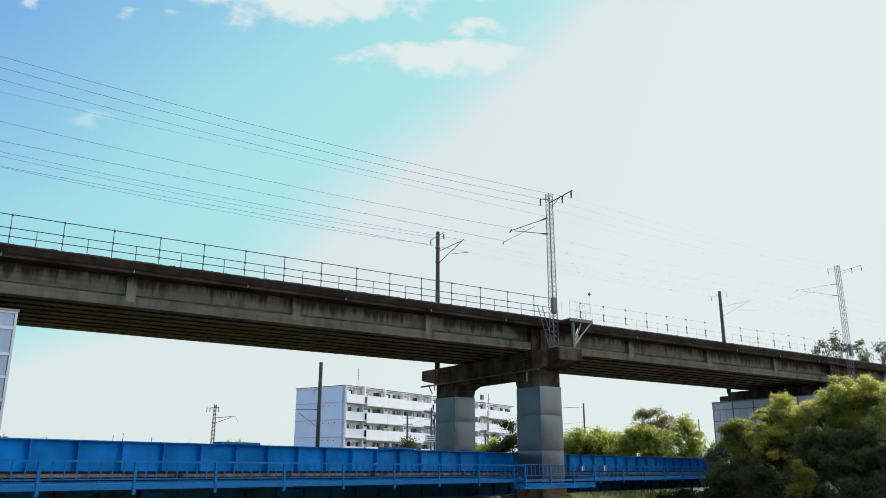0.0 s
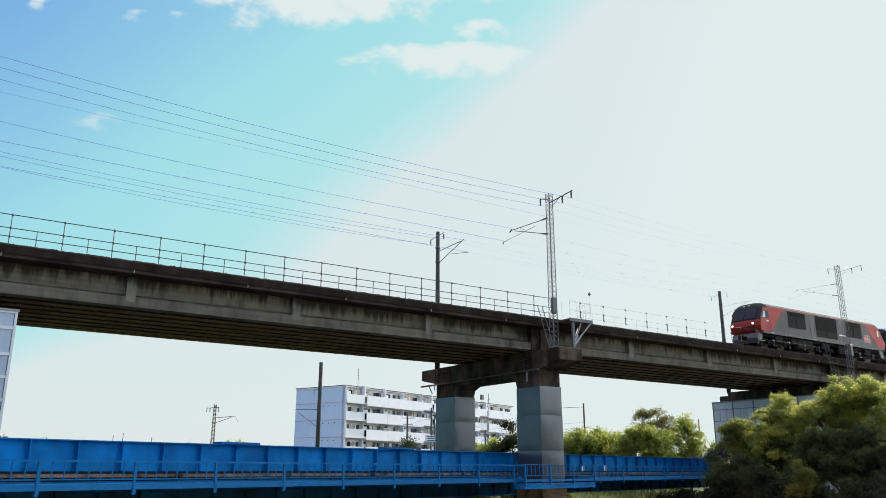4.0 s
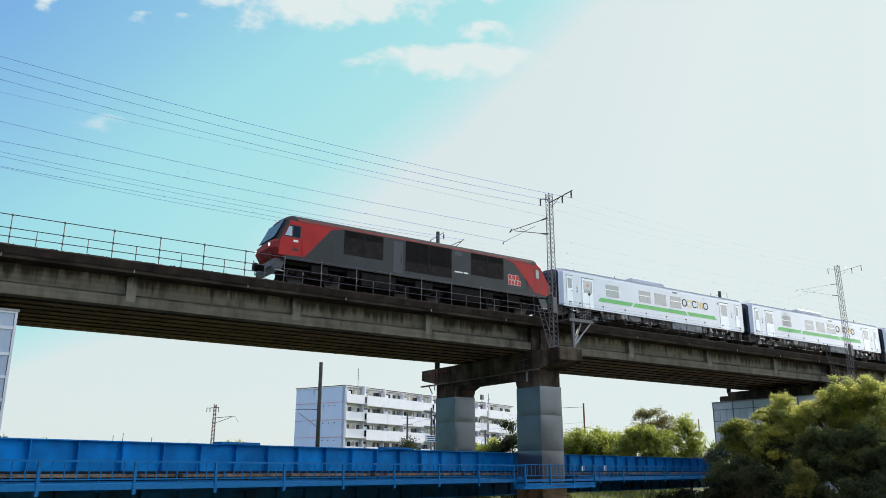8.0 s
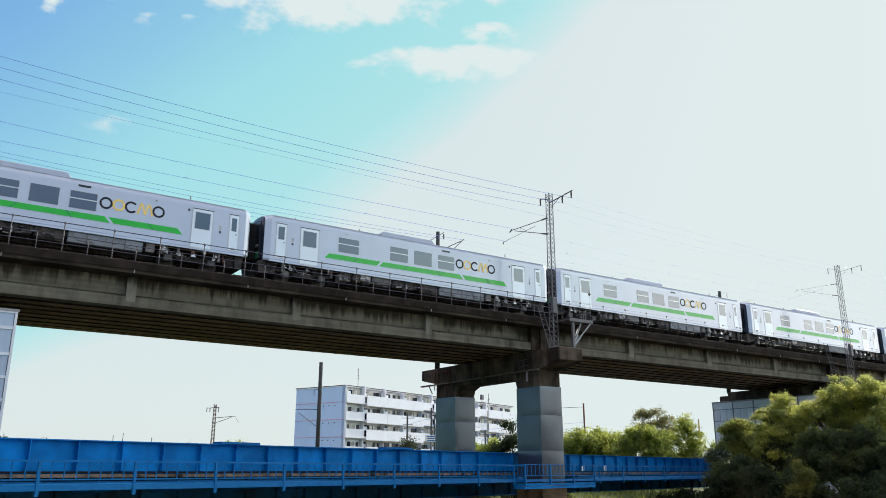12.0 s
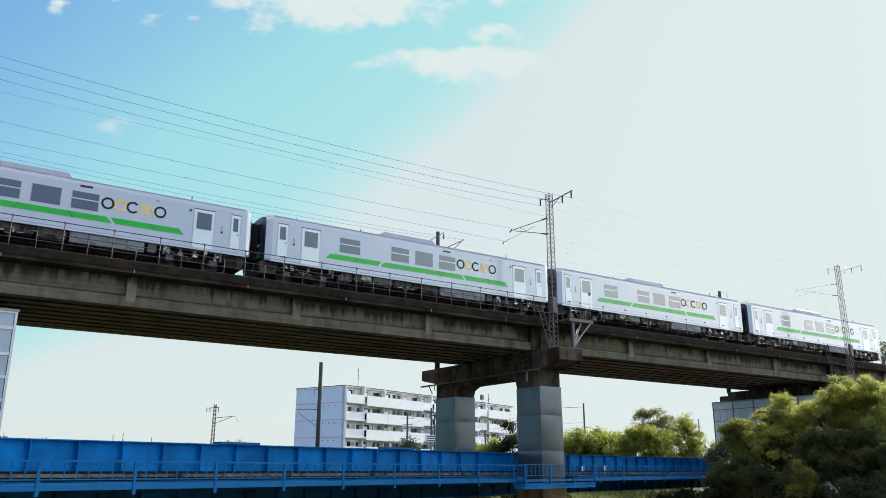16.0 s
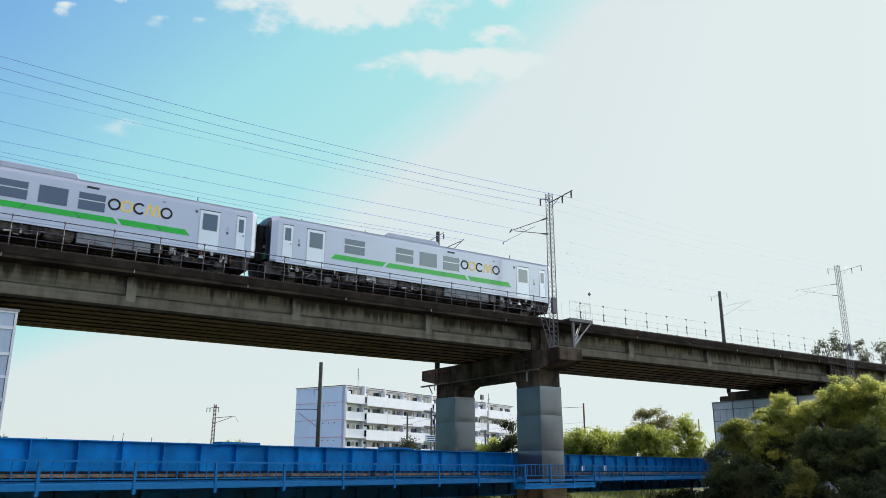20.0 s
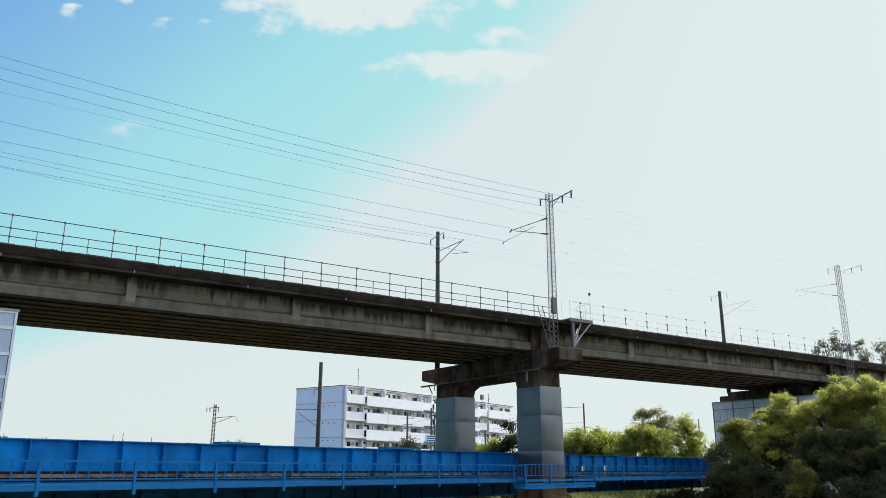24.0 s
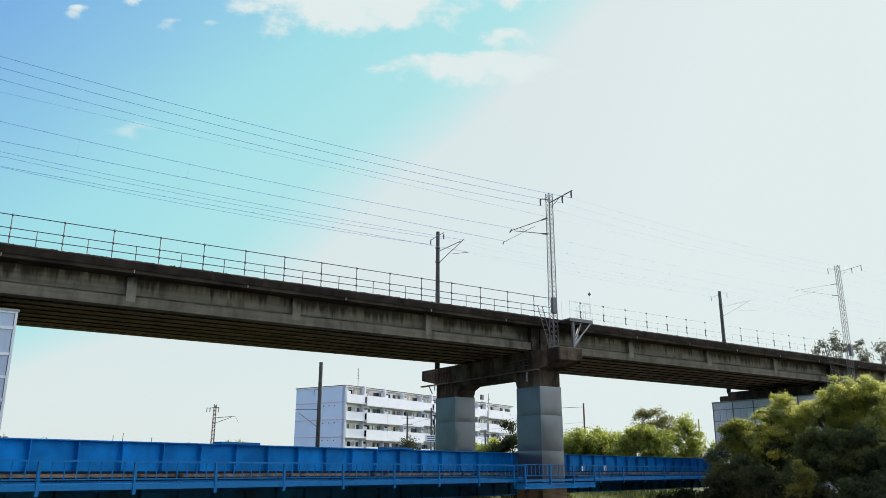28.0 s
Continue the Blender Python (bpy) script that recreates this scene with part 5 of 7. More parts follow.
def make_tree(base, clumps, count, size, material, label, seed, trunk=0.18, name="tree", sprays=22, lump=(0.15, 0.36), core=0, reach=(0.40, 0.92)):
    """clumps: (dx, dy, z, rx, ry, rz), in metres from the foot."""
    rng = np.random.default_rng(seed)
    th = thing(name, label, "tree" if name == "tree" else "bush", at=Matrix.Translation(base))
    b = B()
    cz = max(k[2] for k in clumps)
    fork = Vector((0.1, 0, 0.32 * cz))
    rod(b, (0, 0, -0.3), fork, trunk, 8, trunk * 0.8)
    rnd = random.Random(seed)
    for k in clumps:
        tip = Vector(k[:3])
        mid = fork.lerp(tip, 0.5) + Vector((rnd.uniform(-0.3, 0.3), rnd.uniform(-0.3, 0.3), 0.15 * k[5]))
        rod(b, fork, mid, trunk * 0.55, 6, trunk * 0.36)
        rod(b, mid, tip, trunk * 0.36, 5, trunk * 0.2)
        for _ in range(7):
            e = tip + Vector((rnd.uniform(-1, 1) * k[3], rnd.uniform(-1, 1) * k[4], rnd.uniform(-0.5, 1) * k[5])) * 0.85
            s = mid.lerp(tip, rnd.random())
            rod(b, s, e, trunk * 0.17, 4, trunk * 0.05)
    part("trunk", b, "bark", th, "thin forking trunk and limbs", smooth=True)
    me, _ = leaves("crown", [k[:3] for k in clumps], [k[3:] for k in clumps], count, size, rng, material, sprays, lump, core, reach)
    crown = new("crown", me)
    crown.parent = th
    tagged(crown, kind="stuff")
    return th


WILLOW = "bushy yellow-green willow with fine leaves on the river bank"
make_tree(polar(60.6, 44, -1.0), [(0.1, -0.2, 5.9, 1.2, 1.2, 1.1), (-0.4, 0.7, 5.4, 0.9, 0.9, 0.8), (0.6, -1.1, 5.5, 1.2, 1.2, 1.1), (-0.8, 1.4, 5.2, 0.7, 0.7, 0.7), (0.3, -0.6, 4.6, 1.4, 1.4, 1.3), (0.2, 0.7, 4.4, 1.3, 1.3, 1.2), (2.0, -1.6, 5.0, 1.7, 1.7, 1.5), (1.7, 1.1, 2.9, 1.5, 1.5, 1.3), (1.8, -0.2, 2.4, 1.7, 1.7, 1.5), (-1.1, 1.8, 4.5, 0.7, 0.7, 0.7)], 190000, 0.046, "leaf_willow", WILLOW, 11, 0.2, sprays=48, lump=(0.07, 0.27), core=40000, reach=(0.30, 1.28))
# willow mostly out of view, added to shade its neighbours' lower boughs
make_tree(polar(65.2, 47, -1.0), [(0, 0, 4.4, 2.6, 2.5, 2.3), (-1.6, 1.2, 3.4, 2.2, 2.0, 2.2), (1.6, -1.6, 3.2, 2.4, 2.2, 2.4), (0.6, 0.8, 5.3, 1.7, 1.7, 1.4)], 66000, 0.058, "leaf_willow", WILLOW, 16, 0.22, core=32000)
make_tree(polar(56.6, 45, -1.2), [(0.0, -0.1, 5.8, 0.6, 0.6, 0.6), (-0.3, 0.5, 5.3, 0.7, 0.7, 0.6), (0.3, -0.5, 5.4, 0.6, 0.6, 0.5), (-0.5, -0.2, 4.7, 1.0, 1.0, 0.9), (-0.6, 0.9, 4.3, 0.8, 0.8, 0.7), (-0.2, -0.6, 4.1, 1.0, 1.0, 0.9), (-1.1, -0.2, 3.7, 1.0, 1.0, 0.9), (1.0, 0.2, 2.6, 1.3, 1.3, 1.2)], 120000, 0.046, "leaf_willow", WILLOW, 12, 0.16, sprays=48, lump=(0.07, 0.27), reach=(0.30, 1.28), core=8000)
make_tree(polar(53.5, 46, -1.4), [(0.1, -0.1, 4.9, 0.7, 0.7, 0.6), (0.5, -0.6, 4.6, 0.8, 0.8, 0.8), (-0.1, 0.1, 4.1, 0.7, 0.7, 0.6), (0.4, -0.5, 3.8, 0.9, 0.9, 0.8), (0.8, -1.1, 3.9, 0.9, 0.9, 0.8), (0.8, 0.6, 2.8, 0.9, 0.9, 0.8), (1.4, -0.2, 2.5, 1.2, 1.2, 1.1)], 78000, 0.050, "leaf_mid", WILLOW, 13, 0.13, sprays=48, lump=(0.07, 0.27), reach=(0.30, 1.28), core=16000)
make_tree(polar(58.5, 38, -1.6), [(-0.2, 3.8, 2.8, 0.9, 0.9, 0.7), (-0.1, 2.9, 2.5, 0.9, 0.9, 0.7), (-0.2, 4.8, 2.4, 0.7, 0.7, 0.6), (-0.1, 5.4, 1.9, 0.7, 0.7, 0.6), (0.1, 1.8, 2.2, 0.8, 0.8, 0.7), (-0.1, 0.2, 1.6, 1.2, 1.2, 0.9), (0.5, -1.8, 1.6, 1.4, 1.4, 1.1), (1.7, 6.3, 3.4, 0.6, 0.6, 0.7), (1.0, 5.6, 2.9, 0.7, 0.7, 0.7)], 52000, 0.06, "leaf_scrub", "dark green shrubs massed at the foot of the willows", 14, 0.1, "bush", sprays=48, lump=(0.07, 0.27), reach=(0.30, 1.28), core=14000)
# yellow leaf colour stands in for sunlight on this shrub
make_tree(polar(57.4, 37.5, -1.6), [(-0.0, 0.0, 2.9, 0.4, 0.4, 0.4), (0.1, -0.1, 2.4, 0.5, 0.5, 0.4), (-0.1, 0.2, 3.3, 0.2, 0.2, 0.3), (-0.2, 0.2, 2.3, 0.4, 0.4, 0.3)], 4200, 0.05, "leaf_sunlit", "small shrub before the dark willow scrub, sunlight in its yellow leaves", 19, 0.05, "bush", sprays=30, lump=(0.12, 0.30), reach=(0.3, 1.15))
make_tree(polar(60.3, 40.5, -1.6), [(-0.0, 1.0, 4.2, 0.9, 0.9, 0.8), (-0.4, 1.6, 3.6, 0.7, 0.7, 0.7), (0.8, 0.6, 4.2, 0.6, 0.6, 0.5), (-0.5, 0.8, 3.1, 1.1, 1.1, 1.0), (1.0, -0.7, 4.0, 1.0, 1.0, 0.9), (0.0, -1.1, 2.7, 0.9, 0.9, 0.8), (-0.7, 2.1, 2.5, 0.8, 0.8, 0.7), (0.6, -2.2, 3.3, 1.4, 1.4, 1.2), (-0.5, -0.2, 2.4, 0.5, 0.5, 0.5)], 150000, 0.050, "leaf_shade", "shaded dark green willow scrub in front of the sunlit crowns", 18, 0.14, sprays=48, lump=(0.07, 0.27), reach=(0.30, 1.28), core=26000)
# these shrubs also darken the ground that the bridge shades
make_tree(polar(52.5, 62, -2.2), [(0, 0, 1.4, 2.6, 2.0, 1.3), (-2.4, 1.6, 1.3, 2.0, 2.0, 1.2), (2.4, -1.6, 1.7, 2.4, 2.0, 1.5), (4.5, -3.0, 2.1, 2.2, 2.0, 1.8)], 26000, 0.10, "leaf_dark", "dark green shrubs deepening the shade below the blue bridge", 15, 0.1, "bush")
# added shrubs standing in for dark shaded ground beside the pier
make_tree(polar(39.0, 58, -2.3), [(0, 0, 1.8, 3.0, 2.0, 1.5), (-3.2, 2.5, 1.9, 2.6, 2.0, 1.5), (-6.0, 4.5, 1.9, 2.6, 2.0, 1.5), (2.0, -1.4, 1.3, 1.8, 2.0, 1.2)], 22000, 0.10, "leaf_dark", "dark green shrubs deepening the shade below the blue bridge", 17, 0.1, "bush")
GROVE = "sunlit yellow-green deciduous tree beyond the bridge"
make_tree(polar(42.6, 104, -0.9), [(0, 0, 5.0, 2.2, 2.0, 2.0), (1.4, 0.5, 4.0, 2.2, 2, 2.0), (-1.6, 0, 3.6, 2, 2, 2)], 14250, 0.15, "leaf_far", GROVE, 21, sprays=46, lump=(0.07, 0.24), reach=(0.2, 1.18))
make_tree(polar(44.7, 106, -0.9), [(0, 0, 5.4, 2.6, 2.4, 2.2), (2.0, 0.5, 5.6, 2.0, 2, 1.7), (-2.2, 0, 5.2, 2.2, 2, 2.0), (0.4, 0, 3.2, 3.0, 2.4, 2.0)], 19000, 0.15, "leaf_far", GROVE, 22, sprays=46, lump=(0.07, 0.24), reach=(0.2, 1.18))
make_tree(polar(46.6, 103, -0.9), [(0, 0, 5.0, 2.0, 2.0, 1.9), (1.2, -0.5, 5.6, 1.6, 1.6, 1.4), (-1.2, 0.4, 3.6, 2.2, 2.0, 2.2)], 13300, 0.15, "leaf_far", GROVE, 29, sprays=46, lump=(0.07, 0.24), reach=(0.2, 1.18))
make_tree(polar(48.55, 114, -0.9), [(0, 0, 7.6, 2.4, 2.2, 2.0), (1.8, -0.5, 8.6, 1.6, 1.6, 1.5), (-1.8, 0.8, 9.0, 1.6, 1.6, 1.4), (0.2, 0, 9.8, 1.3, 1.3, 1.0), (0, 0, 5.0, 2.4, 2.2, 2.0), (0.8, 0, 6.2, 2.4, 2.2, 1.8), (3.0, -1.0, 7.2, 1.6, 1.5, 1.5), (-2.8, 1.0, 7.4, 1.5, 1.4, 1.4)], 12000, 0.13, "leaf_dry", "sparse olive-brown tree rising behind the sunlit grove", 23, 0.16, sprays=26, lump=(0.08, 0.22))
make_tree(polar(48.0, 104, -0.9), [(0, 0, 5.6, 2.0, 1.8, 1.9), (1.8, -0.5, 4.6, 1.8, 1.8, 1.9), (-1.6, 0.8, 5.8, 1.6, 1.5, 1.5), (0.2, 0, 3.4, 2.8, 2.4, 2.2)], 19000, 0.14, "leaf_far", GROVE, 33, sprays=46, lump=(0.07, 0.24), reach=(0.2, 1.18))
make_tree(polar(50.5, 108, -0.9), [(0, 0, 7.0, 1.5, 1.5, 1.6), (1.0, -0.8, 5.2, 1.7, 1.6, 1.8), (-1.2, 0.8, 5.6, 1.6, 1.5, 1.6), (0.2, 0, 8.3, 0.9, 0.9, 0.8), (0, 0, 3.4, 2.2, 2.0, 1.8)], 10640, 0.14, "leaf_far", GROVE, 24, sprays=46, lump=(0.07, 0.22), reach=(0.2, 1.18))
make_tree(polar(52.2, 98, -0.9), [(0, 0, 3.2, 2.2, 2.0, 1.8), (-1.5, 0.8, 2.4, 2.0, 2, 1.6)], 6000, 0.14, "leaf_grey", GROVE, 25)
make_tree(polar(38.35, 88, -0.9), [(0, 0, 6.4, 0.9, 0.9, 1.4), (0.3, 0, 4.8, 1.5, 1.4, 1.4), (-0.9, 0.6, 4.0, 1.5, 1.4, 1.4), (0.4, 0, 3.0, 1.9, 1.6, 1.4)], 5000, 0.14, "leaf_dark", "dark green tree between the pier columns", 26, sprays=20, lump=(0.10, 0.26))
make_tree(polar(37.0, 98, -0.9), [(0, 0, 4.2, 2.2, 2.0, 1.6), (-1.6, 0.6, 3.8, 1.8, 1.8, 1.4)], 11400, 0.14, "leaf_far", GROVE, 27, name="bush", sprays=46, lump=(0.07, 0.24), reach=(0.2, 1.18))
make_tree(polar(31.1, 100, -0.9), [(0, 0, 5.0, 1.2, 1.1, 1.1), (-0.6, 0.4, 4.0, 1.3, 1.3, 1.2)], 3600, 0.12, "leaf_grey", "round dark green shrub before the apartment block", 28, name="bush", sprays=46, lump=(0.07, 0.24), reach=(0.2, 1.18))
TALL = "tall sparse tree rising behind the viaduct"
make_tree(polar(60.1, 118, -0.9), [(0, 0, 19.6, 1.0, 1.0, 1.5), (0.6, -0.9, 18.2, 1.5, 1.4, 1.4), (-0.8, 1.1, 18.0, 1.4, 1.3, 1.4), (0, 0, 15.5, 2.4, 2.4, 2.0), (0, 0, 11.5, 3.0, 3.0, 2.8)], 4200, 0.15, "leaf_grey", TALL, 31, 0.2, sprays=18, lump=(0.10, 0.28))
make_tree(polar(61.75, 119, -0.9), [(0, 0, 18.2, 0.8, 0.8, 1.2), (0.2, -0.3, 16.7, 1.1, 1.0, 1.2), (0, 0, 14.0, 1.8, 1.8, 2.0)], 2200, 0.15, "leaf_grey", TALL, 32, 0.16, sprays=18, lump=(0.10, 0.28))
make_tree(polar(62.9, 117, -0.9), [(0, 0, 17.6, 1.1, 1.0, 1.2), (0.4, -0.6, 16.4, 1.4, 1.4, 1.4), (0, 0, 13.0, 2.0, 2.0, 2.2)], 2600, 0.15, "leaf_grey", TALL, 34, 0.18, sprays=18, lump=(0.10, 0.28))
for i, (h, d, z, s) in enumerate(((16.2, 210, 7.3, 1.4), (18.9, 215, 8.0, 1.5), (19.4, 212, 7.9, 1.7), (22.1, 230, 7.2, 1.5), (22.6, 225, 6.9, 1.5), (5.0, 220, 8.6, 1.3), (7.2, 230, 8.4, 1.3))):
    make_tree(polar(h, d, -0.9), [(0, 0, z, s, s, s * 0.9), (s * 0.8, 0, z - 1.5, s, s, s), (0, 0, z - 4, s * 1.3, s * 1.3, s * 2)], 2000, 0.20, "leaf_far" if i in (1, 2, 3) else "leaf_grey", "small distant tree top above the girder", 40 + i, 0.2)


def make_bank_grass():
    rng = np.random.default_rng(5)
    n = 9000
    x, y = rng.uniform(46, 84, n), rng.uniform(50, 84, n)
    z = np.array([ground_z(a, c) for a, c in zip(x, y)])
    p = np.stack([x, y, z], 1)
    a = rng.uniform(0, 6.28, n)
    s = rng.uniform(0.15, 0.45, n)[:, None]
    side = np.stack([np.cos(a), np.sin(a), 0 * a], 1) * s * 0.25
    tip = p + np.stack([rng.normal(size=n) * 0.15, rng.normal(size=n) * 0.15, np.ones(n)], 1) * s * 1.3
    v = np.stack([p - side, p + side, tip], 1).reshape(-1, 3)
    me = bpy.data.meshes.new("grass")
    me.from_pydata(v.tolist(), [], np.arange(3 * n).reshape(-1, 3).tolist())
    me.materials.append(M["blade"])
    tagged(new("grass", me), "sunlit rough grass on the bank under the bridges", "grass", kind="stuff")


make_bank_grass()


# ---------------------------------------------------------------- clouds
def make_cloud(c, along, across, seed, low, high, freq, label):
    """A thin drifting sheet of vapour, slightly domed; along and across are its half axes."""
    k = 24
    a, b2 = Vector(along), Vector(across)
    vs, fs, uv = [], [], []
    for j in range(k + 1):
        for i in range(k + 1):
            u, v = 2 * i / k - 1, 2 * j / k - 1
            vs.append(tuple(a * u + b2 * v + Vector((0, 0, 25 * (1 - u * u) * (1 - v * v)))))
            uv.append((i / k, j / k))
    for j in range(k):
        for i in range(k):
            o = j * (k + 1) + i
            fs.append((o, o + 1, o + k + 2, o + k + 1))
    me = bpy.data.meshes.new("cloud")
    me.from_pydata(vs, [], fs)
    lay = me.uv_layers.new(name="UVMap")
    for lp in me.loops:
        lay.data[lp.index].uv = uv[lp.vertex_index]
    me.materials.append(cloud_mat("cloud_vapour", seed, low, high, freq))
    ob = new("cloud", me)
    ob.matrix_basis = Matrix.Translation(c)
    return tagged(ob, label, "cloud", "drifting clouds")


CLOUDS = []
CLOUDS.append((make_cloud((580.9, 1278.6, 900.0), (265.0, -177.8, 0.0), (-84.9, -174.8, 0.0), 3.1, 0.02, 0.32, 0.013, "large white cumulus bank with ragged edges"), Vector((544.0, 1281.7, 900.0)), Vector((618.6, 1275.3, 900.0))))
CLOUDS.append((make_cloud((938.6, 1344.0, 900.0), (234.4, -157.6, 0.0), (-67.2, -96.6, 0.0), 8.3, 0.0, 0.32, 0.012, "long white lens-shaped cloud"), Vector((895.8, 1344.6, 900.0)), Vector((982.4, 1343.4, 900.0))))
CLOUDS.append((make_cloud((912.6, 1206.0, 900.0), (81.3, -54.6, 0.0), (-41.6, -55.8, 0.0), 1.7, 0.10, 0.46, 0.020, "small white cloud tuft"), Vector((873.9, 1207.7, 900.0)), Vector((952.3, 1204.3, 900.0))))
CLOUDS.append((make_cloud((114.4, 1621.0, 900.0), (40.5, -27.2, 0.0), (-6.4, -45.4, 0.0), 5.2, 0.12, 0.50, 0.020, "small white cloud tuft"), Vector((74.2, 1624.7, 900.0)), Vector((155.5, 1617.3, 900.0))))
CLOUDS.append((make_cloud((289.1, 1565.2, 900.0), (59.5, -40.0, -0.0), (-13.2, -54.5, 0.0), 6.4, 0.26, 0.70, 0.020, "faint thin wisp of white cloud"), Vector((248.4, 1568.1, 900.0)), Vector((330.7, 1562.2, 900.0))))
CLOUDS.append((make_cloud((362.8, 1521.0, 900.0), (49.7, -33.4, 0.0), (-12.9, -44.3, 0.0), 2.2, 0.26, 0.70, 0.020, "faint thin wisp of white cloud"), Vector((322.4, 1523.8, 900.0)), Vector((404.2, 1518.1, 900.0))))
CLOUDS.append((make_cloud((329.8, 2181.6, 900.0), (117.2, -79.0, 0.0), (-23.8, -120.6, 0.0), 9.9, 0.18, 0.75, 0.012, "faint thin wisp of white cloud"), Vector((274.4, 2176.8, 900.0)), Vector((386.9, 2186.6, 900.0))))
CLOUDS.append((make_cloud((852.4, 1072.6, 900.0), (65.3, -43.8, 0.0), (-36.0, -46.4, 0.0), 4.4, 0.08, 0.34, 0.016, "small white cloud tuft"), Vector((817.8, 1075.3, 900.0)), Vector((887.7, 1069.9, 900.0))))
CLOUDS.append((make_cloud((213.9, 1512.9, 900.0), (56.6, -38.0, 0.0), (-6.1, -29.3, 0.0), 7.7, 0.20, 0.44, 0.020, "faint thin wisp of white cloud"), Vector((175.1, 1516.8, 900.0)), Vector((253.5, 1509.0, 900.0))))


# ---------------------------------------------------------------- railcars
def hull_ring(x, w, zb, zr, shoulder=0.42):
    """Cross-section of a car body: floor, upright side, rounded cantrail, low arched roof."""
    pts = [(-w + 0.06, zb), (-w, zb + 0.08), (-w, zr - shoulder - 0.02)]
    for i in range(1, 5):
        t = i / 5 * math.pi / 2
        pts.append((-w + 0.30 * (1 - math.cos(t)), zr - shoulder + (shoulder - 0.14) * math.sin(t)))
    pts += [(-w * 0.55, zr - 0.05), (0.0, zr)]
    full = pts + [(-y, z) for y, z in pts[-2::-1]]
    return [(x, y, z) for y, z in full]


def slab(s, x0, x1, z0, z1, out, thick=0.03, y=1.4):
    """A plate that stands proud of the side s by out."""
    a, c = s * (y + out), s * (y + out - thick)
    return bx(B(), x0, x1, min(a, c), max(a, c), z0, z1)


def slanted(s, pts, out, thick=0.02, y=1.4):
    a, c = s * (y + out), s * (y + out - thick)
    return prism(B(), pts, min(a, c), max(a, c))


def make_wheelset(r):
    b = B()
    rod(b, (0, -0.75, 0), (0, 0.75, 0), 0.075, 8)
    for s in (-1, 1):
        rod(b, (0, s * 0.50, 0), (0, s * 0.535, 0), r + 0.028, 24)
        rod(b, (0, s * 0.536, 0), (0, s * 0.625, 0), r, 24)
        rod(b, (0, s * 0.626, 0), (0, s * 0.66, 0), r * 0.35, 10)
        for i in range(3):
            t = i * 2 * math.pi / 3
            c = Vector((math.cos(t), 0, math.sin(t))) * r * 0.62
            rod(b, c + Vector((0, s * 0.626, 0)), c + Vector((0, s * 0.632, 0)), 0.05, 8)
    return finish(b, "wheelset", "wheel")


def make_bogie(parent, x, base, r, wheel_mesh, wheels, m=("under", "under_grey")):
    b = B()
    for s in (-1, 1):
        y = s * 0.98
        prism(b, [(x - base / 2 - 0.55, 0.52), (x - base / 2 + 0.35, 0.50), (x - 0.45, 0.34), (x + 0.45, 0.34), (x + base / 2 - 0.35, 0.50), (x + base / 2 + 0.55, 0.52),
                  (x + base / 2 + 0.5, 0.68), (x + 0.5, 0.58), (x - 0.5, 0.58), (x - base / 2 - 0.5, 0.68)], y - 0.08, y + 0.08)
    bx(b, x - 0.3, x + 0.3, -0.9, 0.9, 0.4, 0.6)
    bog = part("bogie", b, m[0], parent, "dark steel bogie frame")
    for e in (-1, 1):
        for s in (-1, 1):
            k = B()
            bx(k, x + e * base / 2 - 0.2, x + e * base / 2 + 0.2, s * 1.0 - 0.15, s * 1.0 + 0.15, r - 0.17, r + 0.15)
            part("axle_box", k, m[1], bog, bevel=0.04)
            k = B()
            for i in range(4):
                rod(k, (x + e * 0.62, s * 1.0, 0.6 + 0.07 * i), (x + e * 0.62, s * 1.0, 0.645 + 0.07 * i), 0.14, 10)
            part("spring", k, m[0], bog)
        w = piece("wheelset", wheel_mesh, bog, pose(x + e * base / 2, 0, r))
        wheels.append((w.name, x + e * base / 2, r))
    for s in (-1, 1):
        part("damper", rod(B(), (x - 0.25, s * 1.12, 0.4), (x + 0.3, s * 1.12, 0.78), 0.045, 6), m[1], bog)
    return bog


WHEEL_R = 0.43
WHEEL = make_wheelset(WHEEL_R)
BIG_WHEEL = make_wheelset(0.55)


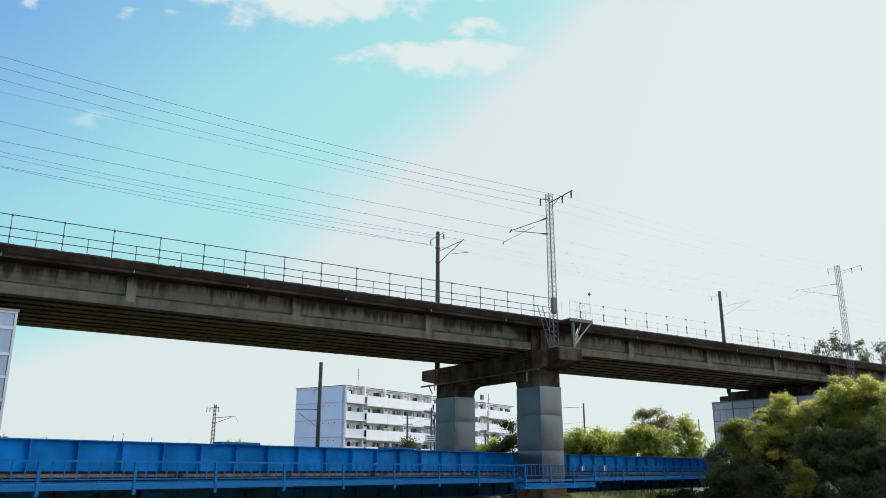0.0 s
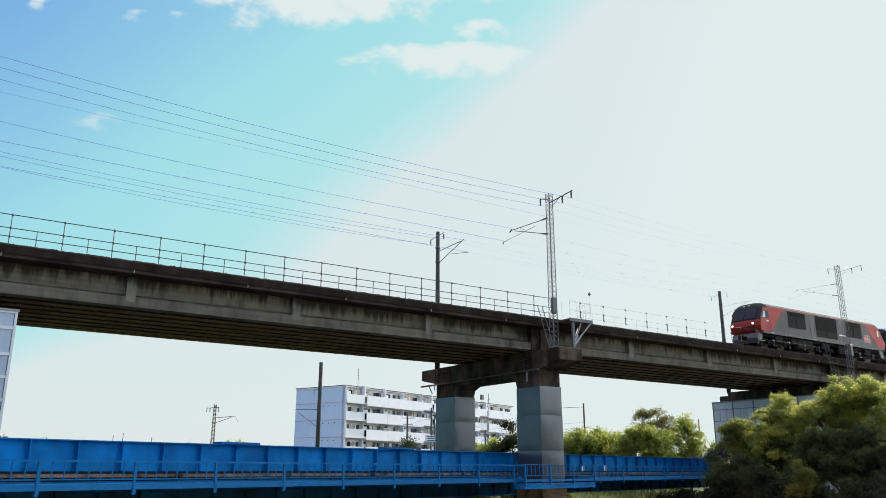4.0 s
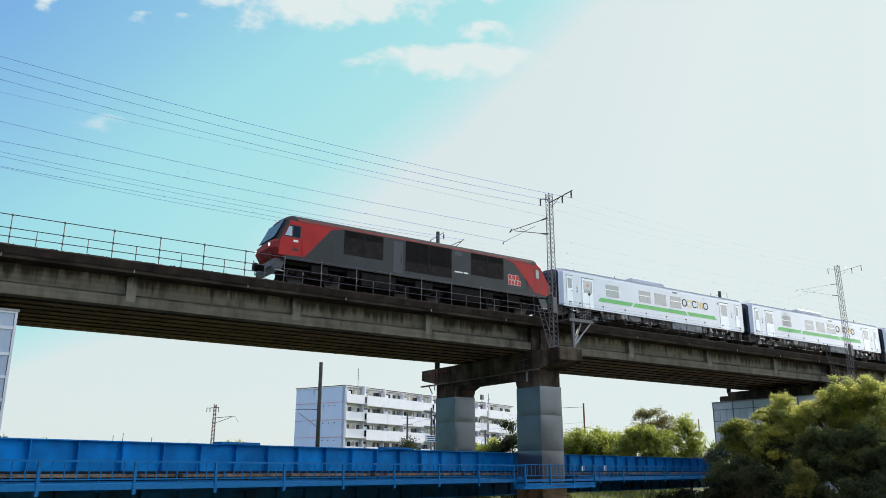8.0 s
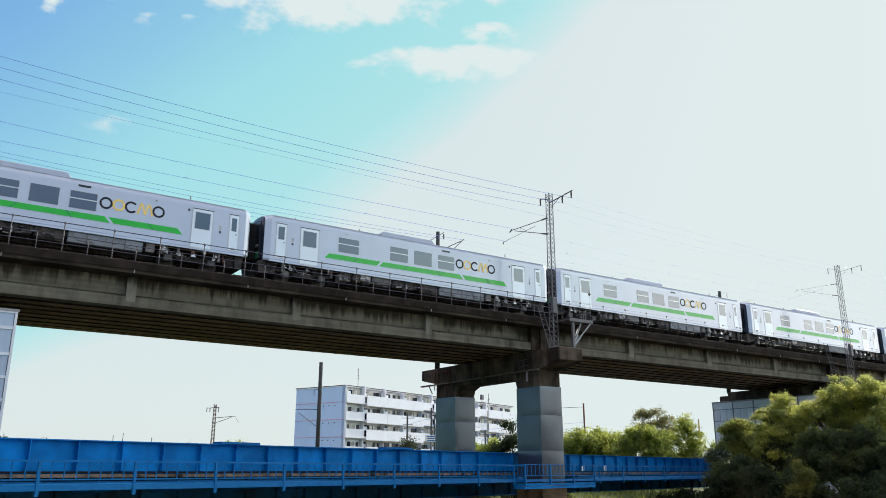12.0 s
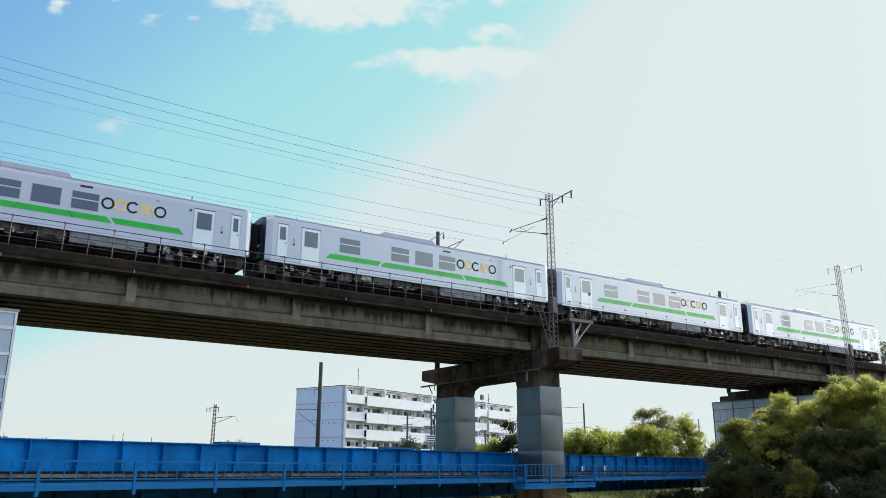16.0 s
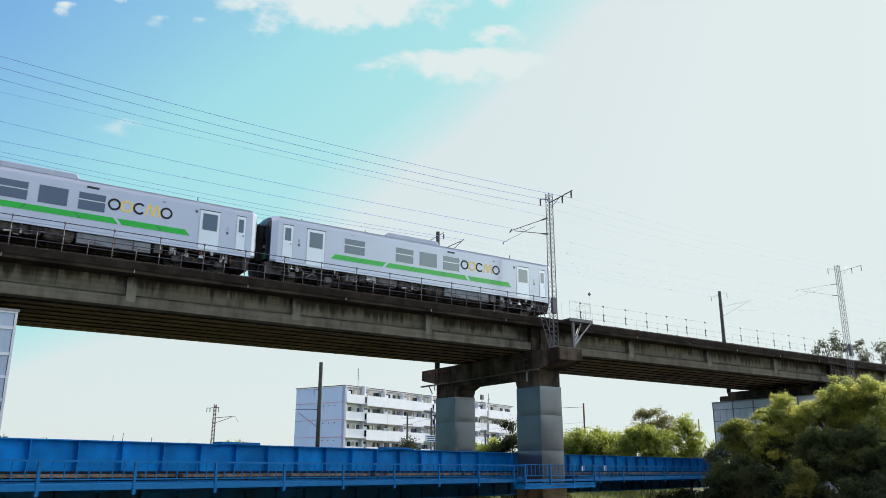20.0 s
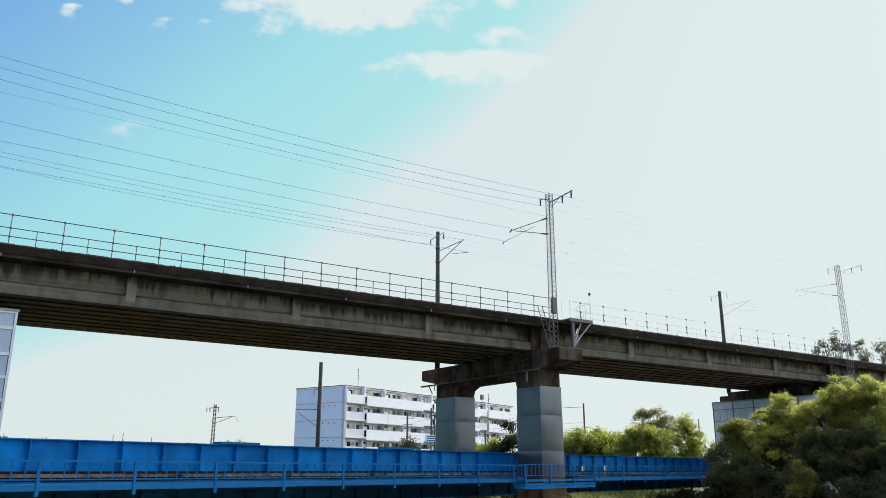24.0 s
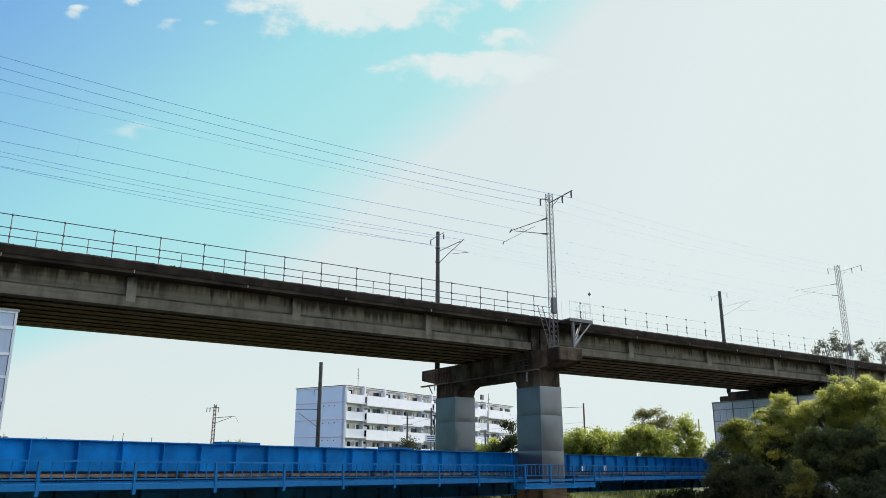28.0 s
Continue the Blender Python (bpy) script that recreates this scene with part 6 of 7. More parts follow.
def make_railcar():
    th = thing("railcar", "silver-white diesel railcar with a green waist band rolling on the viaduct", "railcar", "railcars of the train", at=pose(500, TRACK_Y, RAIL_Z))
    zb, zr = 0.98, 3.62
    b = B()
    rings = [hull_ring(-9.46, 1.08, zb + 0.05, zr - 0.34), hull_ring(-9.37, 1.27, zb, zr - 0.11), hull_ring(-9.04, 1.4, zb, zr), hull_ring(9.56, 1.4, zb, zr),
             hull_ring(9.76, 1.33, zb, zr - 0.06), hull_ring(9.86, 1.18, zb + 0.05, zr - 0.14)]
    loft(b, rings)
    bmesh.ops.recalc_face_normals(b, faces=b.faces)
    for f in b.faces:
        if f.calc_center_median().z > 3.30 and f.normal.z > 0.15:
            f.material_index = 1
        if f.calc_center_median().x < -9.40:
            f.material_index = 2
    body = part("body", b, ("car_white", "car_roof", "front_black"), th, "silver-white car body", smooth=False)
    b = B()
    for s in (-1, 1):
        prism(b, [(-9.0, 3.40), (9.5, 3.40), (9.5, 3.44), (-9.0, 3.44)], s * 1.31 - 0.02, s * 1.31 + 0.02)
    part("gutter", b, "car_roof", th)
    # roof gear
    b = B()
    prism(b, [(-2.35, 3.5), (-2.2, 3.78), (1.15, 3.78), (1.35, 3.5)], -1.02, 1.02)
    part("roof_unit", b, "car_roof", th, "low grey roof unit", bevel=0.03)
    b = B()
    bx(b, 2.4, 4.6, -0.55, 0.55, 3.5, 3.7)
    part("roof_unit", b, "car_roof", th, bevel=0.03)
    for x, h in ((-3.6, 0.14), (6.85, 0.24), (-7.5, 0.1)):
        part("antenna", rod(B(), (x, -0.75, 3.5), (x, -0.75, 3.6 + h), 0.025), "seal", th)
    for e, q in ((-1, 9.46), (1, 9.86)):
        b = B()
        prism(b, [(e * (q + 0.002), 1.1), (e * (q + 0.002), 3.12), (e * (q + 0.04), 3.08), (e * (q + 0.06), 1.1)], -0.98, 0.98)
        mask = part("front_mask", b, "black", th, "black front with dark windscreen")
        b = B()
        prism(b, [(e * (q + 0.052), 2.25), (e * (q + 0.042), 3.0), (e * (q + 0.07), 2.98), (e * (q + 0.08), 2.25)], -0.82, 0.82)
        part("windscreen", b, "front_black", mask)
        for s in (-1, 1):
            part("lamp", bx(B(), min(e * (q + 0.06), e * (q + 0.10)), max(e * (q + 0.06), e * (q + 0.10)), s * 0.68 - 0.12, s * 0.68 + 0.12, 1.75, 1.88), "under_light", mask)
        b = B()
        bx(b, min(e * (q + 0.06), e * (q + 0.08)), max(e * (q + 0.06), e * (q + 0.08)), -0.86, 0.86, 1.12, 1.5)
        part("green_panel", b, "green_dark", mask)
        b = B()
        folds = []
        for i in range(13):
            x, w = e * (q + 0.08 + (9.915 - q) / 12 * i), 0.5 if i % 2 else 0.57
            folds.append([(x, -w, 1.05), (x, w, 1.05), (x, w, 2.5 + w), (x, -w, 2.5 + w)])
        loft(b, folds)
        part("gangway", b, "bellows", th, "black rubber gangway bellows")
        b = B()
        bx(b, min(e * 9.3, e * 9.98), max(e * 9.3, e * 9.98), -0.14, 0.14, 0.72, 0.98)
        rod(b, (e * 9.9, 0, 0.85), (e * 9.99, 0, 0.85), 0.22, 8)
        part("coupler", b, "under", th)
        b = B()
        prism(b, [(e * 9.2, 0.3), (e * 9.5, 0.28), (e * 9.62, 0.9), (e * 9.2, 0.97)], -1.2, 1.2)
        part("pilot", b, "under", th, "dark grey snow plough")
        b = B()
        prism(b, [(e * 8.62, 0.40), (e * 9.2, 0.34), (e * 9.2, 0.97), (e * 8.5, 0.97)], -1.12, 1.12)
        part("guard_plate", b, "under", th, bevel=0.02)
        for s in (-1, 1):
            part("hose", rod(B(), (e * 9.6, s * 0.5, 0.9), (e * 9.72, s * 0.55, 0.45), 0.03), "black", th)
    for s in (-1, 1):
        # passenger doors, crew doors
        for x0, x1 in ((-7.40, -6.38), (6.87, 7.86)):
            b = slab(s, x0 - 0.035, x1 + 0.035, 1.08, 3.04, 0.006, 0.03)
            part("door_frame", b, "joint", th)
            # dark strip painting the thin shadow above the door
            part("door_head", slab(s, x0 - 0.03, x1 + 0.035, 2.995, 3.035, 0.016, 0.03), "seal", th)
            d = part("door", slab(s, x0, x1, 1.06, 2.99, 0.014, 0.03), "car_door", th, "white passenger door")
            part("door_window", slab(s, x0 + 0.14, x1 - 0.12, 2.0, 2.84, 0.020, 0.02), "door_glass", d)
            part("door_gasket", slab(s, x0 + 0.10, x1 - 0.08, 1.96, 2.88, 0.017, 0.02), "alu", d)
            part("step", slab(s, x0, x1, 1.0, 1.05, 0.03, 0.05), "alu", d)
        for x0, x1 in ((-8.76, -8.22), (8.74, 9.20)):
            b = slab(s, x0 - 0.03, x1 + 0.03, 1.14, 3.05, 0.006, 0.03)
            part("door_frame", b, "joint", th)
            # the same painted shadow over the crew door
            part("door_head", slab(s, x0 - 0.02, x1 + 0.025, 3.005, 3.04, 0.016, 0.03), "seal", th)
            d = part("crew_door", slab(s, x0, x1, 1.16, 3.0, 0.014, 0.03), "car_door", th, "narrow white crew door")
            part("door_window", slab(s, x0 + 0.1, x1 - 0.1, 2.16, 2.85, 0.019, 0.02), "door_glass", d)
            part("handle", slab(s, x1 - 0.14, x1 - 0.06, 1.98, 2.02, 0.04, 0.03), "seal", d)
            part("kick_step", slab(s, x0 + 0.12, x1 - 0.12, 1.2, 1.27, 0.019, 0.02), "seal", d)
        # windows: split ones carry a bar
        for x0, x1, split in ((-5.17, -3.94, 1), (-1.92, -0.77, 1), (-0.33, 0.86, 0), (1.32, 2.46, 1)):
            w = part("window", slab(s, x0 - 0.015, x1 + 0.015, 2.005, 2.845, 0.006, 0.03), "joint", th)
            part("pane", slab(s, x0, x1, 2.02, 2.83, 0.010, 0.02), "window", w, "dark tinted pane")
            if split:
                part("bar", slab(s, x0 - 0.02, x1 + 0.02, 2.46, 2.51, 0.020, 0.02), "alu", w)
        part("vent", slab(s, 1.6, 2.14, 3.07, 3.17, 0.006, 0.03), "black", th)
        part("side_lamp", slab(s, 5.02, 5.14, 3.02, 3.1, 0.02, 0.04), "under_light", th)
        part("side_lamp", slab(s, 6.62, 6.72, 2.82, 2.94, 0.02, 0.04), "seal", th)
        part("side_lamp", slab(s, -4.8, -4.6, 3.05, 3.11, 0.01, 0.04), "under_light", th)
        for x in (-7.85, 8.28):
            part("switch", slab(s, x - 0.05, x + 0.05, 2.12, 2.34, 0.008, 0.02), "under_light", th)
            part("switch", slab(s, x - 0.05, x + 0.05, 1.95, 2.06, 0.012, 0.02), "logo_dark", th)
        # waist band in slanted lengths
        for x0, x1, k in ((-5.85, -4.132, 0), (-4.128, -2.66, 0), (-2.5, -0.882, 0), (-0.878, 1.348, 0), (1.352, 3.0, 0), (3.16, 4.958, 0), (4.962, 6.32, 0)):
            part("waist_band", slanted(s, [(x0 - 0.13, 1.57), (x1 + 0.13 if x1 > 2.9 else x1 - 0.13, 1.57), (x1 - 0.13 if x1 > 2.9 else x1 + 0.13, 1.85), (x0 + 0.13, 1.85)] if x0 < 3 else
                                       [(x0 + 0.13, 1.57), (x1 + 0.13, 1.57), (x1 - 0.13, 1.85), (x0 - 0.13, 1.85)], 0.004), "green", th, "bright green waist band")
        for x, d in ((-4.13, 0.13), (-0.88, 0.13), (1.35, -0.13), (4.96, -0.13)):
            part("band_mark", slanted(s, [(x - d - 0.035, 1.57), (x - d + 0.035, 1.57), (x + d + 0.035, 1.85), (x + d - 0.035, 1.85)], 0.0065), "green_dark", th, "darker green slanting mark")
        part("band_edge", slab(s, -5.6, 6.4, 1.535, 1.553, 0.003, 0.02), "car_roof", th)
        # emblem: plain rings and bars
        yy = sorted((s * 1.402, s * 1.408))
        for cx, m, a0, a1 in ((2.86, "logo_dark", 0, 360), (3.42, "logo_yellow", 0, 360), (3.98, "logo_dark", 40, 320), (5.24, "logo_dark", 0, 360)):
            part("emblem_ring", ring(B(), cx, 2.50, 0.195, 0.29, yy[0], yy[1], 1.0, 22, a0, a1), m, th)
        for cx, sl in ((4.38, 0.1), (4.52, -0.1), (4.72, 0.1), (4.86, -0.1)):
            part("emblem_bar", slanted(s, [(cx - sl - 0.045, 2.22), (cx - sl + 0.045, 2.22), (cx + sl * 0.4 + 0.045, 2.78), (cx + sl * 0.4 - 0.045, 2.78)], 0.008 if sl > 0 else 0.0105, 0.01), "logo_yellow", th)
        part("skirt", slab(s, -9.1, 9.55, 0.93, 1.02, 0.012, 0.04), "car_white", th)
    # underfloor gear
    rnd = random.Random(3)
    for s in (-1, 1):
        x = -4.9
        while x < 0.7:
            w = rnd.choice((0.5, 0.7, 0.9, 1.3))
            d = rnd.uniform(0.30, 0.55)
            k = B()
            y0, y1 = sorted((s * rnd.uniform(1.18, 1.34), s * 0.5))
            bx(k, x, x + w - 0.08, y0, y1, 0.95 - d, 0.95)
            g = part("equipment_box", k, rnd.choice(("under", "under_grey", "under_grey", "under", "under_light")), th, bevel=0.025)
            k = B()
            if rnd.random() < 0.6:
                for i in range(3):
                    yq = s * 1.345
                    bx(k, x + 0.08 + i * (w - 0.2) / 3, x + 0.02 + (i + 1) * (w - 0.2) / 3, min(yq, yq - s * 0.03), max(yq, yq - s * 0.03), 0.99 - d, 0.88)
                part("louvre", k, "under", g)
            else:
                rod(k, (x + 0.1, s * 1.2, 0.5), (x + w - 0.15, s * 1.2, 0.46), 0.1, 10)
                part("air_tank", k, "under", g)
            x += w
        k = B()
        bx(k, 1.45, 4.7, s * 1.22 - 0.12, s * 1.22 + 0.12, 0.42, 0.93)
        tank = part("fuel_tank", k, "tank", th, "plain grey fuel tank", bevel=0.03)
        for x in (2.25, 3.07, 3.9):
            part("strap", slab(s, x - 0.03, x + 0.03, 0.41, 0.94, -0.055, 0.03), "under_grey", tank)
        part("filler_box", slab(s, 4.85, 5.25, 0.5, 0.93, -0.08, 0.3), "under_grey", th)
        for i in range(14):
            x = -5.2 + 0.46 * i + rnd.uniform(-0.12, 0.12)
            z = rnd.uniform(0.42, 0.7)
            hg = B()
            rod(hg, (x, s * 1.36, z), (x + rnd.uniform(0.1, 0.35), s * 1.36, z + rnd.uniform(-0.04, 0.04)), rnd.uniform(0.03, 0.06), 7)
            part("valve", hg, rnd.choice(("under_light", "under_grey", "under_grey")), th)
        # pale pieces among these paint the small glints under the cars
        for i in range(22):
            x = rnd.choice((rnd.uniform(-8.9, -5.2), rnd.uniform(-5.0, 1.3), rnd.uniform(5.3, 8.9)))
            hg = B()
            w, h, z = rnd.uniform(0.05, 0.22), rnd.uniform(0.05, 0.2), rnd.uniform(0.45, 0.78)
            bx(hg, x, x + w, s * 1.36 - 0.03, s * 1.36 + 0.03, z, z + h)
            rod(hg, (x + w / 2, s * 1.34, z + h), (x + w / 2, s * 1.30, 0.95), 0.018, 5)
            part("fitting", hg, rnd.choice(("under_light", "under_light", "under_grey", "alu", "pole_rust")), th)
        for i in range(5):
            x = rnd.uniform(-8.6, 7.6)
            hg = B()
            rod(hg, (x, s * 1.33, 0.88), (x + 0.3, s * 1.34, 0.55), 0.022, 5)
            rod(hg, (x + 0.3, s * 1.34, 0.55), (x + 1.0, s * 1.34, 0.52), 0.022, 5)
            part("hose", hg, "under_grey", th)
        for x in (-8.3, -5.5, 5.6, 8.35):
            part("hanger", slab(s, x - 0.05, x + 0.05, 0.5, 0.97, -0.06, 0.06), "under_grey", th)
        k = B()
        rod(k, (-8.8, s * 1.2, 0.88), (8.8, s * 1.2, 0.9), 0.025, 5)
        rod(k, (-4.8, s * 1.25, 0.82), (4.8, s * 1.25, 0.8), 0.02, 5)
        part("pipe", k, "under_grey", th)
    k = B()
    bx(k, -8.9, 8.9, -1.1, 1.1, 0.88, 0.975)
    part("underframe", k, "under", th)
    k = B()
    bx(k, -5.4, 5.4, -0.4, 0.4, 0.30, 0.879)
    bx(k, -8.3, -5.7, -0.38, 0.38, 0.34, 0.879)
    bx(k, 5.7, 8.3, -0.38, 0.38, 0.34, 0.879)
    part("drive_gear", k, "under", th)
    wheels = []
    for x in (-7.0, 7.0):
        make_bogie(th, x, 2.1, WHEEL_R, WHEEL, wheels)
    return th


RAILCARS = [make_railcar()]
for k in range(5):
    RAILCARS.append(copy_thing(RAILCARS[0], pose(520 + 20 * k, TRACK_Y, RAIL_Z)))


# no bellows at the two ends of the row of cars
for ob in [k for k in RAILCARS[0].children if k.name.startswith("gangway") and k.data.vertices[0].co.x < 0]:
    bpy.data.objects.remove(ob)
for ob in [k for k in RAILCARS[-1].children if k.name.startswith("gangway") and k.data.vertices[0].co.x > 0]:
    bpy.data.objects.remove(ob)
part("notice", slab(-1, -7.21, -6.60, 2.20, 2.81, 0.026, 0.01), "notice", RAILCARS[0], "pale paper notice with faint red print")
part("notice_print", ring(B(), -6.90, 2.53, 0.05, 0.11, -1.432, -1.427, 1.0, 18, 0, 360), "notice_red", RAILCARS[0], "faint red print on the notice")
part("notice_print", slab(-1, -7.03, -6.77, 2.51, 2.56, 0.034, 0.004), "notice_red", RAILCARS[0], "faint red print on the notice")


# ---------------------------------------------------------------- locomotive
def make_loco():
    th = thing("diesel_locomotive", "red and dark grey diesel locomotive leading the train", "locomotive", at=pose(480, TRACK_Y, RAIL_Z))
    w, REAR = 1.42, 0.24

    def outline(dx, dz):
        # the front tapers at its sides, the rear cab keeps its full length
        h = [(-8.95 + dx, 1.22), (-9.2 + dx, 1.45), (-9.40 + dx, 1.75), (-9.36 + dx, 2.08), (-9.16 + dx, 2.26), (-8.60 + dx, 3.24 + dz), (-8.28 + dx, 3.46 + dz)]
        return h + [(REAR + dx * 0.9 - x, z) for x, z in h[::-1]]
    b = B()
    rows = [(-w, outline(0.42, -0.12)), (-w + 0.05, outline(0.30, 0.0)), (-1.08, outline(0.06, 0.22)), (-0.5, outline(0, 0.30)), (0.5, outline(0, 0.30)), (1.08, outline(0.06, 0.22)), (w - 0.05, outline(0.30, 0.0)), (w, outline(0.42, -0.12))]
    loft(b, [[(x, y, z) for x, z in o] for y, o in rows])
    bmesh.ops.recalc_face_normals(b, faces=b.faces)
    b.faces.ensure_lookup_table()
    for f in b.faces:
        c = f.calc_center_median()
        if abs(c.x) > 8.2 and abs(f.normal.x) > 0.35 and c.z > 2.24:
            f.material_index = 3
        elif abs(c.x) > 8.2 and abs(f.normal.x) > 0.35 and c.z < 2.24:
            f.material_index = 4
        elif abs(c.x) > 8.2 and c.z < 3.45:
            f.material_index = 1
        elif c.z > 3.45:
            f.material_index = 2
    part("body", b, ("loco_grey", "loco_red", "loco_roof", "loco_roof", "loco_nose"), th, "dark grey body with red cab ends")
    # roof line strip
    for s in (-1, 1):
        b = B()
        prism(b, [(-8.0, 3.33), (8.0, 3.33), (8.0, 3.44), (-8.0, 3.44)], *sorted((s * (w + 0.004), s * (w - 0.06))))
        part("roof_strip", b, "loco_trim", th, "faded reddish roof strip")
        # red cab sides
        for e in (-1, 1):
            lim = 5.3 if e < 0 else 5.85
            bot = 7.55 if e < 0 else 8.35
            pts = [(e * 9.0, 1.36), (e * 8.95, 2.14), (e * 8.42, 3.30), (e * lim, 3.30), (e * (lim + 0.75), 3.16), (e * bot, 1.40)]
            if e > 0:
                pts = [(x + REAR, z) for x, z in ((9.08, 1.36), (9.22, 1.52), (9.35, 1.76), (9.31, 2.06), (9.12, 2.24), (8.58, 3.08), (8.30, 3.28))] + pts[3:]
            part("cab_side", slanted(s, pts, 0.006, 0.02, w), "loco_red", th, "red cab side")
            if e * s > 0:
                pts = [(e * 8.72, 2.42), (e * 8.46, 3.02), (e * 7.86, 3.02), (e * 7.86, 2.42)]
                cw = part("cab_window", slanted(s, pts, 0.012, 0.02, w), "cab_glass", th)
                part("bar", slanted(s, [(e * 8.3, 2.42), (e * 8.26, 2.42), (e * 8.26, 3.02), (e * 8.3, 3.02)], 0.016, 0.01, w), "seal", cw)
                # bright sky seen through the cab, painted as a pale pane
                part("quarter_pane", slanted(s, [(e * 8.70, 2.45), (e * 8.48, 2.97), (e * 8.32, 2.97), (e * 8.32, 2.45)], 0.0135, 0.01, w), "blind", cw, "pale blue pane with the sky behind painted in")
                part("window_frame", slanted(s, [(e * 8.78, 2.38), (e * 8.50, 3.06), (e * 7.82, 3.06), (e * 7.82, 2.38)], 0.009, 0.01, w), "black", cw)
                part("corner_post", slanted(s, [(e * 8.98, 2.16), (e * 8.44, 3.30), (e * 8.54, 3.30), (e * 9.06, 2.16)], 0.010, 0.03, w), "loco_grey", th)
            else:
                x0, x1 = (-8.62, -8.14) if e < 0 else (8.30, 8.74)
                part("door_frame", slab(s, x0 - 0.03, x1 + 0.03, 1.40, 3.07, 0.009, 0.02, w), "loco_grey", th)
                cd = part("cab_door", slab(s, x0, x1, 1.43, 3.04, 0.014, 0.02, w), "loco_red", th, "red cab door")
                part("door_window", slab(s, x0 + 0.1, x1 - 0.1, 2.42, 2.95, 0.018, 0.02, w), "cab_glass" if e < 0 else "door_glass", cd)
            part("grab_rail", rod(B(), (e * 7.7, s * (w + 0.05), 1.5), (e * 7.7, s * (w + 0.05), 2.3), 0.014), "loco_red", th)
        # ventilation
        for x0, x1, z0, z1, n in ((-5.26, -2.8, 1.93, 3.3, 2), (-1.34, 1.87, 1.53, 3.34, 2), (3.28, 5.78, 1.95, 3.33, 2)):
            g = part("vent_panel", slab(s, x0, x1, z0, z1, 0.008, 0.03, w), "grille2", th, "black ventilation panel")
            zm = z0 + (z1 - z0) * (0.72 if x0 != -1.34 else 0.32)
            part("opening", slab(s, x0 + 0.05, x1 - 0.05, zm, z1 - 0.05, 0.012, 0.03, w), "grille", g)
            k = B()
            z = zm + 0.04
            while z < z1 - 0.08:
                y0, y1 = sorted((s * (w + 0.022), s * (w + 0.0125)))
                bx(k, x0 + 0.06, x1 - 0.06, y0, y1, z, z + 0.05)
                z += 0.085
            part("louvre", k, "grille", g)
            k = slab(s, (x0 + x1) / 2 - 0.05, (x0 + x1) / 2 + 0.05, z0, z1, 0.026, 0.03, w)
            part("mullion", k, "grille2", g)
        d = part("side_door", slab(s, -2.14, -1.52, 1.36, 3.18, 0.010, 0.02, w), "loco_light", th, "lighter grey side door")
        part("handle", rod(B(), (-1.62, s * (w + 0.04), 1.9), (-1.62, s * (w + 0.04), 2.5), 0.014), "loco_grey", d)
        part("hatch", slab(s, 2.1, 2.6, 3.0, 3.26, 0.008, 0.02, w), "loco_light", th)
        # emblem and number become bars
        for z0, z1, n in ((2.08, 2.36, 3), (1.74, 2.02, 4)):
            for i in range(n):
                x0 = 6.14 + 0.30 * i if n == 3 else 6.14 + 0.258 * i
                wd = 0.25 if n == 3 else 0.215
                part("emblem_outline", slab(s, x0 - 0.016, x0 + wd + 0.016, z0 - 0.016, z1 + 0.016, 0.008, 0.02, w), "mark_white", th, "pale outline of the emblem")
                part("emblem_bar", slab(s, x0, x0 + wd, z0, z1, 0.012, 0.02, w), "mark_red", th)
                for c0, c1 in ((0.165, 0.205), (0.06, 0.10)):
                    part("emblem_cut", slab(s, x0 + 0.09, x0 + wd - 0.06, z0 + c0, z0 + c1, 0.015, 0.02, w), "loco_grey", th)
        part("small_text_bar", slab(s, 6.14, 7.25, 1.60, 1.64, 0.010, 0.02, w), "loco_light", th)
        part("number_bar", slab(s, 2.08, 2.66, 1.94, 2.03, 0.010, 0.02, w), "mark_white", th, "pale number bar")
        part("number_bar", slab(s, 2.74, 3.08, 1.94, 2.03, 0.010, 0.02, w), "mark_white", th, "pale number bar")
        part("mark", slab(s, -8.22, -7.95, 2.14, 2.26, 0.012, 0.02, w), "mark_white", th)
        part("mark", slab(s, -8.24, -7.95, 1.66, 1.80, 0.012, 0.02, w), "loco_grey", th)
        part("sill", slab(s, -8.7, 8.7, 1.16, 1.30, 0.02, 0.05, w), "loco_grey", th)
    # noses: windscreens, lamps, bumpers
    for e in (-1, 1):
        o = REAR if e > 0 else 0.0
        for y0, y1 in ((-1.1, -0.03), (0.03, 1.1)):
            b = B()
            prism(b, [(e * (9.12 + o), 2.36), (e * (8.60 + o), 3.40), (e * (8.64 + o), 3.44), (e * (9.18 + o), 2.36)], y0, y1)
            part("windscreen", b, "cab_glass", th)
        for s in (-1, 1):
            h = part("headlight", rod(B(), (e * (9.2 + o), s * 0.95, 1.93), (e * (9.37 + o), s * 0.95, 1.93), 0.10, 12), "alu", th)
            part("lens", rod(B(), (e * (9.371 + o), s * 0.95, 1.93), (e * (9.385 + o), s * 0.95, 1.93), 0.08, 12), "headlight" if e < 0 else "under_light", h)
            part("marker", rod(B(), (e * (8.5 + o), s * 0.22, 3.56), (e * (8.62 + o), s * 0.22, 3.55), 0.06, 8), "mark_white", th)
            part("handrail", rod(B(), (e * (9.25 + o), s * 1.2, 0.7), (e * (9.4 + o), s * 1.15, 1.5), 0.016), "loco_light", th)
        b = B()
        prism(b, [(e * (8.75 + o), 0.62), (e * (9.1 + o), 0.42), (e * (9.24 + o), 0.80), (e * (9.1 + o), 1.2), (e * (8.45 + o), 1.2)], -1.2, 1.2)
        part("pilot", b, "skirt_grey", th, "grey nose skirt")
        b = B()
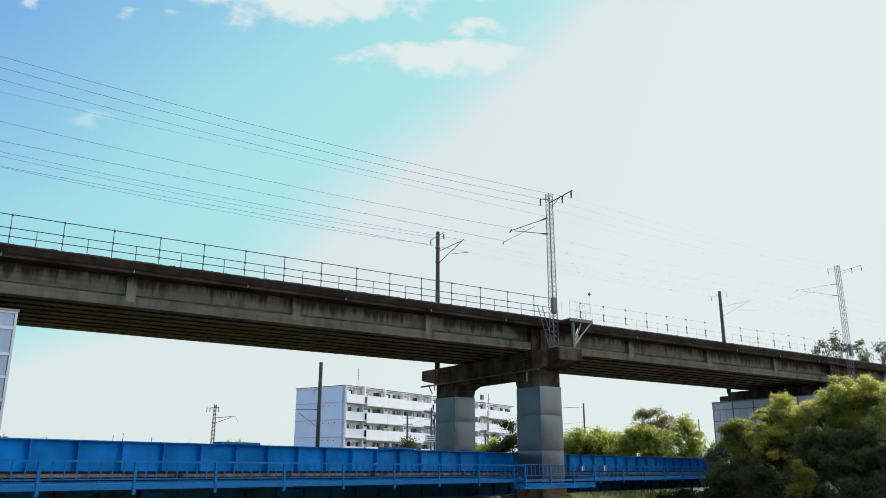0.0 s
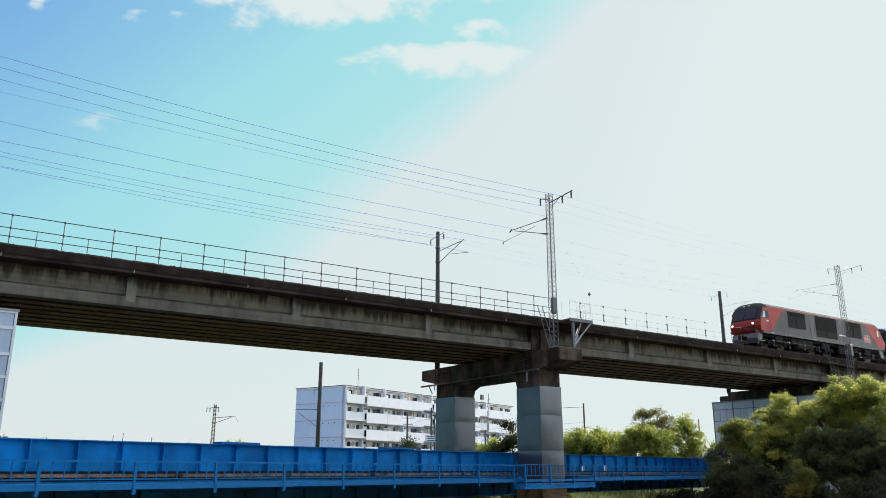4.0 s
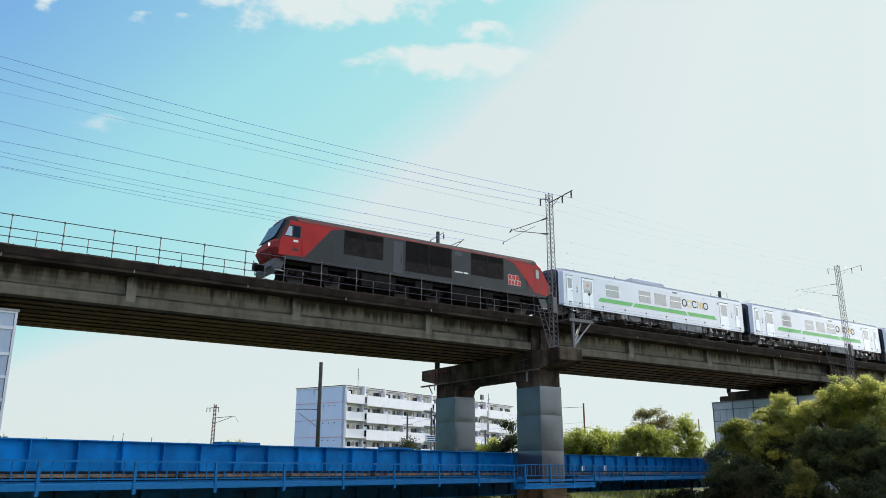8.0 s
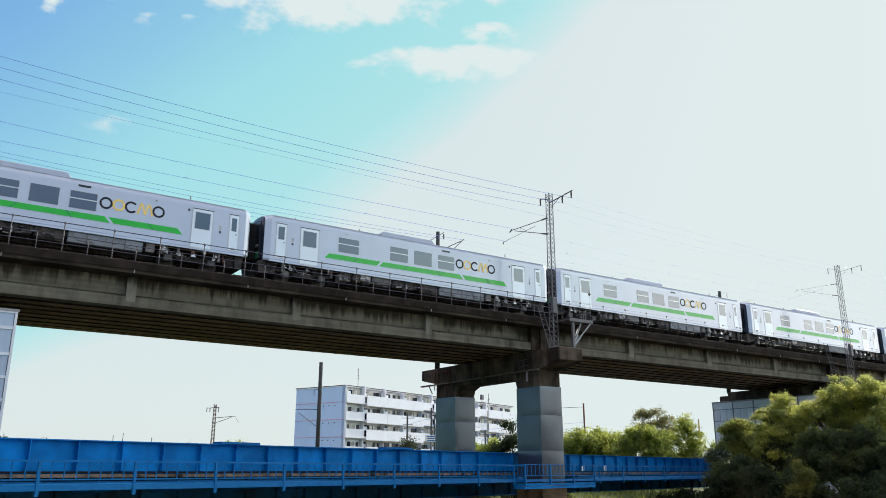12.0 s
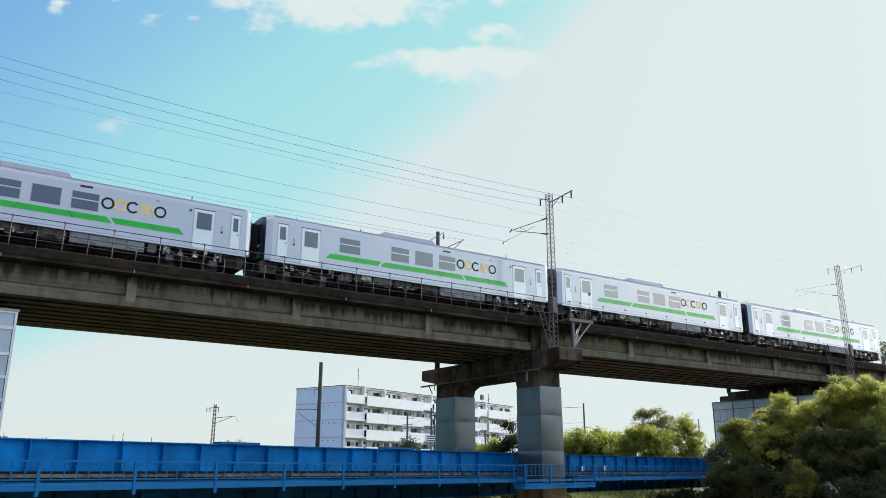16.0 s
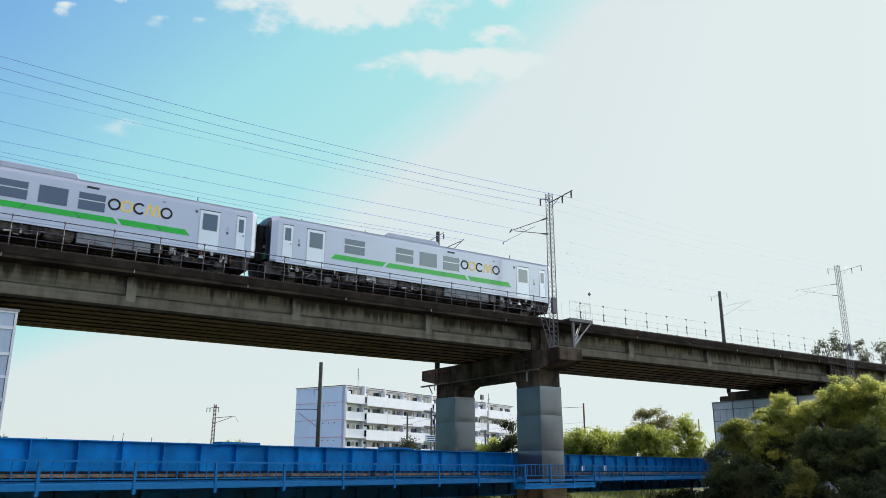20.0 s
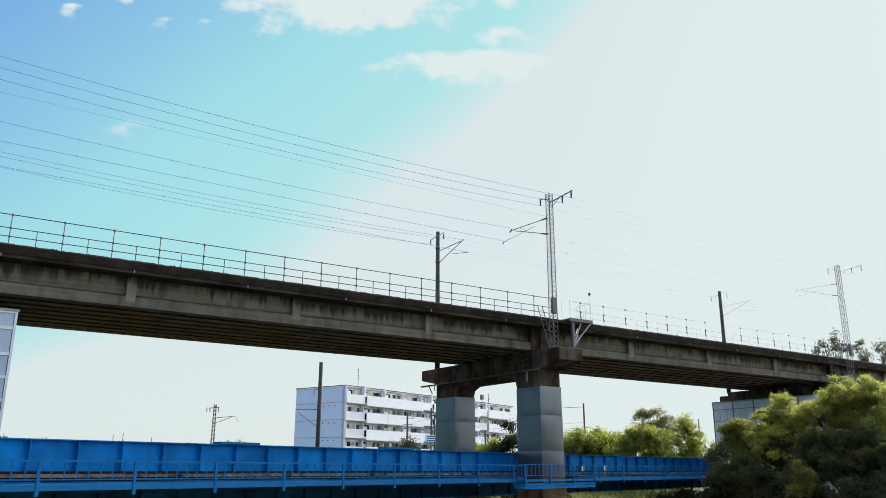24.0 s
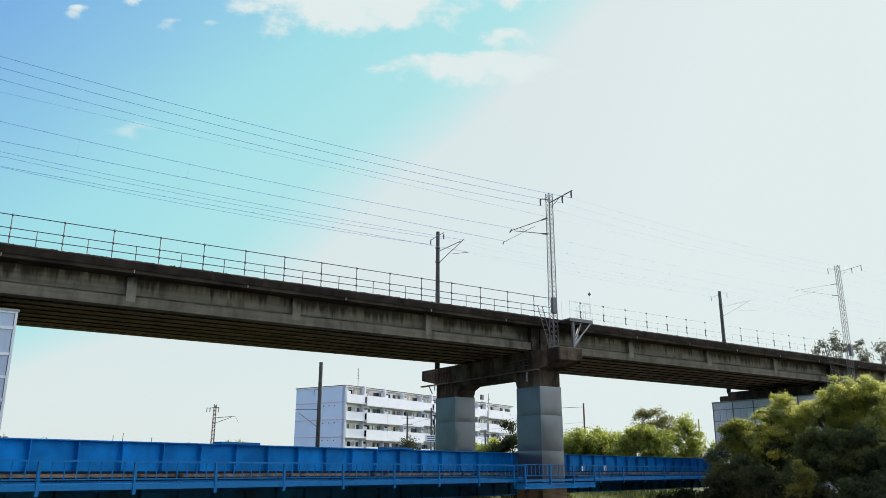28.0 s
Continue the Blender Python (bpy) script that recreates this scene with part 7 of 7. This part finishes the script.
        bx(b, min(e * (9.2 + o), e * (9.78 + o)), max(e * (9.2 + o), e * (9.78 + o)), -0.16, 0.16, 0.72, 1.0)
        rod(b, (e * (9.6 + o), 0, 0.86), (e * (9.79 + o), 0, 0.86), 0.24, 8)
        part("coupler", b, "loco_under", th)
        for s in (-1, 1):
            part("step", bx(B(), min(e * (8.6 + o), e * (9.1 + o)), max(e * (8.6 + o), e * (9.1 + o)), s * 1.3 - 0.08, s * 1.3 + 0.08, 0.5, 0.56), "under_light", th)
    # roof gear
    part("roof_walk", bx(B(), -7.6, 7.4, -0.85, 0.85, 3.6, 3.745), "loco_roof", th, bevel=0.03)
    for x0, x1 in ((-4.8, -2.4), (-1.6, 1.6), (3.0, 5.4)):
        part("roof_hatch", bx(B(), x0, x1, -0.6, 0.6, 3.745, 3.79), "loco_roof", th)
    k = B()
    bx(k, -8.6, 8.6, -1.2, 1.2, 0.95, 1.219)
    part("underframe", k, "loco_under", th)
    for s in (-1, 1):
        for x0, x1, z0 in ((-5.0, -4.2, 0.6), (-4.1, -1.9, 0.32), (1.9, 4.1, 0.32), (4.2, 5.0, 0.6), (-7.1, -6.1, 0.55), (6.1, 7.1, 0.55), (-0.6, 0.6, 0.55)):
            k = B()
            bx(k, x0, x1, s * 1.15 - 0.2, s * 1.15 + 0.2, z0, 1.1)
            part("tank", k, "loco_under", th, bevel=0.05)
    k = B()
    bx(k, -8.4, 8.4, -0.42, 0.42, 0.28, 0.949)
    part("traction_gear", k, "loco_under", th)
    wheels = []
    for x in (-6.6, 0.0, 6.6):
        make_bogie(th, x, 2.15, 0.55, BIG_WHEEL, wheels, ("loco_under", "loco_under"))
    return th


LOCO = make_loco()


# ---------------------------------------------------------------- movement
def coupling(t):
    """Where the coupling between locomotive and first car is, along the viaduct."""
    u = t - 11.0
    return 3.15 - 10.02 * u + (0.0145 if u < 0 else 0.0066) * u * u


def roll(vehicle, radius):
    for bog in vehicle.children:
        for w in bog.children:
            if w.name.split(".")[0] != "wheelset":
                continue
            home = w.matrix_basis.translation.copy()
            rows = [(f / FPS, pose(home.x, home.y, home.z, 0, math.degrees((coupling(f / FPS) - coupling(0)) / radius), 0)) for f in range(0, 841)]
            walk(w, rows)


def motions():
    for k, car in enumerate([LOCO] + RAILCARS):
        off = -9.8 if k == 0 else 10.0 + 20.0 * (k - 1)
        walk(car, [(t, pose(coupling(t) + off, TRACK_Y, RAIL_Z)) for t in range(0, 29)])
        roll(car, 0.55 if k == 0 else WHEEL_R)
    for ob, p0, p1 in CLOUDS:
        walk(ob, [(0.0, Matrix.Translation(p0)), (14.0, Matrix.Translation((p0 + p1) / 2)), (28.0, Matrix.Translation(p1))])


motions()
